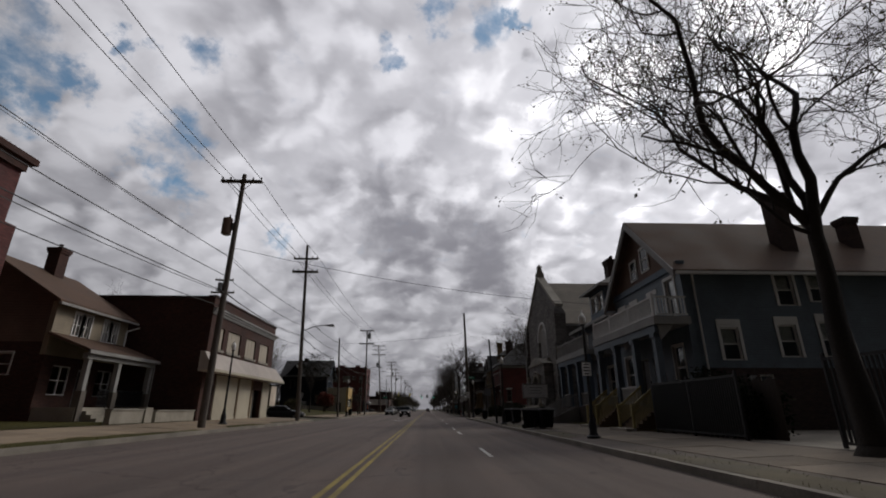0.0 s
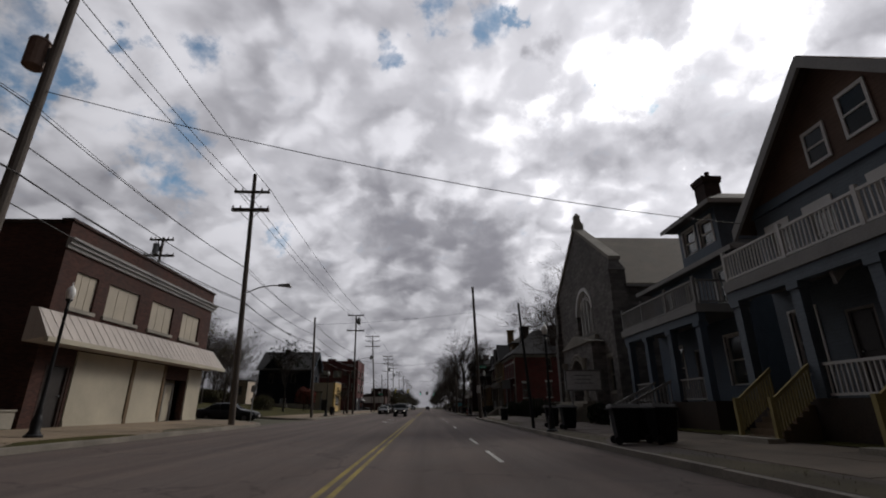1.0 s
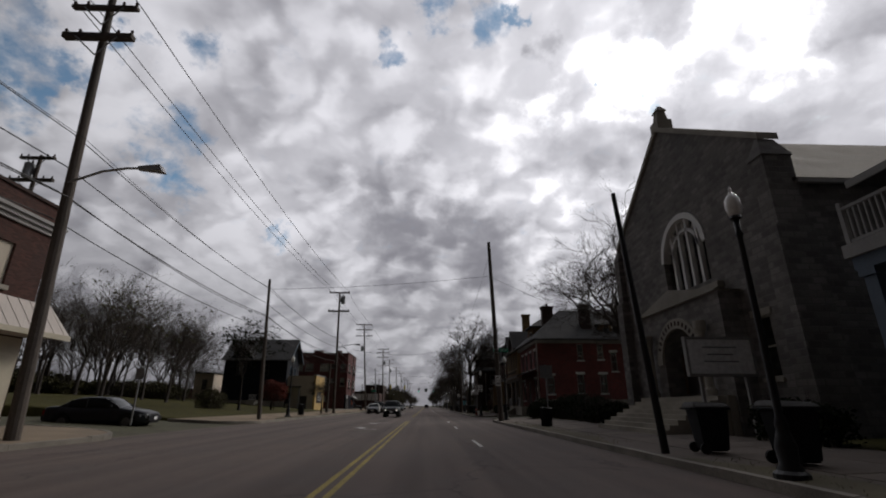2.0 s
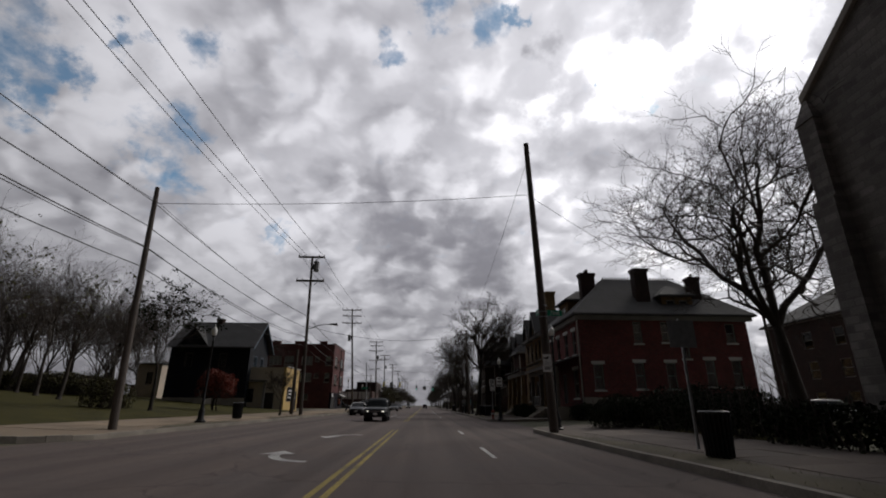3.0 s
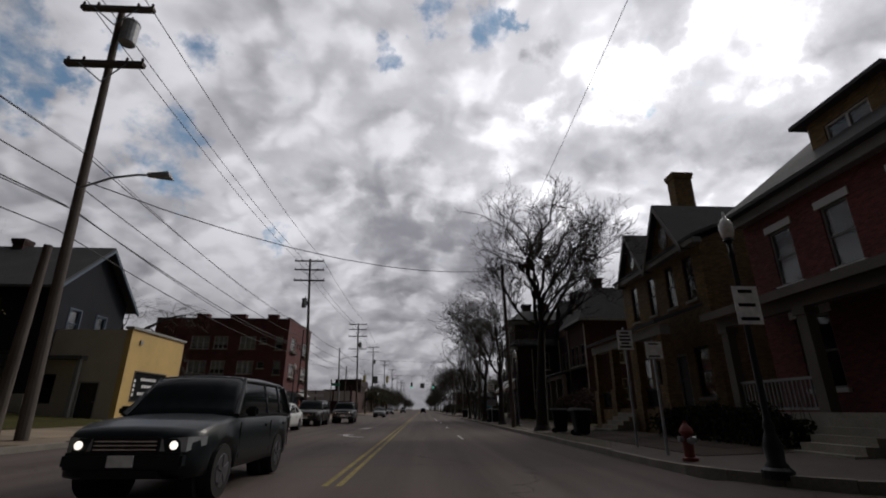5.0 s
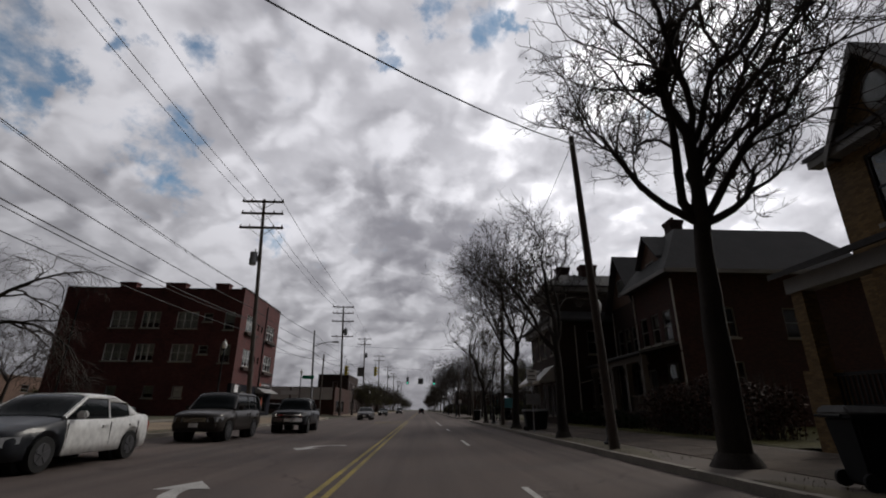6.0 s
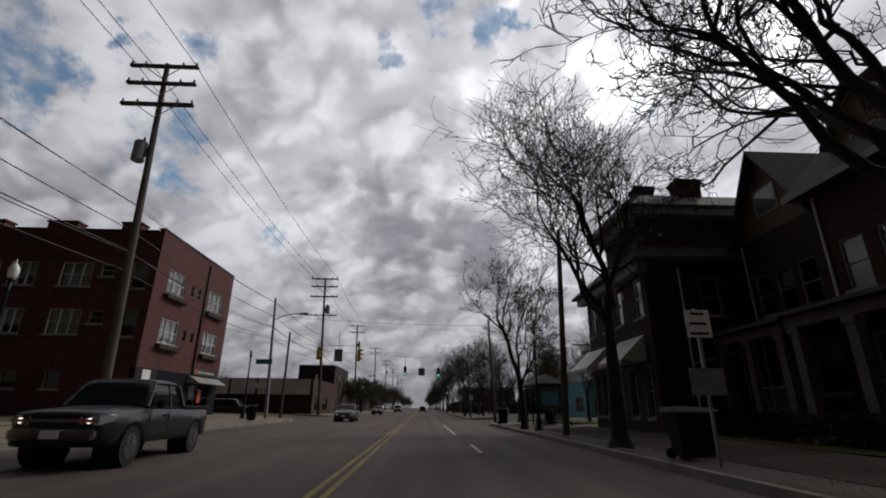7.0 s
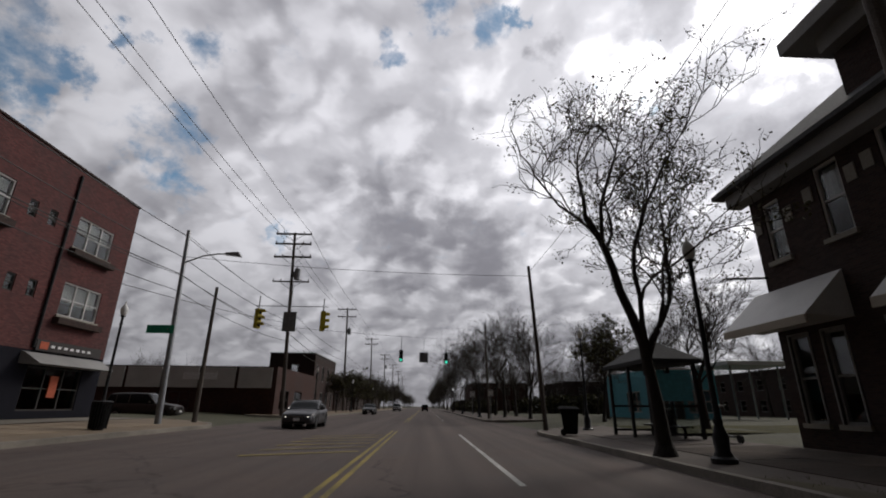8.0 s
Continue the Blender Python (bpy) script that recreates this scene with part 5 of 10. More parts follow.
def duplex_house():
    t = thing("duplex_house", (12.6, 26, 0.5), "slate-blue two-family house with brown gable, balcony and porch", "house")
    x0, x1, y0, y1, z0, ze, zp = 12.6, 38.0, 21.9, 30.3, 0.3, 8.05, 12.0
    F, S = west(x0), south(y0)
    m = (y0 + y1) / 2
    up = [(22.6, 23.5, 5.75, 7.7), (24.6, 25.5, 5.75, 7.3), (27.0, 27.9, 5.75, 7.3), (28.8, 29.7, 5.75, 7.3)]
    lo = [(22.7, 23.7, 2.2, 4.3), (25.0, 26.0, 1.5, 4.0), (26.6, 27.6, 1.5, 4.0), (28.6, 29.7, 2.2, 4.3)]
    part("wall", wall(F, y0, y1, z0, ze, up + lo), SIDING_BLUE, t, "slate-blue lap siding")
    side = [(17.4, 18.3, 6.1, 7.75), (19.1, 20.0, 6.3, 7.75), (24.2, 25.1, 6.1, 7.75), (14.1, 15.0, 3.45, 5.0), (17.0, 17.9, 3.6, 5.15), (19.1, 20.0, 3.6, 5.3), (23.6, 24.5, 3.6, 5.3), (29.0, 29.9, 3.6, 5.3), (29.0, 29.9, 6.1, 7.7)]
    part("wall", wall(S, x0 + 0.31, x1, 3.1, ze, side), SIDING_BLUE, t)
    part("wall", wall(S, x0 + 0.31, x1, z0, 3.1, [(15.6, 16.3, 2.2, 2.8)]), BRICK_DARK, t, "dark brick lower wall")
    part("wall", boxes((x0 + 0.31, x1, y1 - 0.3, y1, z0, ze), (x1 - 0.3, x1, y0 + 0.31, y1 - 0.31, z0, ze)), SIDING_BLUE, t)
    g = part("gable", gable_wall(F, y0 + 0.15, y1 - 0.15, ze + 0.35, zp), SHAKE_BROWN, t, "brown shingled gable")
    part("gable", gable_wall(east(x1), y0, y1, ze + 0.003, zp), SIDING_BLUE, t)
    part("band", fbox(bmesh.new(), F, y0 - 0.05, y1 + 0.05, -0.3, 0.1, ze + 0.003, ze + 0.34), TRIM_BLUE, t)
    part("roof", gable_roof_x(y0, y1, x0 - 0.55, x1 + 0.4, ze + 0.05, zp + 0.05, 0.5), ROOF_BROWN, t, "brown shingle roof")
    rk = bmesh.new()
    k = (zp - ze) / (m - y0)
    for s in (-1, 1):
        e, z = m + s * (m - y0 + 0.5), ze + 0.05 - k * 0.5
        hull(rk, [(x0 - 0.62, m, zp - 0.28), (x0 - 0.50, m, zp - 0.28), (x0 - 0.50, e, z - 0.28), (x0 - 0.62, e, z - 0.28)], [(x0 - 0.62, m, zp + 0.16), (x0 - 0.50, m, zp + 0.16), (x0 - 0.50, e, z + 0.16), (x0 - 0.62, e, z + 0.16)])
    part("rake_board", rk, TRIM_GREY, t, "weathered pale rake board")
    part("gutter", boxes((x0 - 0.5, x1 + 0.3, y0 - 0.66, y0 - 0.52, ze - 0.52, ze - 0.38)), TRIM, t, "white gutter under the eave")
    dp = tube(bmesh.new(), (x0 + 0.55, y0 - 0.08, 0.7), (x0 + 0.55, y0 - 0.08, 7.2), 0.05)
    tube(dp, (x0 + 0.55, y0 - 0.08, 7.2), (x0 + 0.3, y0 - 0.55, 7.6), 0.05)
    part("downpipe", dp, TRIM, t)
    for a, b in ((24.9, 25.7), (26.5, 27.2)):
        h = (a, b, 8.9 if a < 26 else 8.75, 10.2 if a < 26 else 9.8)
        fr = bmesh.new()
        for q in ((h[0] - 0.1, h[0], h[2] - 0.1, h[3] + 0.12), (h[1], h[1] + 0.1, h[2] - 0.1, h[3] + 0.12), (h[0], h[1], h[2] - 0.1, h[2]), (h[0], h[1], h[3], h[3] + 0.12), (h[0], h[1], (h[2] + h[3]) / 2 - 0.03, (h[2] + h[3]) / 2 + 0.03)):
            fbox(fr, F, q[0], q[1], 0.003, 0.06, q[2], q[3])
        wn = part("attic_window", fr, TRIM, g)
        part("attic_pane", fbox(bmesh.new(), F, h[0], h[1], 0.004, 0.014, h[2], h[3]), CAR_GLASS, wn)
    for h in up:
        if h[0] < 23:
            window(F, h, t, TRIM, casing=0.16, curtain=0.95)
        else:
            window(F, h, t, TRIM, lintel=TRIM, curtain=0.6)
    for i, h in enumerate(lo):
        if i in (1, 2):
            door(F, h, t)
        else:
            window(F, h, t, TRIM, casing=0.08)
    for h in side:
        window(S, h, t, TRIM, casing=0.14, lintel=TRIM if h[2] < 5.5 else None, curtain=0.5)
    window(S, (15.6, 16.3, 2.2, 2.8), t, TRIM)
    part("meter_box", fbox(bmesh.new(), S, 15.0, 15.3, 0.003, 0.15, 2.2, 2.75), GREY_CAN, t)
    chimney(19.7, 23.5, 8.6, 12.9, 0.85, 0.85, t, BRICK_DARK)
    chimney(23.9, 23.8, 8.8, 11.6, 0.7, 0.7, t, BRICK_DARK)
    ceiling(t, x0, x1, y0, y1, ze)
    # porch and balcony
    bx = 10.9
    # dark solid floor block stands in for the shade under the open porch
    porch_front(t, bx, x0, 21.8, 30.2, 1.45, 4.75, [22.2, 24.6, 27.2, 29.9], SIDING_BLUE, BOARD_AND_SHADE, TRIM, (28.2, 23.4))
    part("balcony", boxes((bx - 0.12, x0 - 0.003, 21.6, 30.2, 5.12, 5.50)), TRIM_GREY, t, "weathered grey balcony deck")
    for y in (21.8, 26.0, 30.0):
        part("bracket", hull(bmesh.new(), [(bx + 0.1, y - 0.06, 5.1), (bx + 0.9, y - 0.06, 5.1), (bx + 0.2, y - 0.06, 4.4)], [(bx + 0.1, y + 0.06, 5.1), (bx + 0.9, y + 0.06, 5.1), (bx + 0.2, y + 0.06, 4.4)]), TRIM_GREY, t)
    railing(west(bx), 21.7, 30.1, 0, 5.5, 6.5, t, TRIM, 0.155)
    railing(south(21.7), bx + 0.1, x0 - 0.05, 0, 5.5, 6.5, t, TRIM, 0.155)
    for y in (21.75, 24.5, 27.2, 30.05):
        part("rail_post", boxes((bx - 0.06, bx + 0.06, y - 0.06, y + 0.06, 5.5, 6.62)), TRIM, t)
    for ya, yb in ((27.5, 28.9), (22.65, 24.15)):
        stair(t, bx, 9.6, ya, yb, 1.45, 0.45, WOOD, NEW_WOOD)
        part("foot_step", boxes((9.1, 9.59, ya - 0.3, yb + 0.3, 0.15, 0.42)), CONCRETE_OLD, t)
    return t


def dormer_house():
    t = thing("dormer_house", (12.9, 36, 0.5), "narrow blue house with balcony, porch and hipped grey roof", "house")
    x0, x1, y0, y1, z0, ze, zp = 13.3, 28.0, 32.6, 40.6, 0.3, 7.6, 10.2
    F, S = west(x0), south(y0)
    up = [(33.5, 34.4, 5.6, 7.2), (36.0, 36.9, 5.4, 7.2), (38.4, 39.3, 5.6, 7.2)]
    lo = [(33.4, 34.6, 2.1, 4.2), (36.2, 37.2, 1.5, 3.9), (38.2, 39.4, 2.1, 4.2)]
    part("wall", wall(F, y0, y1, z0, ze, up + lo), SIDING_STEEL, t, "steel-blue lap siding")
    sw = [(16.0, 16.9, 5.6, 7.2), (19.6, 20.5, 5.6, 7.2), (16.0, 16.9, 2.2, 4.0)]
    part("wall", wall(S, x0 + 0.31, x1, z0, ze, sw), SIDING_STEEL, t)
    part("wall", boxes((x0 + 0.31, x1, y1 - 0.3, y1, z0, ze), (x1 - 0.3, x1, y0 + 0.31, y1 - 0.31, z0, ze)), SIDING_STEEL, t)
    part("roof", hip_roof(x0, x1, y0, y1, ze, zp, 0.6), ROOF_GREY, t, "grey hipped shingle roof")
    # tall front dormer with its own hipped roof
    dx0, dx1, dy0, dy1 = 13.1, 17.5, 33.2, 36.4
    D, DS = west(dx0), south(dy0)
    dw = [(33.6, 34.6, 8.4, 9.65), (35.0, 36.0, 8.4, 9.65)]
    part("dormer", wall(D, dy0, dy1, ze + 0.1, 10.05, dw), SIDING_STEEL, t)
    part("dormer_side", boxes((dx0 + 0.31, dx1, dy0, dy0 + 0.25, ze, 10.05)), SIDING_STEEL, t)
    part("dormer_side", boxes((dx0 + 0.31, dx1, dy1 - 0.25, dy1, ze, 10.05)), SIDING_STEEL, t)
    part("dormer_roof", hip_roof(dx0, dx1, dy0, dy1, 10.0, 11.4, 0.55), ROOF_GREY, t)
    part("dormer_fascia", boxes((dx0 - 0.62, dx0 - 0.555, dy0 - 0.6, dy1 + 0.6, 9.92, 10.12), (dx0 - 0.55, dx1 + 0.5, dy0 - 0.62, dy0 - 0.555, 9.92, 10.12)), TRIM_GREY, t)
    for h in dw:
        window(D, h, t, TRIM, casing=0.1, curtain=0.8)
    part("eave_fascia", boxes((x0 - 0.67, x0 - 0.605, y0 - 0.6, y1 + 0.6, ze - 0.1, ze + 0.12), (x0 - 0.6, x1, y0 - 0.67, y0 - 0.605, ze - 0.1, ze + 0.12)), TRIM_GREY, t)
    for h in up:
        window(F, h, t, TRIM, casing=0.1, curtain=0.7)
    for i, h in enumerate(lo):
        if i == 1:
            door(F, h, t)
        else:
            window(F, h, t, TRIM, casing=0.08)
    for h in sw:
        window(S, h, t, TRIM, casing=0.1)
    ceiling(t, x0, x1, y0, y1, ze)
    chimney(15.3, 36.6, 8.0, 13.1, 0.9, 0.9, t, BRICK_DARK, 2)
    bx = 11.2
    # floor block coloured dark in place of shade below the porch
    porch_front(t, bx, x0, 32.7, 40.2, 1.45, 4.6, [33.0, 35.4, 37.8, 39.9], TRIM_BLUE, BOARD_AND_SHADE, TRIM_GREY, (36.6,))
    part("balcony", boxes((bx - 0.15, x0 - 0.003, 32.6, 40.3, 4.95, 5.30)), TRIM_GREY, t, "weathered grey balcony deck")
    railing(west(bx), 32.7, 40.2, 0, 5.3, 6.35, t, TRIM_GREY, 0.16)
    railing(south(32.7), bx + 0.1, x0 - 0.05, 0, 5.3, 6.35, t, TRIM_GREY, 0.16)
    for y in (32.75, 35.2, 37.7, 40.15):
        part("rail_post", boxes((bx - 0.06, bx + 0.06, y - 0.06, y + 0.06, 5.3, 6.5)), TRIM_GREY, t)
    stair(t, bx, 8.8, 35.9, 37.3, 1.45, 0.3, TRIM_GREY, TRIM_GREY)
    part("stair_side", hull(bmesh.new(), [(bx, 35.7, 0.3), (8.8, 35.7, 0.3), (8.8, 35.7, 0.5), (bx, 35.7, 1.5)], [(bx, 35.78, 0.3), (8.8, 35.78, 0.3), (8.8, 35.78, 0.5), (bx, 35.78, 1.5)]), TRIM_GREY, t)
    return t


def church():
    t = thing("stone_church", (12.3, 50, 0.4), "grey stone church with steep gable and arched tracery window", "church")
    x0, x1, y0, y1, z0, zs, zp = 12.3, 44.0, 43.6, 56.8, 0.2, 9.9, 15.3
    yc = (y0 + y1) / 2
    F = west(x0)
    # front wall with the great arched opening
    r, spring, sill = 1.85, 8.25, 6.5
    wy = yc - 0.45
    holes = [(wy - r, wy + r, sill, spring + r), (wy - 1.5, wy + 1.5, 1.8, 4.6), (wy + 3.9, wy + 4.7, 2.2, 4.4), (wy - 4.7, wy - 3.9, 2.2, 4.4)]
    part("front_wall", wall(F, y0, y1, z0, zs + 0.8, holes, 0.6), STONE, t)
    sp = bmesh.new()
    n = 10
    for s in (-1, 1):
        for k in range(n):
            a0, a1 = math.pi / 2 * k / n, math.pi / 2 * (k + 1) / n
            q = [(wy + s * r * math.cos(a0), spring + r * math.sin(a0)), (wy + s * r * math.cos(a1), spring + r * math.sin(a1)), (wy + s * r, spring + r * math.sin(a1)), (wy + s * r, spring + r * math.sin(a0))]
            hull(sp, [F(y, -0.6, z) for y, z in q], [F(y, 0, z) for y, z in q])
    part("arch_spandrel", sp, STONE, t)
    gb = hull(bmesh.new(), [F(y0, -0.6, zs + 0.803), F(y1, -0.6, zs + 0.803), F(yc + 0.35, -0.6, zp), F(yc - 0.35, -0.6, zp)], [F(y0, 0, zs + 0.803), F(y1, 0, zs + 0.803), F(yc + 0.35, 0, zp), F(yc - 0.35, 0, zp)])
    part("gable", gb, STONE, t)
    cp = bmesh.new()
    for s in (-1, 1):
        e = yc + s * (yc - y0 + 0.1)
        hull(cp, [F(yc, -0.7, zp + 0.02), F(yc, 0.12, zp + 0.02), F(e, 0.12, zs + 0.78), F(e, -0.7, zs + 0.78)], [F(yc, -0.7, zp + 0.32), F(yc, 0.12, zp + 0.32), F(e, 0.12, zs + 1.06), F(e, -0.7, zs + 1.06)])
    part("coping", cp, STONE_TRIM, t)
    pin = boxes((x0 - 0.1, x0 + 0.7, yc - 0.4, yc + 0.4, zp, zp + 0.6))
    hull(pin, [(x0, yc - 0.28, zp + 0.6), (x0 + 0.6, yc - 0.28, zp + 0.6), (x0 + 0.6, yc + 0.28, zp + 0.6), (x0, yc + 0.28, zp + 0.6)], [(x0 + 0.1, yc - 0.2, zp + 1.25), (x0 + 0.5, yc - 0.2, zp + 1.25), (x0 + 0.5, yc + 0.2, zp + 1.25), (x0 + 0.1, yc + 0.2, zp + 1.25)])
    hull(pin, [(x0 + 0.02, yc - 0.3, zp + 1.25), (x0 + 0.58, yc - 0.3, zp + 1.25), (x0 + 0.58, yc + 0.3, zp + 1.25), (x0 + 0.02, yc + 0.3, zp + 1.25)], [(x0 + 0.22, yc - 0.1, zp + 1.6), (x0 + 0.38, yc - 0.1, zp + 1.6), (x0 + 0.38, yc + 0.1, zp + 1.6), (x0 + 0.22, yc + 0.1, zp + 1.6)])
    part("finial", pin, STONE_TRIM, t)
    for y, s in ((y0, -1), (y1, 1)):
        b = boxes((x0 - 0.42, x0 + 0.9, y - 0.36 if s < 0 else y - 0.42, y + 0.42 if s < 0 else y + 0.36, z0, 7.2))
        lo_, hi_ = (y - 0.30 if s < 0 else y - 0.36), (y + 0.36 if s < 0 else y + 0.30)
        box(b, x0 - 0.28, x0 + 0.8, lo_, hi_, 7.2, 9.9)
        hull(b, [(x0 - 0.33, lo_ - 0.06, 9.9), (x0 + 0.85, lo_ - 0.06, 9.9), (x0 + 0.85, hi_ + 0.06, 9.9), (x0 - 0.33, hi_ + 0.06, 9.9)], [(x0 - 0.1, lo_ + 0.25, 10.7), (x0 + 0.5, lo_ + 0.25, 10.7), (x0 + 0.5, hi_ - 0.25, 10.7), (x0 - 0.1, hi_ - 0.25, 10.7)])
        part("buttress", b, STONE, t)
    # tracery: mullions, small arches, rim
    tr = bmesh.new()
    for k in range(1, 5):
        a = wy - r + 2 * r * k / 5
        top = spring + math.sqrt(max(0, r * r - (a - wy) ** 2))
        fbox(tr, F, a - 0.09, a + 0.09, -0.35, -0.12, sill, top)
    for k in range(24):
        a0, a1 = math.pi * k / 24, math.pi * (k + 1) / 24
        for ra, rb in ((r - 0.16, r + 0.12), (r * 0.62 - 0.07, r * 0.62 + 0.07)):
            q = [(wy + ra * math.cos(a0), spring + ra * math.sin(a0)), (wy + rb * math.cos(a0), spring + rb * math.sin(a0)), (wy + rb * math.cos(a1), spring + rb * math.sin(a1)), (wy + ra * math.cos(a1), spring + ra * math.sin(a1))]
            d = 0.06 if rb > r else -0.12
            hull(tr, [F(y, -0.35, z) for y, z in q], [F(y, d, z) for y, z in q])
    for k in range(1, 10):
        a = math.pi * k / 10
        p, q = (wy + r * 0.62 * math.cos(a), spring + r * 0.62 * math.sin(a)), (wy + r * math.cos(a), spring + r * math.sin(a))
        tube(tr, F(p[0], -0.22, p[1]), F(q[0], -0.22, q[1]), 0.06, 0.06, 6)
    tw = part("tracery_window", tr, TRIM, t, "pale stone tracery in a round-arched window")
    gl = bmesh.new()
    ring = [(wy - r, sill), (wy + r, sill)] + [(wy + r * math.cos(math.pi * k / 20), spring + r * math.sin(math.pi * k / 20)) for k in range(21)]
    hull(gl, [F(y, -0.30, z) for y, z in ring], [F(y, -0.29, z) for y, z in ring])
    part("pane", gl, PANE, tw)
    part("ledge", fbox(bmesh.new(), F, wy - 2.6, wy + 2.6, 0.003, 0.3, 5.95, 6.2), STONE_TRIM, t)
    # entrance bay with a round portal, doors and steps
    pb = bmesh.new()
    pr, ps = 1.5, 3.1
    P = west(x0 - 0.9)
    pholes = [(wy - pr, wy + pr, 1.6, ps + pr)]
    part("portal", wall(P, wy - 3.4, wy + 3.4, z0, 5.6, pholes, 0.898), STONE, t)
    for s in (-1, 1):
        for k in range(8):
            a0, a1 = math.pi / 2 * k / 8, math.pi / 2 * (k + 1) / 8
            q = [(wy + s * pr * math.cos(a0), ps + pr * math.sin(a0)), (wy + s * pr * math.cos(a1), ps + pr * math.sin(a1)), (wy + s * pr, ps + pr * math.sin(a1)), (wy + s * pr, ps + pr * math.sin(a0))]
            hull(pb, [P(y, -0.89, z) for y, z in q], [P(y, 0, z) for y, z in q])
    part("portal_arch", pb, STONE, t)
    cap = hull(bmesh.new(), [P(wy - 3.6, -0.89, 5.603), P(wy + 3.6, -0.89, 5.603), P(wy, -0.89, 6.4)], [P(wy - 3.6, 0.15, 5.603), P(wy + 3.6, 0.15, 5.603), P(wy, 0.15, 6.4)])
    part("portal_gable", cap, STONE_TRIM, t)
    arch = bmesh.new()
    for k in range(18):
        a0, a1 = math.pi * k / 18, math.pi * (k + 1) / 18
        q = [(wy + 1.5 * math.cos(a0), ps + 1.5 * math.sin(a0)), (wy + 1.95 * math.cos(a0), ps + 1.95 * math.sin(a0)), (wy + 1.95 * math.cos(a1), ps + 1.95 * math.sin(a1)), (wy + 1.5 * math.cos(a1), ps + 1.5 * math.sin(a1))]
        hull(arch, [P(y, 0.003, z) for y, z in q], [P(y, 0.12, z) for y, z in q])
    am = part("arch_moulding", arch, STONE_TRIM, t)
    let = bmesh.new()
    for k in range(2, 16):
        a = math.pi * (k + 0.5) / 18
        c, s = math.cos(a), math.sin(a)
        q = [(wy + 1.62 * c - 0.06 * s, ps + 1.62 * s + 0.06 * c), (wy + 1.82 * c - 0.06 * s, ps + 1.82 * s + 0.06 * c), (wy + 1.82 * c + 0.06 * s, ps + 1.82 * s - 0.06 * c), (wy + 1.62 * c + 0.06 * s, ps + 1.62 * s - 0.06 * c)]
        hull(let, [P(y, 0.121, z) for y, z in q], [P(y, 0.14, z) for y, z in q])
    part("carved_lettering", let, BRICK_DARK, am)
    for s in (-1, 1):
        c = part("column", turned(bmesh.new(), ((0.24, 0), (0.24, 0.2), (0.16, 0.3), (0.15, 2.4), (0.24, 2.6), (0.24, 2.9)), 12, (x0 - 1.2, wy + s * 2.3, 1.65)), STONE_TRIM, t)
    door(west(x0 - 0.1), (wy - 1.49, wy, 1.8, 4.5), t, DOOR_DARK, WOOD)
    door(west(x0 - 0.1), (wy + 0.01, wy + 1.49, 1.8, 4.5), t, DOOR_DARK, WOOD)
    for k in range(8):
        part("step", boxes((x0 - 1.2 - 0.33 * (k + 1), x0 - 1.2 - 0.33 * k - 0.004, wy - 3.2, wy + 3.2, 0.15, 1.62 - 0.17 * k)), CONCRETE_OLD, t)
    part("landing", boxes((x0 - 1.2, x0 - 0.905, wy - 3.3, wy + 3.3, 0.15, 1.64)), CONCRETE_OLD, t)
    for h in holes[2:]:
        window(F, h, t, STONE_TRIM, STONE_TRIM, STONE_TRIM)
    # nave
    S = south(y0)
    sw = [(x0 + 4 + 4.2 * k, x0 + 5.6 + 4.2 * k, 3.2, 7.2) for k in range(6)]
    part("nave_wall", wall(S, x0 + 0.61, x1, z0, 9.1, sw, 0.5), STONE, t)
    part("nave_wall", boxes((x0 + 0.61, x1, y1 - 0.5, y1, z0, 9.1), (x1 - 0.5, x1, y0 + 0.51, y1 - 0.51, z0, 9.1)), STONE, t)
    for h in sw:
        window(S, h, t, STONE_TRIM, STONE_TRIM, bars=2)
    part("roof", gable_roof_x(y0, y1, x0 + 0.61, x1 + 0.3, 9.1, 14.6, 0.3), ROOF_PALE, t, "pale grey-brown shingle roof")
    part("gutter", boxes((x0 + 0.7, x1, y0 - 0.45, y0 - 0.3, 8.75, 8.9)), TRIM_GREY, t)
    return t


duplex_house()
dormer_house()
church()


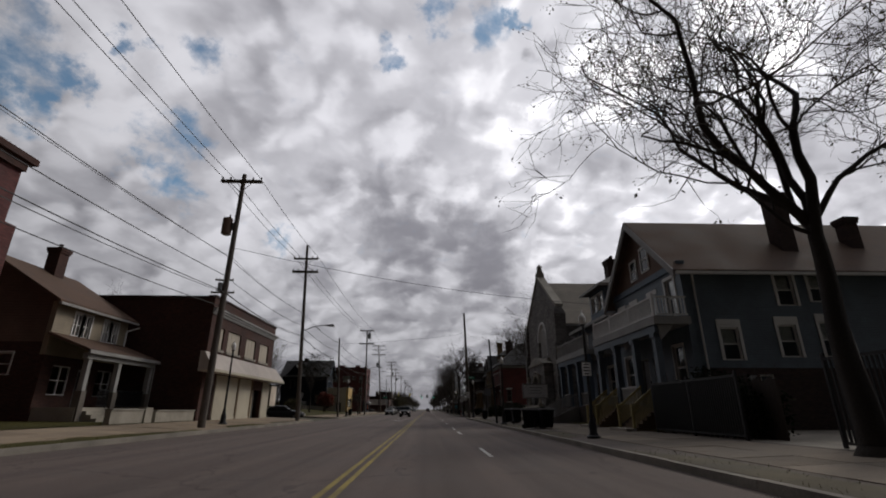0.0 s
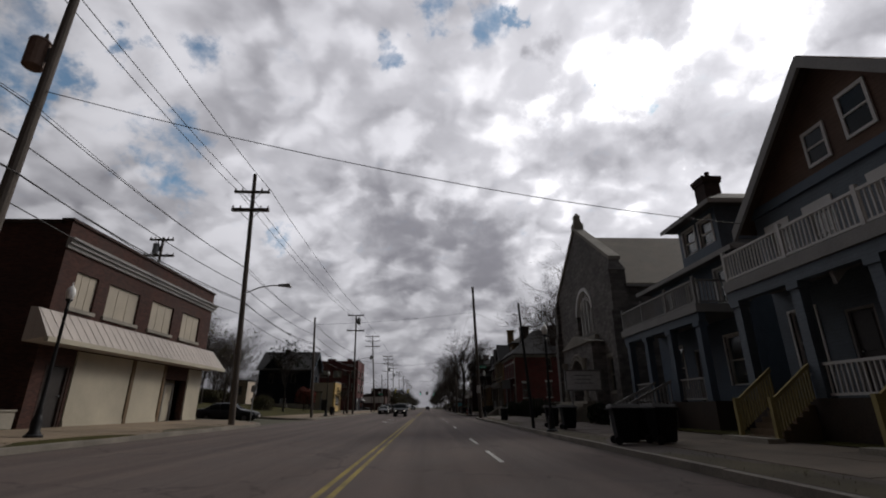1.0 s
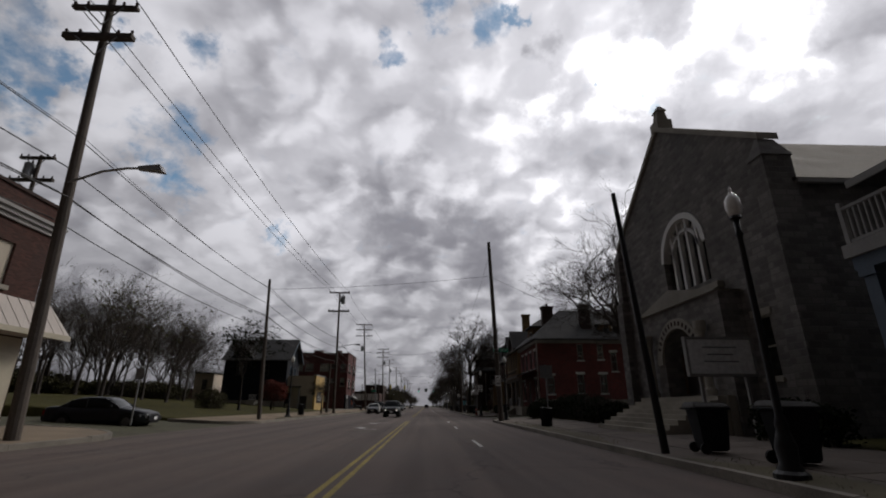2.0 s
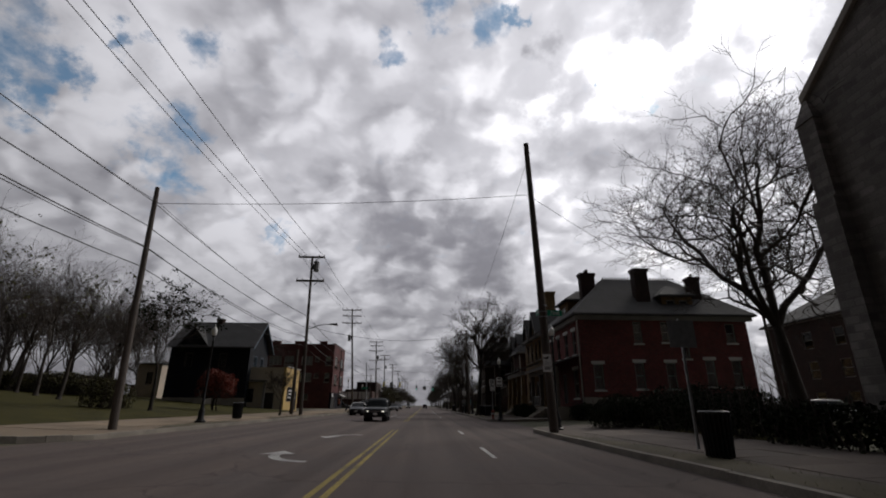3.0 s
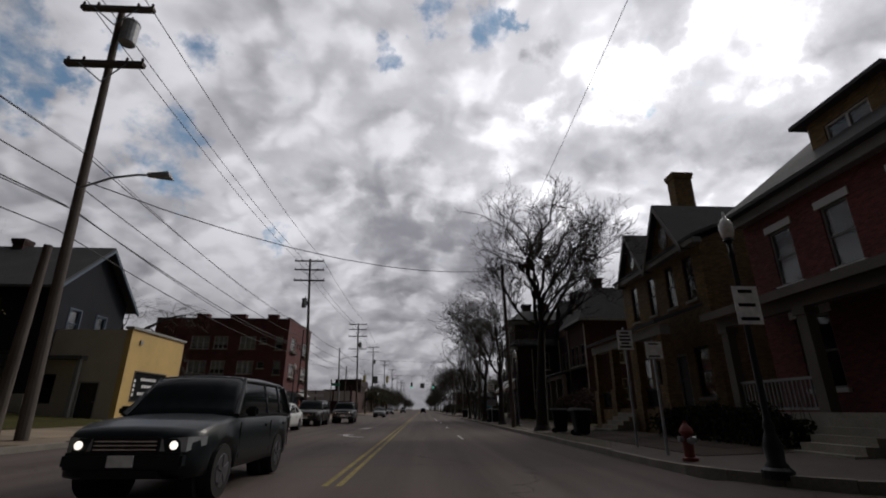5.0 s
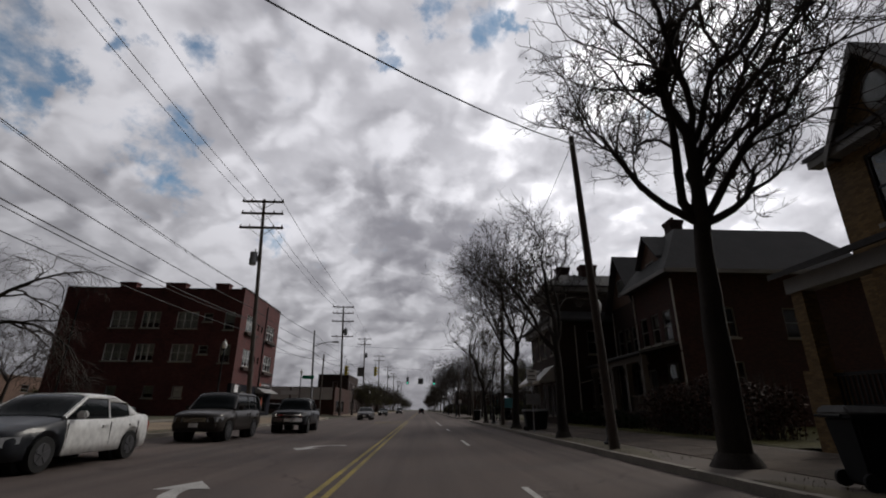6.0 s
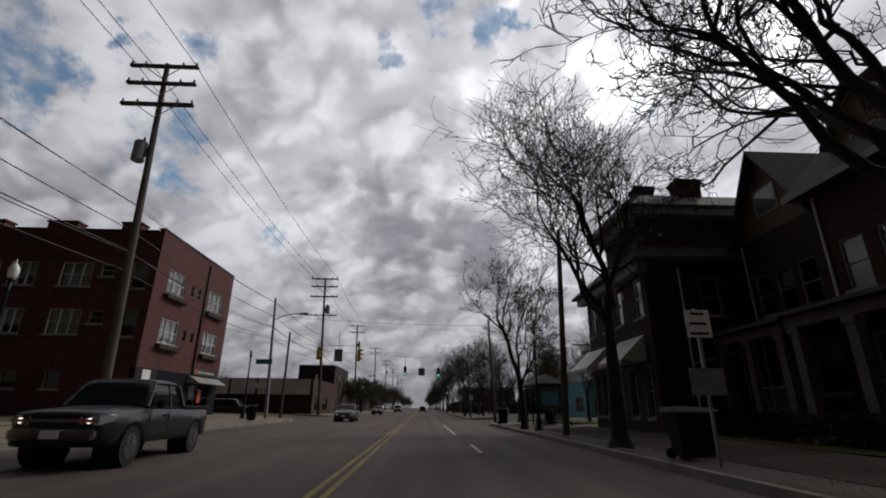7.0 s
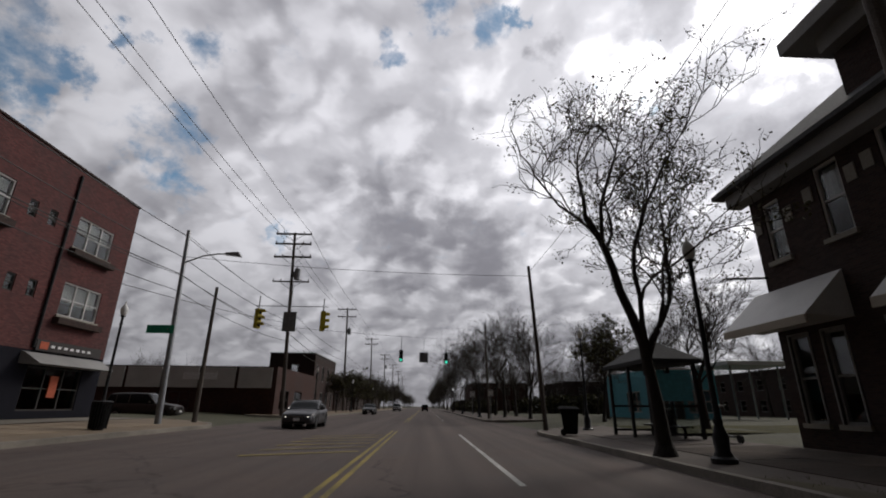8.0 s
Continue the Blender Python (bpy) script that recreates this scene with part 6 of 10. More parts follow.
def red_brick_house():
    t = thing("red_brick_house", (12.7, 87, 0.4), "large red brick house with slate hipped roof and white porch", "house")
    x0, x1, y0, y1, z0, ze, zp = 12.7, 27.0, 82.4, 92.8, 0.2, 8.1, 12.7
    F, S = west(x0), south(y0)
    sw = [(17.25, 17.95, 6.2, 8.0), (19.6, 20.3, 6.3, 8.0), (21.1, 21.8, 5.0, 7.1), (25.1, 25.9, 6.3, 7.9), (13.6, 14.4, 2.5, 4.5), (17.0, 17.8, 2.6, 4.65), (19.6, 20.4, 2.6, 4.65), (22.9, 23.7, 2.8, 4.9), (25.1, 25.9, 2.8, 4.9)]
    part("wall", wall(S, x0 + 0.36, x1, 1.95, ze, sw, 0.35), BRICK_RED, t)
    fw = [(83.5, 84.5, 5.4, 7.4), (85.8, 86.8, 5.4, 7.4), (88.3, 89.3, 5.4, 7.4), (90.6, 91.6, 5.4, 7.4), (83.6, 85.0, 1.9, 4.2), (87.0, 88.1, 1.5, 4.0), (90.0, 91.4, 1.9, 4.2)]
    part("wall", wall(F, y0, y1, 1.0, ze, fw, 0.35), BRICK_RED, t)
    part("wall", boxes((x0 + 0.36, x1, y1 - 0.35, y1, 1.0, ze), (x1 - 0.35, x1, y0 + 0.36, y1 - 0.36, 1.0, ze)), BRICK_RED, t)
    part("foundation", boxes((x0 - 0.06, x1 + 0.06, y0 - 0.06, y1 + 0.06, 0.1, 0.997), (x0 - 0.06, x1 + 0.06, y0 - 0.06, y0 + 0.3, 1.0, 1.947)), STONE_TRIM, t, "pale stone foundation")
    part("roof", hip_roof(x0, x1, y0, y1, ze + 0.35, zp, 0.65, 0.22), ROOF_GREY, t, "dark slate hipped roof with flat top")
    part("cornice", boxes((x0 - 0.35, x1 + 0.35, y0 - 0.35, y0 - 0.003, ze, ze + 0.34), (x0 - 0.35, x0 - 0.003, y0, y1, ze, ze + 0.34)), TRIM_GREY, t)
    cr = bmesh.new()
    for k in range(26):
        x = 16.6 + k * 0.27
        hull(cr, [(x, 86.2, zp), (x + 0.16, 86.2, zp), (x + 0.16, 86.3, zp), (x, 86.3, zp)], [(x + 0.06, 86.23, zp + 0.2), (x + 0.1, 86.23, zp + 0.2), (x + 0.1, 86.27, zp + 0.2), (x + 0.06, 86.27, zp + 0.2)])
    tagged(part("ridge_cresting", cr, BRICK_DARK, t), kind="stuff")
    for i, h in enumerate(sw):
        window(S, h, t, TRIM_GREY, TRIM, TRIM if i > 1 and i != 3 else None)
    for i, h in enumerate(fw):
        if i == 5:
            door(F, h, t)
        else:
            window(F, h, t, TRIM_GREY, TRIM, TRIM)
    # dormers
    DS = south(82.9)
    part("dormer", wall(DS, 20.3, 23.0, 8.6, 10.3, [(20.7, 21.5, 9.0, 10.0), (21.8, 22.6, 9.0, 10.0)], 0.2), BRICK_BUFF, t, "buff dormer with two windows")
    part("dormer_side", boxes((20.3, 20.5, 83.11, 86.0, 8.6, 10.3)), BRICK_BUFF, t)
    part("dormer_side", boxes((22.8, 23.0, 83.11, 86.0, 8.6, 10.3)), BRICK_BUFF, t)
    part("dormer_roof", hip_roof(20.3, 23.0, 82.9, 86.5, 10.3, 11.6, 0.3), ROOF_GREY, t)
    for a in (20.7, 21.8):
        window(DS, (a, a + 0.8, 9.0, 10.0), t, TRIM_GREY)
    DW = west(13.2)
    part("dormer", wall(DW, 86.6, 89.4, 8.6, 10.6, [(87.2, 88.8, 9.0, 10.2)], 0.2), BRICK_BUFF, t)
    part("dormer_side", boxes((13.41, 16.5, 86.6, 86.8, 8.6, 10.6)), BRICK_BUFF, t)
    part("dormer_side", boxes((13.41, 16.5, 89.2, 89.4, 8.6, 10.6)), BRICK_BUFF, t)
    part("dormer_roof", hip_roof(13.2, 16.8, 86.6, 89.4, 10.6, 11.9, 0.35), ROOF_GREY, t)
    window(DW, (87.2, 88.8, 9.0, 10.2), t, TRIM, bars=2)
    ceiling(t, x0, x1, y0, y1, ze)
    chimney(15.0, 86.0, 8.6, 13.1, 1.3, 0.8, t, BRICK_DARK, 3)
    chimney(18.9, 83.6, 8.6, 12.9, 1.2, 0.8, t, BRICK_DARK)
    chimney(23.9, 84.0, 8.6, 12.3, 0.9, 0.8, t, BRICK_DARK, 1)
    part("downpipe", tube(bmesh.new(), (x0 - 0.1, y0 + 0.2, 0.6), (x0 - 0.1, y0 + 0.2, ze), 0.06), TRIM, t)
    # white porch
    bx = 10.6
    porch_front(t, bx, x0, 83.0, 92.4, 1.2, 4.0, [83.3, 85.6, 88.6, 92.1], TAUPE, CONCRETE_OLD, TRIM_GREY, (87.0,))
    r = bmesh.new()
    lo = [(x0 - 0.01, 82.7, 5.2), (x0 - 0.01, 92.7, 5.2), (bx - 0.35, 92.7, 4.4), (bx - 0.35, 82.7, 4.4)]
    hull(r, lo, [(p[0], p[1], p[2] + 0.14) for p in lo])
    part("porch_roof", r, ROOF_GREY, t)
    part("porch_fascia", boxes((bx - 0.42, bx - 0.355, 82.7, 92.7, 4.3, 4.56)), TAUPE, t)
    for k in range(5):
        part("step", boxes((bx - 0.3 * (k + 1), bx - 0.3 * k - 0.004, 86.4, 88.2, 0.15, 1.05 - 0.18 * k)), CONCRETE_OLD, t)
    return t


def buff_house():
    t = thing("buff_brick_house", (13, 100, 0.4), "buff brick double house with twin gables and a deep porch", "house")
    x0, x1, y0, y1, z0, ze = 13.0, 28.0, 96.3, 105.2, 0.2, 9.0
    F, S = west(x0), south(y0)
    fw = [(97.1, 97.95, 6.3, 8.45), (98.9, 99.75, 6.3, 8.45), (101.0, 101.8, 6.3, 8.45), (103.2, 104.0, 6.3, 8.45), (97.0, 98.2, 1.8, 4.1), (98.9, 99.9, 1.4, 3.9), (101.0, 102.0, 1.4, 3.9), (102.8, 104.0, 1.8, 4.1)]
    part("wall", wall(F, y0, y1, z0, ze, fw, 0.35), BRICK_BUFF, t, "buff brick front")
    sw = [(16.0, 17.1, 6.3, 8.4), (20.0, 21.1, 6.3, 8.4), (16.0, 17.1, 2.2, 4.3)]
    part("wall", wall(S, x0 + 0.36, x1, z0, ze, sw, 0.35), BRICK_BUFF, t)
    part("wall", boxes((x0 + 0.36, x1, y1 - 0.35, y1, z0, ze), (x1 - 0.35, x1, y0 + 0.36, y1 - 0.36, z0, ze)), BRICK_BUFF, t)
    part("roof", gable_roof_y(x0 + 1.0, x1 - 1.0, y0 - 0.3, y1 + 0.3, ze + 0.6, 12.2, 1.5), ROOF_GREY, t, "dark slate roof")
    for yc, hw in ((99.0, 1.75), (102.9, 1.5)):
        zp = 11.8 if yc < 100 else 11.5
        g = part("gable", gable_wall(west(x0 - 0.15), yc - hw, yc + hw, ze + 0.1, zp, 0.25), BRICK_BUFF, t)
        part("gable_roof", gable_roof_x(yc - hw, yc + hw, x0 - 0.5, x0 + 4.5, ze + 0.15, zp + 0.05, 0.3, 0.14), ROOF_GREY, t)
        rk = bmesh.new()
        k = (zp - ze - 0.1) / hw
        for s in (-1, 1):
            e, z = yc + s * (hw + 0.3), ze + 0.15 - k * 0.3
            hull(rk, [(x0 - 0.56, yc, zp - 0.2), (x0 - 0.51, yc, zp - 0.2), (x0 - 0.51, e, z - 0.2), (x0 - 0.56, e, z - 0.2)], [(x0 - 0.56, yc, zp + 0.12), (x0 - 0.51, yc, zp + 0.12), (x0 - 0.51, e, z + 0.12), (x0 - 0.56, e, z + 0.12)])
        part("rake_board", rk, TRIM_GREY, t)
        ov = bmesh.new()
        ring = [(yc + 0.42 * math.cos(math.tau * k / 16), 10.0 + 0.62 * math.sin(math.tau * k / 16)) for k in range(16)]
        W = west(x0 - 0.15)
        hull(ov, [W(y, 0.003, z) for y, z in ring], [W(y, 0.06, z) for y, z in ring])
        o = part("oval_window", ov, TRIM_GREY, g)
        ring2 = [(yc + 0.33 * math.cos(math.tau * k / 16), 10.0 + 0.52 * math.sin(math.tau * k / 16)) for k in range(16)]
        part("pane", hull(bmesh.new(), [W(y, 0.061, z) for y, z in ring2], [W(y, 0.068, z) for y, z in ring2]), PANE, o)
    part("cornice", boxes((x0 - 0.45, x0 - 0.003, y0 - 0.3, y1 + 0.2, ze - 0.25, ze)), TRIM_GREY, t)
    for i, h in enumerate(fw):
        if i in (5, 6):
            door(F, h, t)
        else:
            window(F, h, t, DOOR_DARK, STONE_TRIM)
    for h in sw:
        window(S, h, t, DOOR_DARK, STONE_TRIM)
    ceiling(t, x0, x1, y0, y1, ze)
    for F2 in (south(y0), north(y1)):
        part("end_gable", gable_wall(F2, x0 + 0.2, x1 - 0.2, ze + 0.003, 12.1), BRICK_BUFF, t)
    ch = chimney(15.5, 100.9, 9.5, 14.9, 1.1, 0.75, t, BRICK_BUFF)
    bx = 10.6
    part("porch_floor", boxes((bx, x0 - 0.003, 96.4, 105.0, 0.2, 1.3)), BRICK_BUFF, t)
    r = bmesh.new()
    lo = [(x0 - 0.46, 96.1, 5.7), (x0 - 0.46, 105.3, 5.7), (bx - 0.4, 105.3, 4.9), (bx - 0.4, 96.1, 4.9)]
    hull(r, lo, [(p[0], p[1], p[2] + 0.16) for p in lo])
    part("porch_roof", r, ROOF_GREY, t)
    part("porch_beam", boxes((bx - 0.1, bx + 0.35, 96.3, 105.1, 4.45, 4.88)), TRIM_GREY, t)
    for y in (96.6, 99.2, 102.3, 104.8):
        p = part("porch_column", boxes((bx - 0.05, bx + 0.35, y - 0.2, y + 0.2, 2.3, 4.45)), BRICK_BUFF, t)
        part("column_pier", boxes((bx - 0.15, bx + 0.45, y - 0.32, y + 0.32, 0.2, 2.3)), BRICK_BUFF, p)
    railing(west(bx + 0.15), 96.95, 98.85, 0, 1.3, 2.2, t, IRON, 0.13)
    railing(west(bx + 0.15), 102.65, 104.45, 0, 1.3, 2.2, t, IRON, 0.13)
    for k in range(5):
        part("step", boxes((bx - 0.3 * (k + 1), bx - 0.3 * k - 0.004, 99.6, 101.6, 0.15, 1.12 - 0.19 * k)), CONCRETE_OLD, t)
    return t


def row_house(y0, y1, x0, ze, zp, brick, gable, label, chim=None):
    """A plain dark row house with porch; gable: its ridge runs away from the street."""
    t = thing("row_house", (x0, (y0 + y1) / 2, 0.4), label, "house")
    x1, z0 = x0 + 13, 0.2
    F, S = west(x0), south(y0)
    w = (y1 - y0)
    fw = [(y0 + w * f - 0.5, y0 + w * f + 0.5, z, z + 1.9) for f in (0.22, 0.5, 0.78) for z in (5.3,)] + [(y0 + w * 0.25 - 0.7, y0 + w * 0.25 + 0.7, 1.9, 4.0), (y0 + w * 0.72 - 0.5, y0 + w * 0.72 + 0.5, 1.4, 3.8)]
    part("wall", wall(F, y0, y1, z0, ze, fw, 0.35), brick, t)
    sw = [(x0 + 2.6, x0 + 3.6, 5.4, 7.2), (x0 + 6.6, x0 + 7.6, 5.4, 7.2), (x0 + 2.6, x0 + 3.6, 2.2, 4.0)]
    part("wall", wall(S, x0 + 0.36, x1, z0, ze, sw, 0.35), brick, t)
    part("wall", boxes((x0 + 0.36, x1, y1 - 0.35, y1, z0, ze), (x1 - 0.35, x1, y0 + 0.36, y1 - 0.36, z0, ze)), brick, t)
    if gable:
        g = part("gable", gable_wall(F, y0, y1, ze + 0.003, zp), SHAKE_BROWN, t)
        m = (y0 + y1) / 2
        part("roof", gable_roof_x(y0, y1, x0 - 0.5, x1 + 0.3, ze + 0.05, zp + 0.05, 0.45), ROOF_GREY, t)
        h = (m - 0.7, m + 0.7, ze + 0.8, ze + 2.1)
        part("attic_window", fbox(bmesh.new(), F, *h[:2], 0.003, 0.05, *h[2:]), TRIM_GREY, g)
        part("attic_pane", fbox(bmesh.new(), F, h[0] + 0.1, h[1] - 0.1, 0.051, 0.058, h[2] + 0.1, h[3] - 0.1), PANE, g)
    else:
        part("roof", hip_roof(x0, x1, y0, y1, ze, zp, 0.6, 0.25), ROOF_GREY, t)
        part("fascia", boxes((x0 - 0.67, x0 - 0.61, y0 - 0.6, y1 + 0.6, ze - 0.12, ze + 0.12), (x0 - 0.6, x1, y0 - 0.67, y0 - 0.61, ze - 0.12, ze + 0.12)), TRIM_GREY, t)
    for i, h in enumerate(fw):
        if i == 4:
            door(F, h, t)
        else:
            window(F, h, t, TRIM_GREY, STONE_TRIM, curtain=0.4 if i % 2 else 0)
    for h in sw:
        window(S, h, t, TRIM_GREY, STONE_TRIM)
    ceiling(t, x0, x1, y0, y1, ze)
    if chim:
        chimney(chim[0], chim[1], ze, chim[2], 0.9, 0.9, t, BRICK_DARK, 1)
    bx = x0 - 2.3
    porch_front(t, bx, x0, y0 + 0.2, y1 - 0.2, 1.2, 4.0, [y0 + 0.5, (y0 + y1) / 2, y1 - 0.5], TAUPE, BRICK_DARK, TAUPE, (y0 + w * 0.72,))
    part("downpipe", tube(bmesh.new(), (x0 - 0.08, y1 - 0.25, 0.6), (x0 - 0.08, y1 - 0.25, ze - 0.2), 0.05), TRIM, t)
    r = bmesh.new()
    lo = [(x0 - 0.01, y0 - 0.1, 5.0), (x0 - 0.01, y1 + 0.1, 5.0), (bx - 0.35, y1 + 0.1, 4.4), (bx - 0.35, y0 - 0.1, 4.4)]
    hull(r, lo, [(p[0], p[1], p[2] + 0.14) for p in lo])
    part("porch_roof", r, ROOF_GREY, t)
    for k in range(5):
        part("step", boxes((bx - 0.3 * (k + 1), bx - 0.3 * k - 0.004, y0 + w * 0.72 - 0.7, y0 + w * 0.72 + 0.7, 0.15, 1.05 - 0.18 * k)), CONCRETE_OLD, t)
    return t


def awning_house():
    t = thing("awning_building", (10.6, 134, 0.3), "two-storey dark brick building with white awnings and quoins", "building")
    x0, x1, y0, y1, ze = 10.8, 26.0, 130.0, 138.3, 8.2
    F = west(x0)
    up = [(130.5, 131.4, 5.6, 7.6), (132.9, 133.8, 5.6, 7.8), (134.9, 135.7, 5.6, 7.7), (137.1, 137.8, 5.6, 7.5)]
    lo = [(130.6, 131.3, 0.9, 3.3), (134.0, 134.9, 0.7, 3.4), (132.3, 133.0, 0.9, 3.3), (136.0, 136.7, 0.9, 3.3), (137.2, 137.9, 0.9, 3.3)]
    part("wall", wall(F, y0, y1, 0.2, ze, up + lo, 0.35), BRICK_DARK, t)
    S = south(y0)
    sw = [(13.5, 14.5, 5.6, 7.5), (17.5, 18.5, 5.6, 7.5), (13.5, 14.5, 1.6, 3.4)]
    part("wall", wall(S, x0 + 0.36, x1, 0.2, ze, sw, 0.35), BRICK_DARK, t)
    part("wall", boxes((x0 + 0.36, x1, y1 - 0.35, y1, 0.2, ze), (x1 - 0.35, x1, y0 + 0.36, y1 - 0.36, 0.2, ze)), BRICK_DARK, t)
    part("roof", hip_roof(x0, x1, y0, y1, ze, 11.2, 0.75, 0.35), ROOF_GREY, t)
    part("cornice", boxes((x0 - 0.5, x0 - 0.003, y0 - 0.4, y1 + 0.4, ze - 0.45, ze - 0.02)), TRIM_GREY, t)
    ceiling(t, x0, x1, y0, y1, ze)
    # taller front half with a heavy bracketed cornice
    part("attic_wall", boxes((x0 - 0.12, x0 + 8.0, 130.1, 134.0, ze + 0.15, 10.7)), BRICK_DARK, t)
    part("attic_cornice", boxes((x0 - 0.95, x0 + 8.4, 129.6, 134.7, 10.703, 11.1), (x0 - 0.5, x0 - 0.121, 130.1, 134.0, 10.2, 10.7)), TRIM_GREY, t)
    part("attic_roof", hip_roof(x0 - 0.2, x0 + 8.0, 130.1, 134.2, 11.1, 12.6, 0.6, 0.3), ROOF_GREY, t)
    for i, h in enumerate(up):
        window(F, h, t, TRIM, STONE_TRIM, curtain=0.9 if i != 2 else 0.5)
        for s in (h[0] - 0.45, h[1] + 0.15):
            if s > 132:
                part("quoin", fbox(bmesh.new(), F, s, s + 0.3, 0.003, 0.04, h[3] - 0.9, h[3] - 0.45), STONE_TRIM, t)
    for i, h in enumerate(lo):
        if i == 1:
            door(F, h, t)
        else:
            window(F, h, t, TRIM_GREY, STONE_TRIM, casing=0.05)
    for h in sw:
        window(S, h, t, TRIM_GREY, STONE_TRIM)
    for a, b in ((135.6, 138.9), (130.8, 133.8)):
        aw = hull(bmesh.new(), [F(a, 0.01, 4.75), F(b, 0.01, 4.75), F(b, 0.01, 3.5), F(a, 0.01, 3.5)], [F(a, 0.05, 4.72), F(b, 0.05, 4.72), F(b, 1.3, 3.55), F(a, 1.3, 3.55)])
        w = part("awning", aw, TRIM, t, "white sloping metal awning")
        part("valance", fbox(bmesh.new(), F, a, b, 1.25, 1.32, 3.32, 3.545), TAN_BOARD, w)
    chimney(14.6, 131.5, 10.5, 13.5, 1.3, 0.85, t, BRICK_BROWN)
    chimney(12.8, 132.9, 10.8, 13.7, 1.0, 0.85, t, BRICK_DARK)
    part("downpipe", tube(bmesh.new(), (12.5, y0 - 0.09, 0.5), (12.5, y0 - 0.09, 7.9), 0.055), TRIM, t, "white downpipe on the side wall")
    rl = part("stair_rail", tube(bmesh.new(), (12.5, y0 - 0.14, 3.3), (14.9, y0 - 0.14, 3.9), 0.035), TRIM, t, "white handrail on the side wall")
    part("rail_post", tube(bmesh.new(), (14.9, y0 - 0.14, 0.5), (14.9, y0 - 0.14, 3.9), 0.035), TRIM, rl)
    part("hanging_bracket", tube(bmesh.new(), (x0, y1 - 0.1, 5.2), (x0 - 1.2, y1 + 0.1, 5.2), 0.04), IRON, t)
    return t


red_brick_house()
buff_house()
twin = row_house(119.1, 124.5, 15.1, 9.3, 13.0, BRICK_BROWN, False, "brown brick house with slate hipped roof, dormer and porch", (18.5, 123.6, 14.6))
part("dormer", gable_wall(west(15.35), 120.5, 123.1, 10.9, 12.5, 0.2), SHAKE_BROWN, twin, "shingled gable of the roof dormer")
part("dormer_wall", wall(west(15.35), 120.5, 123.1, 9.35, 10.897, [(121.3, 122.3, 9.6, 10.7)], 0.2), SHAKE_BROWN, twin)
window(west(15.35), (121.3, 122.3, 9.6, 10.7), twin, TRIM_GREY, casing=0.08)
part("dormer_roof", gable_roof_x(120.5, 123.1, 15.0, 19.0, 10.95, 12.55, 0.25), ROOF_GREY, twin)
part("downpipe", tube(tube(bmesh.new(), (15.0, 119.0, 4.6), (15.0, 119.0, 8.9), 0.055), (15.0, 119.0, 0.6), (15.0, 119.0, 4.5), 0.055), TRIM, twin, "white downpipe at the corner")
row_house(124.9, 129.5, 15.6, 9.0, 12.8, BRICK_DARK, True, "sooty brick house with a shingled gable and porch")
awning_house()


def far_block(x0, x1, y0, y1, zt, mat, label, side, band=None, storeys=2, hip=0.0):
    """A plain building down the avenue, with storeys of windows on its street side and south end."""
    t = thing("roadside_building", ((x0 + x1) / 2, (y0 + y1) / 2, 0.3), label, "building")
    F = east(x1) if side < 0 else west(x0)
    S = south(y0)
    fw, sw = [], []
    for s in range(storeys):
        z = 1.0 + s * (zt - 0.8) / storeys
        hgt = min(1.9, (zt - 0.8) / storeys - 1.2)
        n = max(1, int((y1 - y0) / 3.4))
        for k in range(n):
            a = y0 + (y1 - y0) * (k + 0.5) / n
            fw.append((a - 0.6, a + 0.6, z, z + hgt))
        for k in range(max(1, min(3, int((x1 - x0 - 1.5) / 3.2)))):
            b = (x1 - 2.5 - 3.2 * k) if side < 0 else (x0 + 2.5 + 3.2 * k)
            sw.append((b - 0.5, b + 0.5, z, z + hgt))
    a0, a1 = (x0, x1 - 0.31) if side < 0 else (x0 + 0.31, x1)
    part("wall", wall(F, y0, y1, 0.2, zt, fw), mat, t)
    part("wall", wall(S, a0, a1, 0.2, zt, sw), mat, t)
    part("wall", boxes((a0, a1, y1 - 0.3, y1, 0.2, zt)), mat, t)
    part("roof", boxes((x0 + 0.31, x1 - 0.31, y0 + 0.31, y1 - 0.31, zt - 0.6, zt - 0.4)), ROOF_TAR, t)
    part("coping", boxes((x0 - 0.1, x1 + 0.1, y0 - 0.1, y0 + 0.35, zt + 0.003, zt + 0.12), ((x1 - 0.35, x1 + 0.1, y0 + 0.351, y1, zt + 0.003, zt + 0.12) if side < 0 else (x0 - 0.1, x0 + 0.35, y0 + 0.351, y1, zt + 0.003, zt + 0.12))), TRIM_GREY, t)
    if hip:
        part("hipped_roof", hip_roof(x0, x1, y0, y1, zt + 0.13, zt + hip, 0.4), ROOF_GREY, t)
    for h in fw:
        window(F, h, t, TRIM_GREY)
    for h in sw:
        window(S, h, t, TRIM_GREY)
    if band:
        part("sign_band", fbox(bmesh.new(), F, y0 + 0.5, y1 - 0.5, 0.003, 0.12, zt - 1.5, zt - 0.3), band, t)
    return t


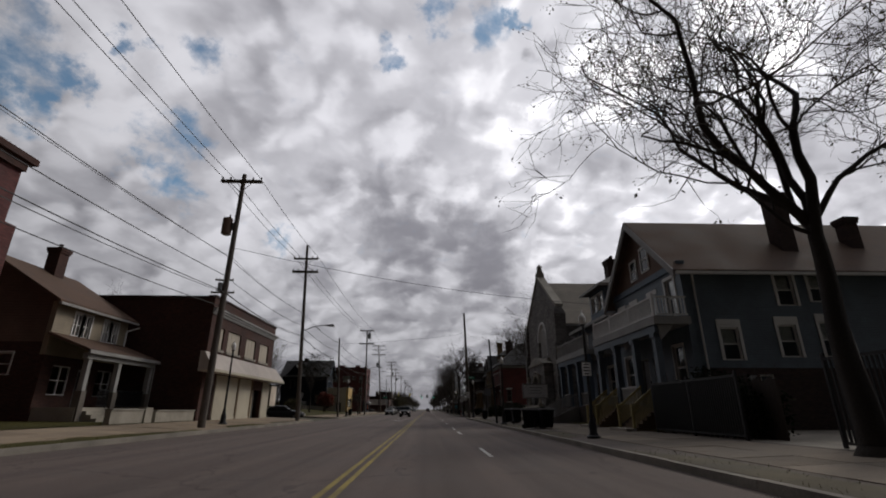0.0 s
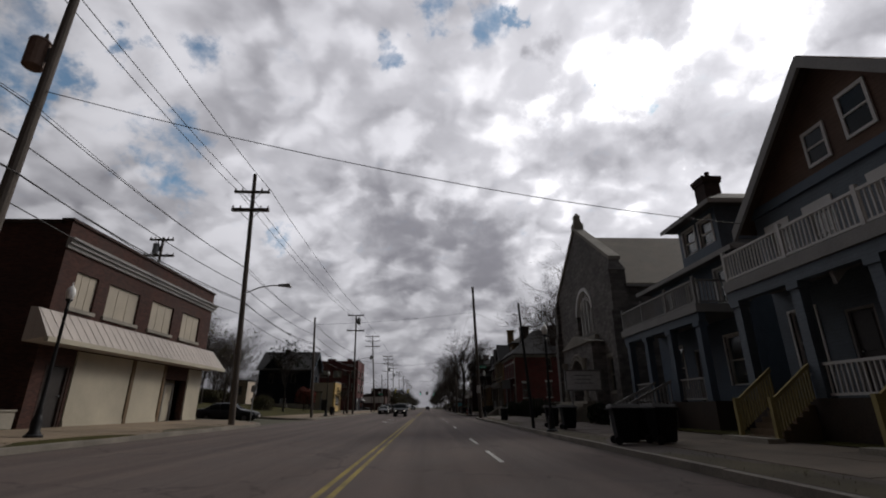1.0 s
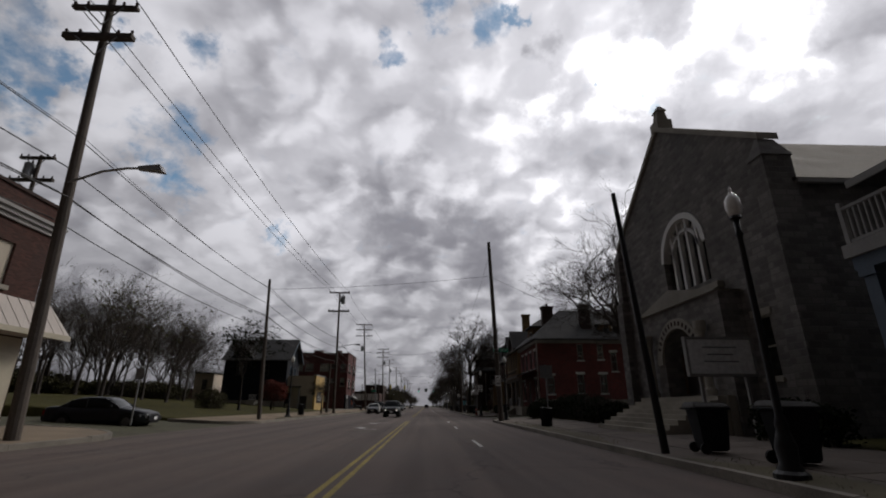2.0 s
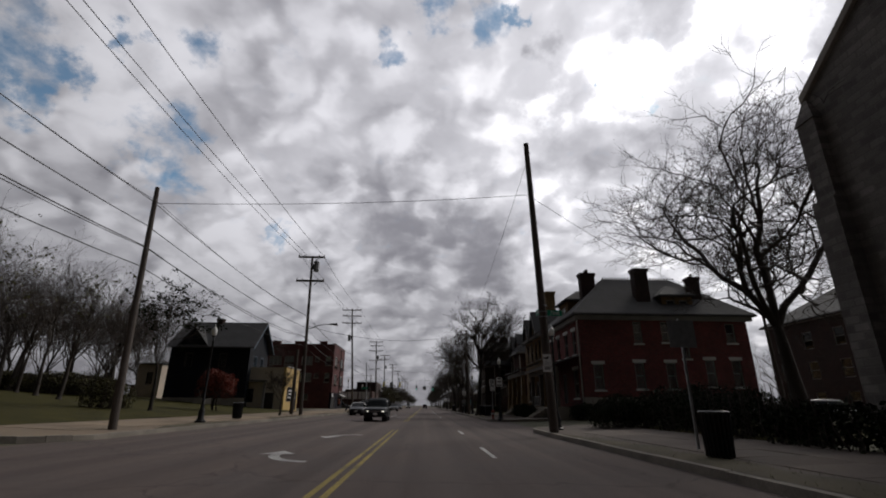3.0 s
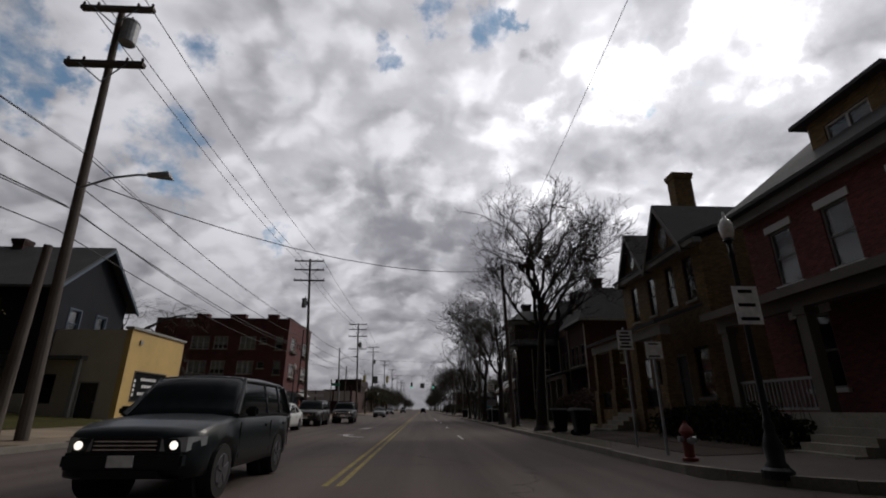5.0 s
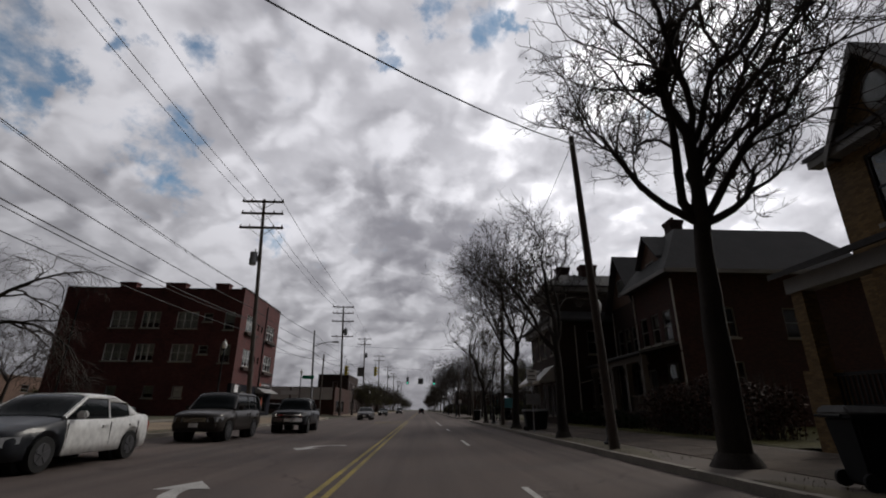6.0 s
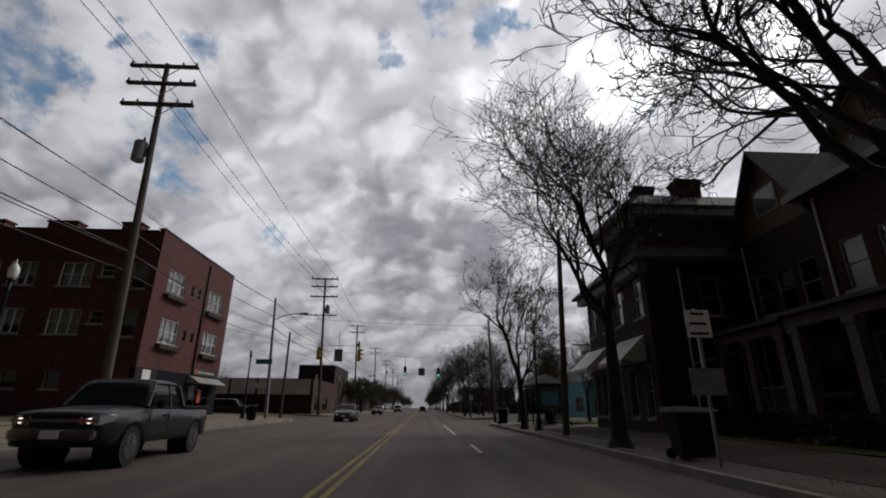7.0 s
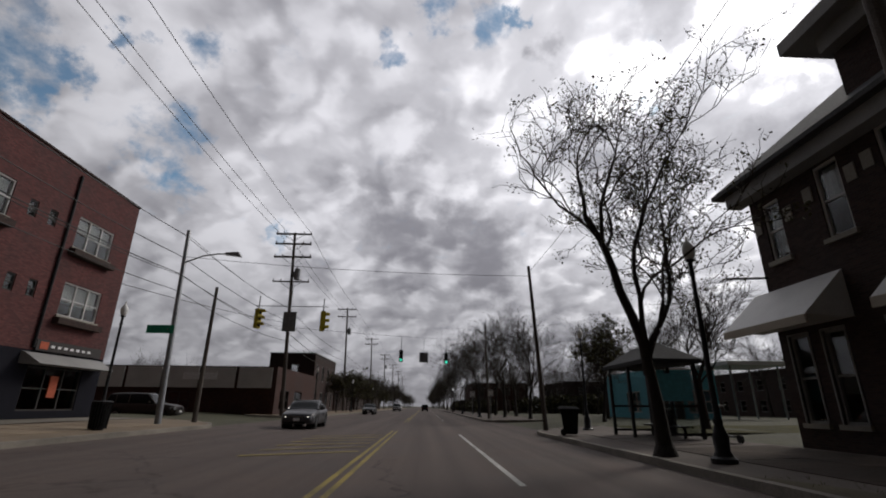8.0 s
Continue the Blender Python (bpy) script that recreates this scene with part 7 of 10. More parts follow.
def low_store():
    t = thing("low_store", (-22, 172, 0.4), "low brown brick store with a pale panelled band", "shop")
    x1, x0, y0, y1, zt = -13.5, -34.0, 168.5, 184.0, 4.6
    F, S = east(x1), south(y0)
    part("wall", wall(S, x0, x1 - 0.31, 0.2, zt, [(-24.0, -21.0, 0.8, 2.4)]), BRICK_BROWN, t)
    part("wall", wall(F, y0, y1, 0.2, zt, [(170, 173, 0.8, 2.6), (175, 178, 0.8, 2.6)]), BRICK_BROWN, t)
    part("wall", boxes((x0, x1 - 0.31, y1 - 0.3, y1, 0.2, zt)), BRICK_BROWN, t)
    part("roof", boxes((x0, x1 - 0.31, y0 + 0.31, y1 - 0.31, zt - 0.4, zt - 0.2)), ROOF_TAR, t)
    for k in range(6):
        a = x0 + 0.6 + k * 3.3
        part("band_panel", fbox(bmesh.new(), S, a, a + 3.0, 0.003, 0.15, 2.7, 4.5), TRIM, t)
    part("sign", fbox(bmesh.new(), S, -21.8, -18.8, 0.151, 0.22, 3.4, 4.0), SIGN_WHITE, t)
    window(S, (-24.0, -21.0, 0.8, 2.4), t, DOOR_DARK, bars=3)
    window(F, (170, 173, 0.8, 2.6), t, DOOR_DARK, bars=3)
    window(F, (175, 178, 0.8, 2.6), t, DOOR_DARK, bars=3)
    return t


def corner_store():
    """A low teal store across the side street, with a white forecourt canopy."""
    t = thing("corner_store", (25, 172, 0.3), "low teal painted store with dark shop windows", "shop")
    x0, x1, y0, y1, zt = 20.6, 27.0, 168.0, 178.0, 4.7
    S, Fw = south(y0), west(x0)
    holes = [(21.3, 22.4, 0.9, 2.9), (22.8, 23.7, 0.3, 2.6), (24.1, 26.4, 0.9, 2.9)]
    part("wall", wall(S, x0 + 0.31, x1, 0.1, zt, holes), TEAL, t)
    part("wall", wall(Fw, y0, y1, 0.1, zt, [(170, 173, 0.9, 2.8)]), TEAL, t)
    part("wall", boxes((x1 - 0.3, x1, y0 + 0.31, y1, 0.1, zt)), TEAL, t)
    part("wall", boxes((x0 + 0.31, x1 - 0.31, y1 - 0.3, y1, 0.1, zt)), TEAL, t)
    part("roof", boxes((x0 + 0.32, x1 - 0.31, y0 + 0.32, y1 - 0.31, zt - 0.4, zt - 0.2)), ROOF_TAR, t)
    part("coping", boxes((x0 - 0.08, x1 + 0.08, y0 - 0.08, y0 + 0.38, zt + 0.003, zt + 0.12)), TRIM, t)
    window(S, holes[0], t, TRIM, bars=2)
    door(S, holes[1], t)
    window(S, holes[2], t, TRIM, bars=3)
    window(Fw, (170, 173, 0.9, 2.8), t, TRIM, bars=3)
    c = thing("forecourt_canopy", (31, 170, 0.3), "flat white forecourt canopy on slim posts", "canopy")
    part("deck", boxes((27.8, 34.0, 167.0, 173.0, 5.15, 5.5)), TRIM, c)
    for x in (28.6, 33.2):
        for y in (168, 172):
            part("post", boxes((x - 0.07, x + 0.07, y - 0.07, y + 0.07, 0.1, 5.15)), TRIM_GREY, c)


low_store()
corner_store()
far_block(-20, -14.2, 186, 200, 7.6, BRICK_DARK, "dark brick building down the avenue", -1)
far_block(-26, -14.5, 203, 222, 6.0, BRICK_DARK, "sooty brick shops down the avenue", -1, None)
far_block(-27, -14.5, 226, 246, 7.0, BRICK_DARK, "sooty brick shops down the avenue", -1, None)
far_block(-27, -14.5, 262, 285, 6.5, BRICK_DARK, "sooty brick shops down the avenue", -1, None)
far_block(24, 38, 205, 225, 5.5, BRICK_DARK, "dark brick building behind the trees", 1, None)
far_block(12, 26, 245, 270, 7.0, BRICK_BROWN, "brown brick building behind the trees", 1, None)
far_block(44, 62, 180, 196, 6.0, BRICK_DARK, "dark brick shops beyond the side street", 1, None)
far_block(-62, -50, 148, 158, 5.0, SHAKE_BROWN, "brown-shingled house behind the parking lot", -1, None)
far_block(38, 52, 84, 95, 9.4, BRICK_DARK, "dark brick house with a hipped roof on the side street", 1, None, 3, hip=4.2)


# ---------------------------------------------------------------- street furniture
def copies(make, spots, *args):
    """One thing built at the origin, then moved and copied to every spot (x, y, z, turn)."""
    first = make(*args)
    for k, (x, y, z, turn) in enumerate(spots):
        m = pose(x, y, z, 0, 0, turn)
        if k:
            copy_thing(first, m)
    first.matrix_basis = pose(*spots[0][:3], 0, 0, spots[0][3])
    return first


def acorn_lamp():
    t = thing("street_lamp", (0, 0, 0), "black cast-iron street lamp with a frosted acorn globe", "street lamp", "acorn street lamps")
    post = part("post", turned(bmesh.new(), ((0.22, 0), (0.22, 0.12), (0.17, 0.18), (0.19, 0.40), (0.13, 0.55), (0.10, 0.62), (0.12, 0.68), (0.075, 0.78), (0.055, 3.44), (0.085, 3.48), (0.055, 3.54), (0.07, 3.74)), 14), IRON, t, smooth=True)
    part("base", turned(bmesh.new(), ((0.30, -0.06), (0.30, 0.06), (0.23, 0.10)), 14), IRON, post)
    g = part("globe", turned(bmesh.new(), ((0.09, 3.79), (0.14, 3.86), (0.165, 3.97), (0.155, 4.07), (0.09, 4.16), (0.05, 4.19)), 14), GLOBE, t, "frosted white acorn globe", smooth=True)
    part("collar", turned(bmesh.new(), ((0.07, 3.74), (0.13, 3.76), (0.11, 3.80)), 14), IRON, g)
    part("finial", turned(bmesh.new(), ((0.05, 4.19), (0.03, 4.23), (0.035, 4.26), (0.01, 4.32)), 10), GLOBE, g)
    for ob in t.children_recursive:
        ob.data.transform(Matrix.Diagonal((0.86, 0.86, 1.17, 1)))
    return t


copies(acorn_lamp, [(-12.4, 30.2, 0.38, 0), (-11.6, 70.4, 0.38, 0), (-12.4, 122.4, 0.38, 0), (-13.0, 144.6, 0.40, 0), (-12.0, 178, 0.38, 0), (-12.0, 205, 0.38, 0), (-12.0, 236, 0.38, 0),
                   (6.5, 19.2, 0.19, 0), (5.75, 36.8, 0.18, 0), (6.4, 67.9, 0.18, 0), (6.3, 84.9, 0.18, 0), (6.35, 108.8, 0.2, 0), (6.3, 134.8, 0.2, 0), (8.0, 148.3, 0.22, 0), (6.3, 180, 0.2, 0), (6.3, 205, 0.2, 0), (6.3, 232, 0.2, 0)])


def wheelie_bin():
    t = thing("wheelie_bin", (0, 0, 0), "black wheeled rubbish bin standing on the pavement", "rubbish bin", "wheeled bins")
    b = hull(bmesh.new(), [(-0.27, -0.30, 0.06), (0.27, -0.30, 0.06), (0.27, 0.24, 0.06), (-0.27, 0.24, 0.06)], [(-0.34, -0.38, 1.0), (0.34, -0.38, 1.0), (0.34, 0.34, 1.0), (-0.34, 0.34, 1.0)])
    bmesh.ops.bevel(b, geom=b.edges[:], offset=0.04, segments=2, affect="EDGES")
    body = part("body", b, BIN_BLACK, t)
    part("rim", boxes((-0.37, 0.37, -0.41, 0.37, 0.97, 1.02)), BIN_BLACK, body)
    l = hull(bmesh.new(), [(-0.39, -0.44, 1.022), (0.39, -0.44, 1.022), (0.39, 0.42, 1.022), (-0.39, 0.42, 1.022)], [(-0.30, -0.34, 1.12), (0.30, -0.34, 1.12), (0.30, 0.38, 1.15), (-0.30, 0.38, 1.15)])
    bmesh.ops.bevel(l, geom=l.edges[:], offset=0.03, segments=2, affect="EDGES")
    part("lid", l, BIN_LID, t, "dusty grey lid")
    part("handle", tube(bmesh.new(), (-0.3, 0.46, 1.0), (0.3, 0.46, 1.0), 0.02), BIN_BLACK, t)
    for s in (-1, 1):
        part("wheel", tube(bmesh.new(), (s * 0.27, 0.26, 0.12), (s * 0.33, 0.26, 0.12), 0.12, 0.12, 14), RUBBER, t)
    return t


copies(wheelie_bin, [(5.98, 29.0, 0.18, 82), (7.0, 28.7, 0.2, 96), (6.7, 29.7, 0.2, 95), (6.95, 38.2, 0.21, 90), (6.75, 40.6, 0.2, 84), (6.9, 97.4, 0.2, 90), (6.6, 99.6, 0.2, 80), (6.15, 119.8, 0.18, 90), (6.0, 144.6, 0.18, 75), (6.9, 120.6, 0.2, 88)])


def litter_bin():
    t = thing("litter_bin", (0, 0, 0), "black slatted steel litter bin by the kerb", "litter bin", "steel litter bins")
    part("liner", turned(bmesh.new(), ((0.24, 0.05), (0.27, 0.9), (0.25, 0.9), (0.23, 0.1)), 16), BIN_BLACK, t)
    for k in range(20):
        a = math.tau * k / 20
        c, s = math.cos(a), math.sin(a)
        part("slat", tube(bmesh.new(), (0.27 * c, 0.27 * s, 0.04), (0.31 * c, 0.31 * s, 0.95), 0.022, 0.022, 4), IRON, t)
    part("ring", turned(bmesh.new(), ((0.33, 0.93), (0.34, 0.96), (0.28, 0.99), (0.26, 0.95)), 16), IRON, t)
    part("foot", turned(bmesh.new(), ((0.2, -0.05), (0.2, 0.04)), 12), IRON, t)
    return t


copies(litter_bin, [(6.5, 55.3, 0.19, 0), (-12.1, 76.6, 0.39, 0), (-11.7, 142.6, 0.36, 0), (8.9, 142.4, 0.27, 0)])


def sign_post(x, y, z0, boards, label, mat=None, h=None, post=True, lean=0.0):
    """A post with sheet signs; each board: height of its foot, width, height, material, bars of writing."""
    t = thing("road_sign", (x, y, z0), label, "road sign")
    top = h or max(b[0] + b[2] for b in boards) + 0.08
    if post:
        part("post", boxes((x - 0.03, x + 0.03, y - 0.025, y + 0.025, z0 - 0.1, z0 + top)), mat or STEEL, t)
    for zf, w, hh, m, bars in boards:
        yf = y - 0.05 if post else y
        sb = part("sign_face", boxes((x - w / 2, x + w / 2, yf - 0.012, yf, z0 + zf, z0 + zf + hh)), m, t)
        for k in range(bars):
            z = z0 + zf + hh * (0.86 - 0.72 * k / max(1, bars - 1)) if bars > 1 else z0 + zf + hh * 0.5
            ww = w * (0.36 if k % 3 else 0.28)
            part("writing_bar", boxes((x - ww, x + ww * (0.9 if k % 2 else 1), yf - 0.016, yf - 0.0125, z - hh * 0.045, z + hh * 0.045)), INK, sb)
    return t


sign_post(6.45, 19.11, 0.19, [(2.35, 0.36, 0.52, SIGN_WHITE, 4)], "white parking notice strapped to a lamp post", post=False)
sign_post(6.5, 91.0, 0.2, [(2.88, 0.5, 0.62, SIGN_WHITE, 5)], "white parking notice on a steel post", h=3.6)
sign_post(6.25, 84.7, 0.2, [(2.6, 0.5, 0.75, SIGN_WHITE, 3)], "white lane notice strapped to a lamp post", post=False)
sign_post(6.2, 88.6, 0.2, [(2.35, 0.45, 0.45, SIGN_WHITE, 2)], "small white notice on a steel post", h=2.85)
sign_post(6.0, 118.4, 0.2, [(2.55, 0.55, 0.6, SIGN_WHITE, 3), (1.35, 0.75, 0.55, SIGN_GREY, 0)], "white notice and grey box on a steel post", h=3.2)
sign_post(7.1, 57.2, 0.2, [(2.6, 0.75, 0.75, SIGN_GREY, 0)], "grey back of a road sign on a post", h=3.4)
sign_post(-13.4, 51.8, 0.5, [(1.9, 0.4, 0.5, SIGN_GREY, 0)], "grey back of a stop sign on a post", h=2.5)
sign_post(6.1, 186, 0.2, [(2.2, 0.6, 0.75, SIGN_WHITE, 2)], "white notice on a post down the avenue")
sign_post(6.1, 160 + 9, 0.2, [(2.0, 0.45, 0.6, SIGN_WHITE, 2)], "white notice at the crossing")


def church_board():
    t = thing("notice_board", (10.1, 44.9, 0.3), "wide white church notice board on two posts", "notice board")
    b = part("board", boxes((8.98, 11.22, 44.86, 44.98, 2.3, 3.45)), SIGN_WHITE, t)
    part("frame", boxes((8.90, 11.30, 44.83, 45.01, 3.453, 3.54), (8.90, 11.30, 44.83, 45.01, 2.21, 2.297), (8.90, 8.977, 44.83, 45.01, 2.3, 3.45), (11.223, 11.30, 44.83, 45.01, 2.3, 3.45)), TRIM_GREY, b)
    for k in range(3):
        part("writing_bar", boxes((9.5 + 0.15 * (k % 2), 10.7 - 0.15 * (k % 2), 44.845, 44.859, 3.16 - 0.24 * k, 3.20 - 0.24 * k)), SIGN_GREY, b)
    for x in (9.3, 10.9):
        part("post", boxes((x - 0.05, x + 0.05, 44.87, 44.97, 0.2, 2.207)), TRIM_GREY, t)


def tan_garage():
    t = thing("garage", (-36.8, 111, 1.9), "narrow tan rendered outbuilding beside the dark house", "outbuilding")
    part("wall", wall(south(109.5), -38.4, -35.3, 1.2, 6.3, [(-37.1, -36.3, 3.7, 5.3)]), PALE_RENDER, t)
    part("wall", boxes((-35.6, -35.3, 109.81, 113.5, 1.2, 6.3), (-38.4, -38.1, 109.81, 113.5, 1.2, 6.3), (-38.1, -35.6, 113.2, 113.5, 1.2, 6.3)), PALE_RENDER, t)
    part("roof", boxes((-38.6, -35.1, 109.3, 113.7, 6.303, 6.45)), ROOF_TAR, t)
    window(south(109.5), (-37.1, -36.3, 3.7, 5.3), t, DOOR_DARK)


def hydrant():
    t = thing("fire_hydrant", (0, 0, 0), "faded red fire hydrant near the kerb", "fire hydrant", "fire hydrants")
    part("barrel", turned(bmesh.new(), ((0.17, 0), (0.17, 0.06), (0.11, 0.08), (0.11, 0.55), (0.15, 0.57), (0.15, 0.62), (0.11, 0.70), (0.04, 0.78), (0.04, 0.84)), 14), RED_PAINT, t, smooth=False)
    part("outlet", tube(bmesh.new(), (-0.2, 0, 0.45), (0.2, 0, 0.45), 0.06, 0.06, 10), STEEL, t)
    part("outlet", tube(bmesh.new(), (0, -0.2, 0.42), (0, -0.1, 0.42), 0.075, 0.075, 10), STEEL, t)
    return t


church_board()
tan_garage()
copies(hydrant, [(6.0, 87.2, 0.18, 0), (14.6, 81.9, 0.3, 0)])


# ---------------------------------------------------------------- utility poles and cables
def utility_pole(x, y, z0, top, lean=(0.0, 0.0), arms=(), can=None, light=None, r=0.17, label="weathered wooden utility pole with crossarms", mat=None, can_mat=None):
    """arms: (height, half length, thickness); can: (height, side); light: (height, reach)."""
    t = thing("utility_pole", (x, y, z0), label, "utility pole", "utility poles")
    tx, ty = x + lean[0], y + lean[1]

    def at(z):
        f = (z - z0) / (top - z0)
        return x + lean[0] * f, y + lean[1] * f

    part("shaft", tube(bmesh.new(), (x, y, z0 - 0.4), (tx, ty, top), r, r * 0.62, 12), mat or POLE_WOOD, t, smooth=False)
    for z, half, th in arms:
        ax, ay = at(z)
        a = part("crossarm", boxes((ax - half, ax + half, ay - r - th, ay - r * 0.6, z - th * 0.6, z + th * 0.6)), POLE_WOOD, t)
        for k, f in enumerate((-0.95, -0.55, 0.55, 0.95)):
            part("insulator", turned(bmesh.new(), ((0.03, 0), (0.055, 0.05), (0.035, 0.09), (0.06, 0.13), (0.02, 0.2)), 8, (ax + half * f, ay - r - th * 0.5, z + th * 0.6)), CERAMIC, a)
        for s in (-1, 1):
            part("brace", tube(bmesh.new(), (ax + s * half * 0.6, ay - r - th, z - th * 0.5), (ax, ay - r - 0.01, z - 0.75), 0.025, 0.025, 5), STEEL, a)
    if can:
        cx, cy = at(can[0])
        s = can[1]
        c = part("transformer", turned(bmesh.new(), ((0.20, 0), (0.28, 0.06), (0.28, 0.95), (0.30, 0.97), (0.26, 1.06), (0.06, 1.10)), 16, (cx + s * 0.5, cy - 0.05, can[0] - 0.5)), can_mat or GREY_CAN, t, "cylindrical pole-top transformer", smooth=False)
        part("bushing", turned(bmesh.new(), ((0.04, 0), (0.06, 0.08), (0.03, 0.26)), 8, (cx + s * 0.42, cy, can[0] + 0.6)), CERAMIC, c)
        part("bracket", boxes((min(cx, cx + s * 0.26), max(cx, cx + s * 0.26), cy - 0.05, cy + 0.05, can[0] - 0.2, can[0] + 0.3)), STEEL, c)
    if light:
        z, reach = light
        lx, ly = at(z)
        b = bmesh.new()
        pts = [(lx, ly - 0.12, z), (lx + reach * 0.45, ly - 0.12, z + 0.42), (lx + reach * 0.8, ly - 0.12, z + 0.55), (lx + reach, ly - 0.12, z + 0.55)]
        for p, q in zip(pts, pts[1:]):
            tube(b, p, q, 0.04, 0.04, 8)
        arm = part("lamp_arm", b, STEEL, t)
        hd = bmesh.new()
        hull(hd, [(lx + reach - 0.1, ly - 0.2, z + 0.5), (lx + reach + 0.75, ly - 0.28, z + 0.42), (lx + reach + 0.75, ly + 0.04, z + 0.42), (lx + reach - 0.1, ly - 0.04, z + 0.5)], [(lx + reach - 0.1, ly - 0.17, z + 0.62), (lx + reach + 0.62, ly - 0.24, z + 0.66), (lx + reach + 0.62, ly, z + 0.66), (lx + reach - 0.1, ly - 0.07, z + 0.62)])
        head = part("lamp_head", hd, LAMP_HEAD, arm, "grey cobra lamp head")
    return t


utility_pole(-11.75, 26.0, 0.4, 15.2, (0.1, 0.2), [(14.6, 1.25, 0.13)], (11.6, -1), None, 0.2, "leaning wooden utility pole with a rusty transformer", can_mat=BROWN_CAN)
utility_pole(-11.3, 43.0, 0.4, 16.3, (-0.55, -0.4), [(14.9, 1.15, 0.11), (13.6, 1.2, 0.16)], None, (8.0, 2.2), 0.19)
utility_pole(-11.5, 63.2, 0.4, 10.4, (-0.6, 0.4), [], None, None, 0.15, "bare wooden utility pole by the lawn")
utility_pole(-11.7, 91.2, 0.4, 15.8, (-0.2, -0.7), [(15.7, 1.35, 0.13), (13.2, 1.4, 0.15)], (14.7, 1), (8.3, 2.3), 0.18)
utility_pole(-12.6, 91.2, 0.4, 6.4, (0, 0), [], None, None, 0.2, "cut-off wooden pole beside the taller one")
utility_pole(-12.2, 127.6, 0.4, 18.0, (-1.4, 1.0), [(17.7, 1.7, 0.11), (16.6, 1.7, 0.11), (15.3, 1.75, 0.12)], (12.6, -1), None, 0.19, "tall wooden utility pole with three crossarms")
utility_pole(-12.3, 147.7, 0.4, 10.1, (-0.55, 0.4), [], None, (8.2, 2.2), 0.15, "grey steel pole with a cobra lamp", mat=STEEL)
utility_pole(-12.0, 150.6, 0.4, 7.6, (0, 0), [], None, None, 0.13, "slim wooden pole by the crossing")
utility_pole(-12.3, 167.2, 0.3, 17.1, (-0.6, -0.4), [(16.9, 1.7, 0.11), (15.9, 1.7, 0.11), (14.6, 1.75, 0.12), (12.2, 1.7, 0.09)], (12.9, 1), None, 0.19, "tall wooden utility pole with three crossarms")
utility_pole(-25.5, 56.6, 0.5, 16.8, (0, 0), [(16.5, 1.1, 0.13), (14.9, 1.4, 0.15)], (15.6, -1), None, 0.18, "wooden utility pole behind the shop")
for k, y in enumerate((205.3, 243, 281, 319, 357, 395)):
    utility_pole(-13.4 + 0.2 * k, y, 0.3, 17.6, (-0.5, 0), [(17.3, 1.6, 0.11), (16.0, 1.6, 0.11)], (13.4, 1) if k % 2 == 0 else None, None, 0.19, "wooden utility pole down the avenue")
utility_pole(-11.6, -14.0, 0.4, 15.4, (0, 0), [(14.8, 1.25, 0.13)], None, None, 0.19)
utility_pole(5.85, 41.0, 0.2, 7.1, (-0.5, 0), [], None, None, 0.10, "dark slim pole with a small sensor", mat=IRON)
utility_pole(5.68, 65.9, 0.2, 14.3, (-0.6, -0.4), [], None, None, 0.21, "bare wooden utility pole with street name signs")
utility_pole(5.8, 107.2, 0.2, 11.0, (-0.35, 0.1), [], None, None, 0.16, "bare wooden utility pole among the trees")
utility_pole(6.15, 129.4, 0.2, 9.6, (0.35, 0), [], None, None, 0.16, "bare wooden utility pole among the trees")
utility_pole(6.1, 148.9, 0.2, 8.8, (-0.4, 0.3), [], None, None, 0.13, "slim wooden pole at the crossing")
utility_pole(28.2, 81.4, 0.3, 13.4, (-0.5, 0), [], None, None, 0.14, "slim wooden utility pole down the side street")
utility_pole(6.3, 172.0, 0.2, 9.5, (-0.2, 0), [], None, None, 0.13, "slim wooden pole down the avenue")


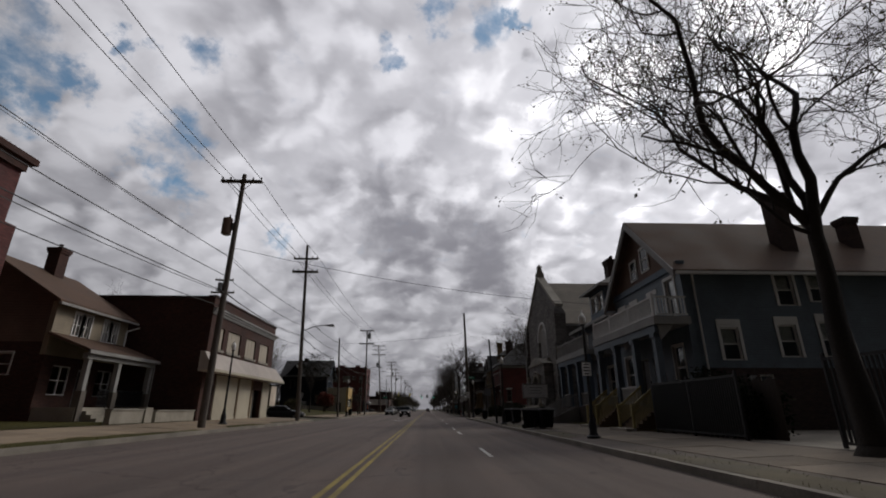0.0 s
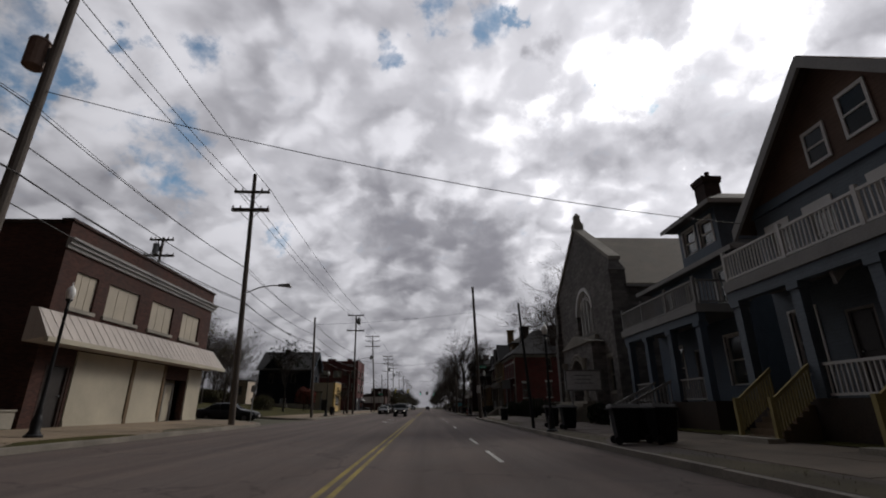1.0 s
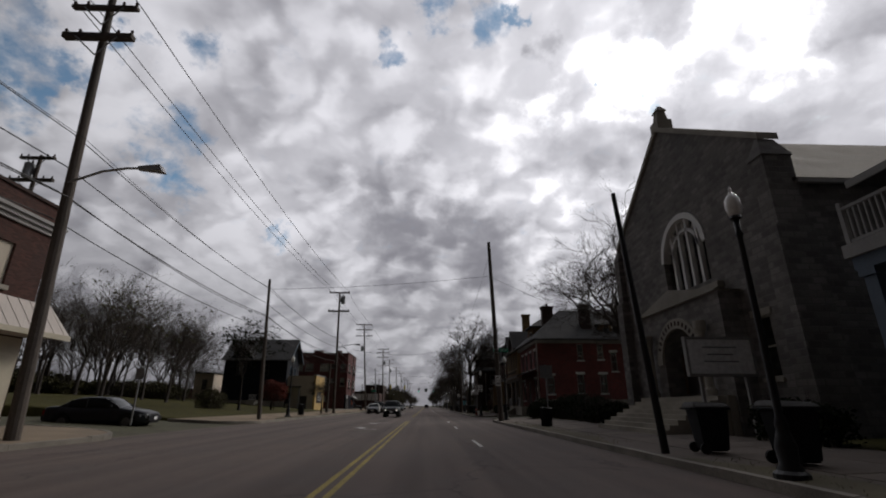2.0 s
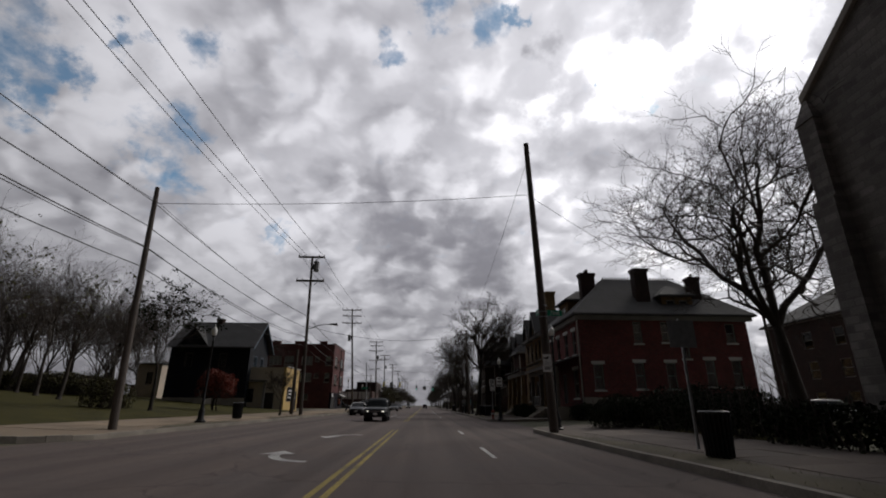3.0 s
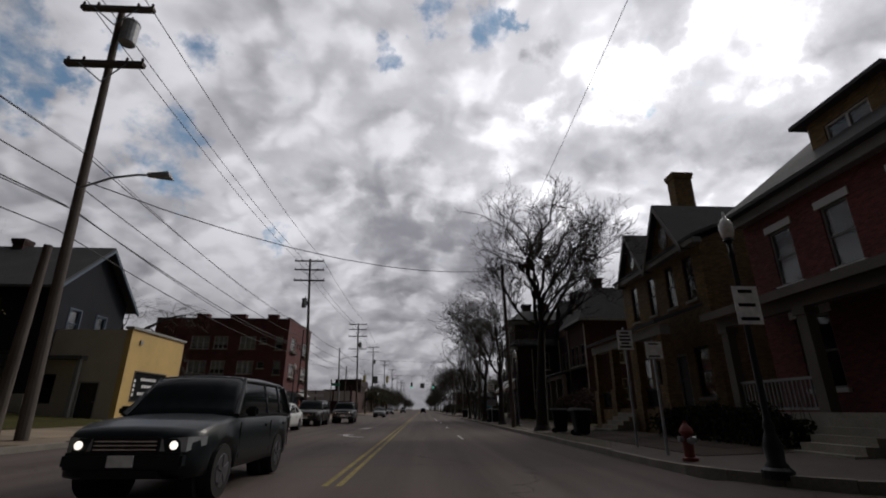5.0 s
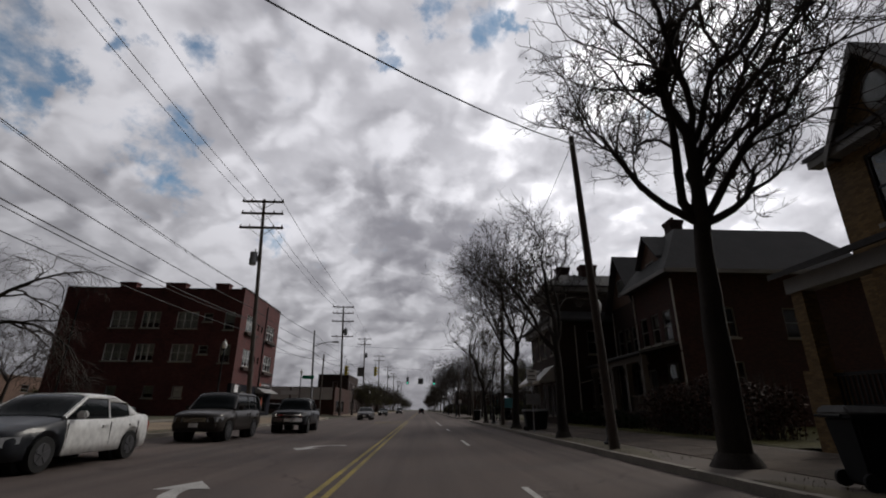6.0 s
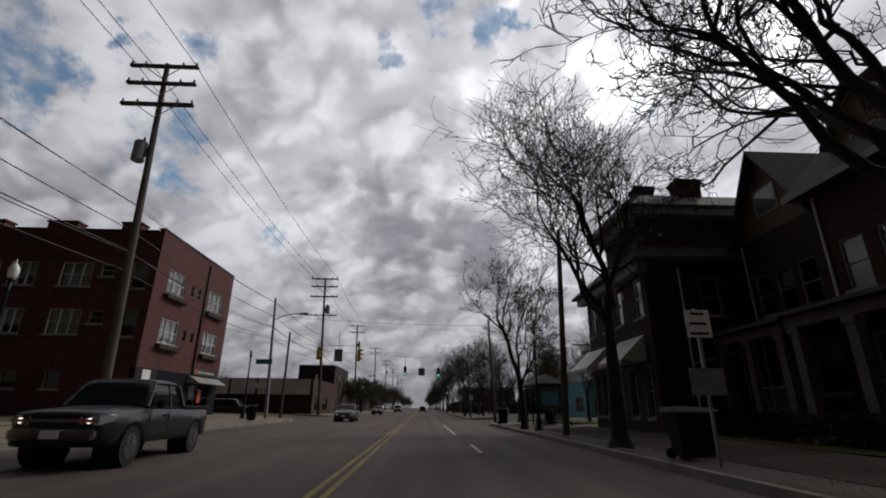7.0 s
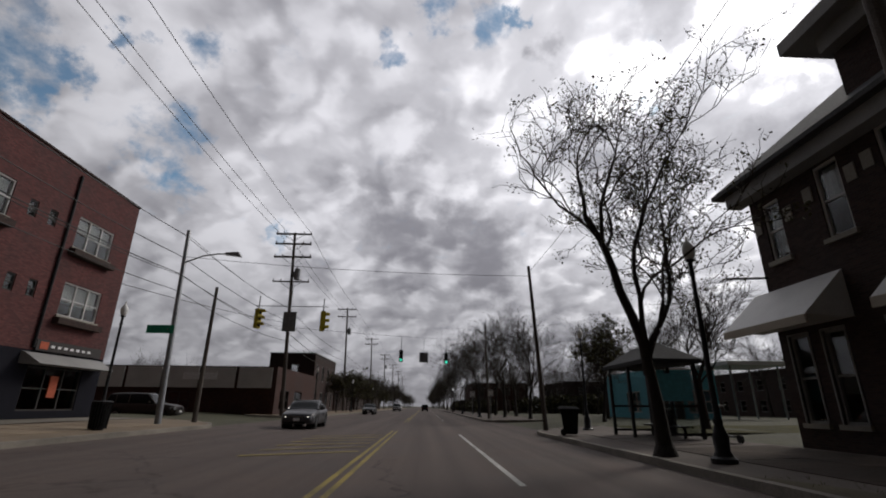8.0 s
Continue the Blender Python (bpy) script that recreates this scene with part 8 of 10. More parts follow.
def street_name_sign():
    t = thing("street_name_sign", (5.6, 65.6, 5.6), "pair of green street name signs strapped to a pole", "street sign")
    x, y, z = 5.47, 65.76, 5.3
    for (ux, uy), word, flip in (((0.985, 0.17), "22nd", False), ((-0.10, 0.995), "Main", True)):
        u = Vector((ux, uy, 0))
        n = Vector((u.y, -u.x, 0)) * (-1 if flip else 1)
        o = Vector((x, y, z + (0.12 if flip else -0.02))) + u * 0.2
        e = o + u * 0.76
        blade = hull(bmesh.new(), [o - n * 0.008, e - n * 0.008, e - n * 0.008 + Vector((0, 0, 0.27)), o - n * 0.008 + Vector((0, 0, 0.27))], [o + n * 0.008, e + n * 0.008, e + n * 0.008 + Vector((0, 0, 0.27)), o + n * 0.008 + Vector((0, 0, 0.27))])
        b = part("sign_blade", blade, SIGN_GREEN, t)
        c = bpy.data.curves.new("word", "FONT")
        c.body, c.size, c.align_x, c.align_y, c.extrude = word, 0.235, "CENTER", "CENTER", 0.003
        tmp = new("word", c)
        dg = bpy.context.evaluated_depsgraph_get()
        me = bpy.data.meshes.new_from_object(tmp.evaluated_get(dg))
        bpy.data.objects.remove(tmp)
        me.materials.clear()
        me.materials.append(SIGN_WHITE)
        right = u if not flip else -u
        m = Matrix.Translation(o + u * 0.38 + n * 0.013 + Vector((0, 0, 0.135))) @ Matrix((right, Vector((0, 0, 1)), n)).transposed().to_4x4()
        me.transform(m)
        w = new("lettering", me)
        w.parent = b
    for dz in (-0.12, 0.12, 0.42):
        part("strap", turned(bmesh.new(), ((0.20, 0), (0.205, 0.0), (0.205, 0.035), (0.20, 0.035)), 16, (x, y, z + dz)), STEEL, t)
    for zz, h in ((2.95, 0.52), (2.70, 0.23)):
        s = part("notice", boxes((x - 0.20, x + 0.18, y - 0.24, y - 0.225, zz, zz + h)), SIGN_WHITE, t, "white notice with unreadable lines")
        if h > 0.5:
            c = bpy.data.curves.new("word", "FONT")
            c.body, c.size, c.align_x, c.extrude = "Adopt the Area", 0.052, "CENTER", 0.002
            tmp = new("word", c)
            me = bpy.data.meshes.new_from_object(tmp.evaluated_get(bpy.context.evaluated_depsgraph_get()))
            bpy.data.objects.remove(tmp)
            me.materials.clear()
            me.materials.append(INK)
            me.transform(Matrix.Translation((x - 0.01, y - 0.2435, zz + 0.16)) @ Matrix(((1, 0, 0, 0), (0, 0, -1, 0), (0, 1, 0, 0), (0, 0, 0, 1))))
            w = new("lettering", me)
            w.parent = s
            part("emblem", boxes((x - 0.16, x + 0.02, y - 0.246, y - 0.2405, zz + 0.31, zz + 0.38), (x + 0.0, x + 0.07, y - 0.246, y - 0.2405, zz + 0.381, zz + 0.43)), INK, s)
            part("writing_bar", boxes((x - 0.13, x + 0.11, y - 0.246, y - 0.2405, zz + 0.08, zz + 0.095)), INK, s)
            continue
        for k in range(3 if h > 0.5 else 2):
            part("writing_bar", boxes((x - 0.15, x + 0.13 - 0.04 * k, y - 0.246, y - 0.2405, zz + h * (0.68 - 0.26 * k), zz + h * (0.68 - 0.26 * k) + 0.035)), INK, s)


street_name_sign()


def cable(pts, sag, r=0.014, label="black overhead cable between poles"):
    """One sagging cable through its supports, as a thin round mesh."""
    run, g = [], Twigs()
    for p, q in zip(pts, pts[1:]):
        p, q = Vector(p), Vector(q)
        n = max(6, int((q - p).length / 2.5))
        row = [p.lerp(q, i / n) - Vector((0, 0, sag * (q - p).length / 40 * 4 * (i / n) * (1 - i / n))) for i in range(n + 1)]
        run += row[1:] if run else row
    g.tube(run, [r] * len(run), 5)
    return tagged(new("overhead_cable", g.mesh("overhead_cable", CABLE)), label, "cable", "overhead cables")


TOPS = [(-11.55, -14.2, 14.9), (-11.62, 26.0, 14.8), (-11.75, 42.5, 15.1), (-11.9, 90.4, 15.95), (-13.55, 128.3, 17.9), (-12.85, 166.6, 17.1), (-13.85, 205, 17.5), (-13.6, 243, 17.5), (-13.3, 281, 17.5), (-13.1, 319, 17.5), (-12.9, 357, 17.5)]
for dx in (-1.15, -0.55, 1.1):
    cable([(x + dx * (1.0 if i < 4 else 1.35), y, z) for i, (x, y, z) in enumerate(TOPS)], 0.55, 0.019)
LOW = [(-11.75, -14.0), (-11.68, 26.0), (-11.6, 42.7), (-12.0, 63.6), (-11.9, 90.8), (-12.9, 128.0), (-12.7, 148.0), (-12.6, 167.0), (-13.7, 205), (-13.5, 243), (-13.3, 281), (-13.1, 319)]
for z0, dx, r, sag in ((10.6, -0.25, 0.018, 0.6), (8.6, -0.2, 0.020, 0.6), (7.7, -0.22, 0.022, 0.7), (7.5, 0.16, 0.016, 0.9), (6.8, -0.2, 0.018, 0.7), (9.6, 0.2, 0.010, 0.8)):
    cable([(x + dx, y, min(z0, 9.8)) for x, y in LOW], sag, r)
cable([(-11.65, 26.1, 10.3), (12.2, 30.3, 7.9)], 0.9, 0.014, "service cable crossing the avenue")
cable([(-12.05, 63.5, 9.6), (5.05, 65.6, 11.4)], 0.5, 0.013, "span cable crossing the avenue")
cable([(5.05, 65.6, 11.4), (20.0, 76.0, 8.6)], 0.6, 0.012, "service cable to the side street")
cable([(-11.9, 90.9, 8.7), (5.5, 107.2, 10.6)], 2.1, 0.02, "thick service cable crossing the avenue")
cable([(5.3, 65.7, 13.9), (5.45, 107.2, 10.7), (5.8, 129.4, 9.0), (5.75, 149.1, 8.5)], 0.6, 0.010, "thin cable along the pavement")
cable([(-12.8, 148.0, 8.6), (5.75, 149.1, 8.2)], 0.5, 0.012, "signal span cable over the crossing")
cable([(-18.2, 151.5, 8.0), (-12.9, 167.0, 8.4)], 0.4, 0.02, "thick service cable to the apartment block")
cable([(-12.4, 162.6, 7.4), (6.2, 170.2, 7.4)], 0.3, 0.012, "signal span cable over the crossing")


def signal_head(x, y, z, facing, lit=None):
    """A hanging three-lens traffic signal; facing: degrees."""
    t = thing("traffic_signal", (0, 0, 0), "yellow traffic signal hanging from a span cable" if lit is None else "dark traffic signal with a lit lens over the crossing", "traffic signal", "traffic signals")
    body = boxes((-0.17, 0.17, -0.12, 0.12, 0, 1.05))
    bmesh.ops.bevel(body, geom=body.edges[:], offset=0.03, segments=2, affect="EDGES")
    hs = part("housing", body, SIGNAL_YELLOW if lit is None else IRON, t)
    for k in range(3):
        z1 = 0.18 + 0.345 * k
        on = {0: GREEN_LIT, 2: RED_LIT}.get(k) if lit == k else DARK_IN
        lens = part("lens", tube(bmesh.new(), (0, -0.121, z1), (0, -0.145, z1), 0.12, 0.10, 14), on, t)
        v = bmesh.new()
        for i in range(8):
            a0, a1 = math.pi * i / 8, math.pi * (i + 1) / 8
            hull(v, [(0.14 * math.cos(a0), -0.121, z1 + 0.14 * math.sin(a0)), (0.14 * math.cos(a1), -0.121, z1 + 0.14 * math.sin(a1)), (0.14 * math.cos(a1), -0.34, z1 + 0.14 * math.sin(a1)), (0.14 * math.cos(a0), -0.34, z1 + 0.14 * math.sin(a0))],
                 [(0.15 * math.cos(a0), -0.121, z1 + 0.15 * math.sin(a0)), (0.15 * math.cos(a1), -0.121, z1 + 0.15 * math.sin(a1)), (0.15 * math.cos(a1), -0.34, z1 + 0.15 * math.sin(a1)), (0.15 * math.cos(a0), -0.34, z1 + 0.15 * math.sin(a0))])
        part("visor", v, SIGNAL_YELLOW if lit is None else IRON, lens)
    part("hanger", tube(bmesh.new(), (0, 0, 1.05), (0, 0, 1.75), 0.03), STEEL, t)
    t.matrix_basis = pose(x, y, z, 0, 0, facing)


signal_head(-9.0, 149.3, 5.1, 70)
signal_head(-5.55, 149.3, 5.0, 110)
signal_head(-2.19, 166.77, 5.0, 0, 0)
signal_head(1.94, 168.46, 5.0, 0, 0)
sign_post(-7.3, 149.262, 4.9, [(0.05, 0.7, 1.05, SIGN_GREY, 0)], "grey back of a hanging lane sign", post=False)
for dx, yy, zz in ((-2.19, 166.77, 6.3), (1.94, 168.46, 6.3)):
    h = thing("hanger_rod", (dx, yy, zz), "slim rod between signal and span cable", "rod")
    part("rod", tube(bmesh.new(), (dx, yy, zz), (dx, yy, 7.27), 0.02), STEEL, h)
g = sign_post(-0.16, 167.6, 5.0, [(0.05, 0.8, 0.9, SIGN_GREY, 0)], "grey hanging lane sign over the crossing", post=False)
part("hanger", tube(bmesh.new(), (-0.16, 167.594, 5.1), (-0.16, 167.594, 7.35), 0.02), STEEL, g)
b = thing("signal_beam", (-7.3, 149.25, 6.2), "slim steel beam that carries the signals", "beam")
part("rail", tube(bmesh.new(), (-9.2, 149.25, 6.3), (-5.3, 149.25, 6.3), 0.02), STEEL, b)
part("drop", tube(bmesh.new(), (-7.3, 149.25, 5.2), (-7.3, 149.25, 7.6), 0.02), STEEL, b)
g = sign_post(-12.9, 147.4, 0.4, [(4.1, 1.3, 0.4, SIGN_GREEN, 0)], "green street name sign bracketed to a steel pole", post=False)
part("bracket", tube(bmesh.new(), (-12.54, 147.38, 4.7), (-12.54, 147.95, 4.7), 0.03), STEEL, g)


def bus_shelter():
    t = thing("bus_shelter", (8.6, 142.5, 0.25), "dark bronze bus shelter with glass sides and hipped roof", "bus shelter")
    x0, x1, y0, y1 = 7.75, 9.3, 140.6, 144.2
    for x in (x0, x1):
        for y in (y0, (y0 + y1) / 2, y1):
            part("post", boxes((x - 0.05, x + 0.05, y - 0.05, y + 0.05, 0.2, 2.75)), IRON, t)
    part("roof", hip_roof(x0, x1, y0, y1, 2.75, 3.55, 0.22), ROOF_TAR, t)
    for y in (y0, y1):
        part("glass_panel", boxes((x0 + 0.1, x1 - 0.1, y - 0.01, y + 0.01, 0.5, 2.5)), PANE, t)
        for z in (0.4, 1.3):
            part("rail", boxes((x0 + 0.05, x1 - 0.05, y - 0.03, y + 0.03, z, z + 0.08)), IRON, t)
    part("glass_panel", boxes((x1 - 0.01, x1 + 0.01, y0 + 0.1, y1 - 0.1, 0.5, 2.5)), PANE, t)
    part("poster", boxes((x0 + 0.2, x1 - 0.2, y0 - 0.05, y0 - 0.03, 1.5, 2.4)), TEAL, t, "teal poster in the shelter's end panel")
    part("bench", boxes((x1 - 0.55, x1 - 0.1, y0 + 0.4, y1 - 0.4, 0.62, 0.68)), IRON, t)
    for y in (y0 + 0.6, y1 - 0.6):
        part("bench_leg", boxes((x1 - 0.35, x1 - 0.28, y - 0.04, y + 0.04, 0.25, 0.62)), IRON, t)


def bollard_rack():
    t = thing("bike_rack", (9.3, 139.2, 0.3), "low parked kick scooter beside the shelter", "scooter")
    for dy in (-0.45, 0.45):
        part("wheel", tube(bmesh.new(), (9.26, 139.2 + dy, 0.42), (9.34, 139.2 + dy, 0.42), 0.12, 0.12, 14), RUBBER, t)
    part("deck", boxes((9.22, 9.38, 138.85, 139.55, 0.45, 0.50)), IRON, t)
    part("stem", tube(bmesh.new(), (9.3, 139.62, 0.5), (9.3, 139.52, 1.35), 0.025), IRON, t)
    part("handlebar", tube(bmesh.new(), (9.05, 139.52, 1.35), (9.55, 139.52, 1.35), 0.02), IRON, t)


bus_shelter()
bollard_rack()


def iron_fence(x, y0, y1, z0, h, label):
    t = thing("iron_fence", (x, (y0 + y1) / 2, z0), label, "fence")
    railing(west(x), y0, y1, 0, z0, z0 + h, t, IRON, 0.13)
    n = int((y1 - y0) / 2.4) + 1
    for k in range(n):
        y = y0 + (y1 - y0) * k / (n - 1)
        part("post", boxes((x - 0.04, x + 0.04, y - 0.04, y + 0.04, z0 - 0.2, z0 + h + 0.12)), IRON, t)


iron_fence(10.5, 4.4, 12.2, 0.35, 2.2, "tall black iron fence before the driveway")
iron_fence(10.12, 15.4, 21.4, 0.35, 2.0, "black iron picket fence before the hedge")
b = thing("board_fence", (11.2, 17.5, 0.35), "weathered brown board fence beside the house", "fence")
for k in range(36):
    y = 15.0 + 0.19 * k
    part("board", boxes((11.15, 11.19, y, y + 0.175, 0.3, 2.2 + 0.05 * math.sin(k * 1.7))), BOARD_AND_SHADE, b)
part("rail", boxes((11.2, 11.26, 15.0, 21.8, 0.7, 0.8)), BOARD_AND_SHADE, b)
part("rail", boxes((11.2, 11.26, 15.0, 21.8, 1.8, 1.9)), BOARD_AND_SHADE, b)


# ---------------------------------------------------------------- trees and hedges
def bare_tree(x, y, z0, height, spread, seed, label, fork=0.28, trunk=0.3, limbs=6, leaves=0, levels=5, lean=(0, 0), leaf_mat=None, density=1.0, droop=0.0, upright=0.6, leaf_size=0.12, name="tree", dirs=(), shrink=1.0, barks=None):
    """A tapered trunk that forks into limbs, branches and twigs, with a few hanging leaves where asked."""
    rnd = random.Random(seed)
    wood, twig, leaf = Twigs(), Twigs(), Twigs()
    tips = []

    def grow(p, d, length, r, level):
        n = 6 if level < 2 else (5 if level < 4 else 3)
        pts, radii = [p], [r]
        q, w = p, d
        bend = 0.04 if level == 0 else 0.16 + 0.06 * level
        end = r * (0.55 if level < levels else 0.3)
        for k in range(n):
            w = (w + Vector((rnd.gauss(0, bend), rnd.gauss(0, bend), rnd.gauss(0.05 - droop * level * 0.06, bend * 0.7)))).normalized()
            q = q + w * (length / n)
            pts.append(q)
            radii.append(r + (end - r) * (k + 1) / n)
        (wood if level < 3 else twig).tube(pts, radii, 8 if level == 0 else (6 if level < 2 else (4 if level < 3 else 3)))
        if level >= levels:
            tips.append(q)
            return
        kids = {0: limbs, 1: rnd.choice((4, 5, 6)), 2: rnd.choice((5, 6)), 3: rnd.choice((4, 5))}.get(level, 4)
        kids = max(2, round(kids * density)) if level else kids
        if level == 0 and dirs:
            for dx, dy, dz, reach, thick in dirs:
                grow(pts[-1] - Vector((0, 0, rnd.uniform(0, 0.5))), Vector((dx, dy, dz)).normalized(), reach, r * thick, 1)
            return
        for k in range(kids):
            f = 1.0 if k == 0 else rnd.uniform(0.35, 1.0) if level else rnd.uniform(0.78, 1.0)
            i = min(n - 1, int(f * n))
            s = pts[i].lerp(pts[i + 1], f * n - i if f < 1 else 1.0)
            side = Vector((rnd.gauss(0, 1), rnd.gauss(0, 1), rnd.gauss(0, 0.5)))
            side = (side - w * side.dot(w)).normalized()
            open_ = rnd.uniform(0.35, 0.95) * spread if k else rnd.uniform(0.1, 0.4) * spread
            dd = (w + side * open_ + Vector((0, 0, upright * 0.22))).normalized()
            rr = radii[i] * (0.78 if k == 0 else rnd.uniform(0.42, 0.66))
            grow(s, dd, length * rnd.uniform(0.58, 0.82) * shrink if level else height * (1 - fork) * rnd.uniform(0.36, 0.5), max(rr, 0.011), level + 1)

    base = Vector((x, y, z0 - 0.15))
    t = thing(name, (x, y, z0), label, "tree")
    flare = [base, base + Vector((lean[0] * 0.02, lean[1] * 0.02, 0.35))]
    wood.tube(flare + [flare[1] + Vector((0, 0, 0.01))], [trunk * 1.7, trunk * 1.08, trunk * 1.05], 10)
    grow(flare[1], Vector((lean[0], lean[1], 1)).normalized(), height * fork, trunk, 0)
    for n_, g, m in (("trunk", wood, (barks or (BARK, TWIG))[0]), ("crown", twig, (barks or (BARK, TWIG))[1])):
        ob = new(n_, g.mesh(n_, m))
        ob.parent = t
        ob.matrix_parent_inverse = t.matrix_world.inverted()
        if n_ == "trunk":
            for p in ob.data.polygons:
                p.use_smooth = True
        else:
            tagged(ob, "crown of bare twigs", kind="stuff")
    if leaves:
        for k in range(leaves // 5):
            tip = tips[rnd.randrange(len(tips))]
            for i in range(5):
                p = tip + Vector((rnd.gauss(0, 0.09), rnd.gauss(0, 0.09), rnd.gauss(-0.05, 0.09)))
                leaf.leaf(p, rnd, leaf_size * rnd.uniform(0.5, 1.2))
        ob = new("foliage", leaf.mesh("foliage", leaf_mat or LEAF))
        ob.parent = t
        ob.matrix_parent_inverse = t.matrix_world.inverted()
        tagged(ob, "sparse withered leaves", kind="stuff")
    return t


def bush(x0, x1, y0, y1, z0, h, seed, mat, label, n=2600, name="hedge", size=0.13, stems=0.0):
    """A hedge of many small leaves on a twiggy core, with an uneven top."""
    rnd = random.Random(seed)
    t = thing(name, ((x0 + x1) / 2, (y0 + y1) / 2, z0), label, "hedge" if name == "hedge" else "shrub")
    tw, lf = Twigs(), Twigs()
    area = max(1.0, (x1 - x0) * (y1 - y0))
    for k in range(int(18 * area) + 12):
        p = Vector((rnd.uniform(x0 + 0.1, x1 - 0.1), rnd.uniform(y0 + 0.1, y1 - 0.1), z0 - 0.05))
        top = p + Vector((rnd.gauss(0, 0.12), rnd.gauss(0, 0.12), h * rnd.uniform(0.6, 1.0)))
        tw.tube([p, p.lerp(top, 0.5) + Vector((rnd.gauss(0, 0.08), rnd.gauss(0, 0.08), 0)), top], [0.02, 0.014, 0.005], 3)
    for k in range(4 if stems else 0):
        p = Vector(((x0 + x1) / 2 + rnd.gauss(0, 0.12), (y0 + y1) / 2 + rnd.gauss(0, 0.12), z0 - stems))
        tw.tube([p, p + Vector((rnd.gauss(0, 0.1), rnd.gauss(0, 0.1), stems * 0.6)), p + Vector((rnd.gauss(0, 0.35), rnd.gauss(0, 0.35), stems + h * 0.5))], [0.06, 0.05, 0.02], 6)
    cx, cy, hx, hy = (x0 + x1) / 2, (y0 + y1) / 2, (x1 - x0) / 2, (y1 - y0) / 2
    for k in range(n):
        px, py = rnd.uniform(-1, 1), rnd.uniform(-1, 1)
        crown = (1 - 0.35 * max(abs(px), abs(py)) ** 3) * (0.86 + 0.28 * noise.noise(Vector((cx + px * hx, cy + py * hy, seed)) * 0.9))
        pz = rnd.random() ** 0.6
        lf.leaf(Vector((cx + px * hx, cy + py * hy, z0 + h * crown * pz)), rnd, size * rnd.uniform(0.6, 1.5))
    for n_, g, m in (("core", tw, TWIG), ("foliage", lf, mat)):
        ob = new(n_, g.mesh(n_, m))
        ob.parent = t
        ob.matrix_parent_inverse = t.matrix_world.inverted()
        tagged(ob, kind="stuff")
    return t


TREE = "tall bare deciduous tree with dark spreading limbs"
bare_tree(9.7, 10.5, 0.3, 15.0, 0.95, 36, "big bare street tree with withered leaves on its twigs", fork=0.36, trunk=0.31, leaves=4600, levels=5, lean=(0.11, 0.0), density=0.88, leaf_size=0.10,
          dirs=((-0.43, -0.05, 0.9, 4.6, 0.48), (0.06, -0.05, 1.0, 4.8, 0.5), (0.40, -0.1, 0.85, 4.4, 0.4), (0.75, 0.0, 0.55, 3.4, 0.3), (-0.95, -0.05, 0.12, 2.6, 0.2), (-0.74, 0.0, 0.62, 4.2, 0.34), (-0.22, 0.1, 1.0, 4.6, 0.34)))
bare_tree(16.9, 65.6, 0.6, 18.5, 1.2, 8, TREE + " beside the church", fork=0.24, trunk=0.36, levels=5, lean=(-0.08, 0), upright=0.7, density=1.15, shrink=0.85, droop=0.06,
          dirs=((-0.58, -0.1, 0.9, 5.0, 0.45), (-0.32, 0.2, 0.97, 7.0, 0.5), (-0.08, 0.0, 1.0, 7.7, 0.58), (0.30, -0.2, 0.95, 7.0, 0.5), (-0.80, 0.1, 0.62, 3.2, 0.30), (-0.42, -0.3, 0.95, 6.6, 0.4), (0.7, 0.3, 0.7, 4.6, 0.35)))
bare_tree(6.5, 102.6, 0.25, 14.6, 0.66, 31, TREE + " at the kerb", fork=0.36, trunk=0.34, levels=5, density=1.12, leaves=900, leaf_size=0.08,
          shrink=0.86, upright=1.0,
          dirs=((-0.22, 0.0, 1.0, 4.7, 0.40), (0.04, 0.1, 1.0, 5.2, 0.55), (0.26, 0.0, 0.96, 4.7, 0.36), (-0.88, -0.1, 0.42, 2.9, 0.32), (0.78, 0.05, 0.45, 3.5, 0.34), (0.62, -0.1, 0.70, 3.9, 0.34), (0.10, 0.25, 0.97, 4.4, 0.30), (-0.45, 0.2, 0.85, 3.0, 0.24)))
bare_tree(6.0, 113.1, 0.25, 13.6, 1.0, 47, TREE + " with a few leaves", fork=0.27, trunk=0.235, levels=5, leaves=700, density=0.95, leaf_size=0.08,
          shrink=0.85, upright=1.0,
          dirs=((-0.66, 0.1, 0.80, 3.2, 0.30), (-0.36, 0.2, 0.95, 3.9, 0.42), (-0.08, 0.1, 1.0, 4.2, 0.55), (0.24, 0.25, 0.95, 3.9, 0.46), (0.55, 0.1, 0.80, 3.3, 0.4)))
bare_tree(6.0, 123.3, 0.25, 12.8, 0.85, 8, TREE + " with a few leaves", fork=0.30, trunk=0.26, levels=5, leaves=1500, upright=0.8, leaf_size=0.085, density=1.05,
          dirs=((-0.60, 0.0, 0.78, 2.8, 0.33), (-0.25, -0.3, 0.95, 3.8, 0.42), (0.0, 0.1, 1.0, 3.9, 0.55), (0.35, -0.1, 0.9, 3.4, 0.40), (-0.38, 0.15, 0.93, 3.6, 0.38)))
bare_tree(5.85, 136.4, 0.2, 13.0, 0.6, 11, "forked street tree with clusters of withered leaves", fork=0.16, trunk=0.20, levels=5, leaves=7000, upright=1.0, lean=(0.0, 0.0), density=1.0, leaf_size=0.095, shrink=0.86,
          dirs=((-0.10, 0.0, 1.0, 4.6, 0.75), (0.10, 0.05, 1.0, 4.0, 0.45), (0.20, -0.05, 1.0, 3.7, 0.40), (-0.42, 0.1, 0.9, 3.4, 0.30)))
nest = thing("bird_nest", (6.0, 102.0, 9.3), "dark ragged nest of twigs in a tree fork", "nest")
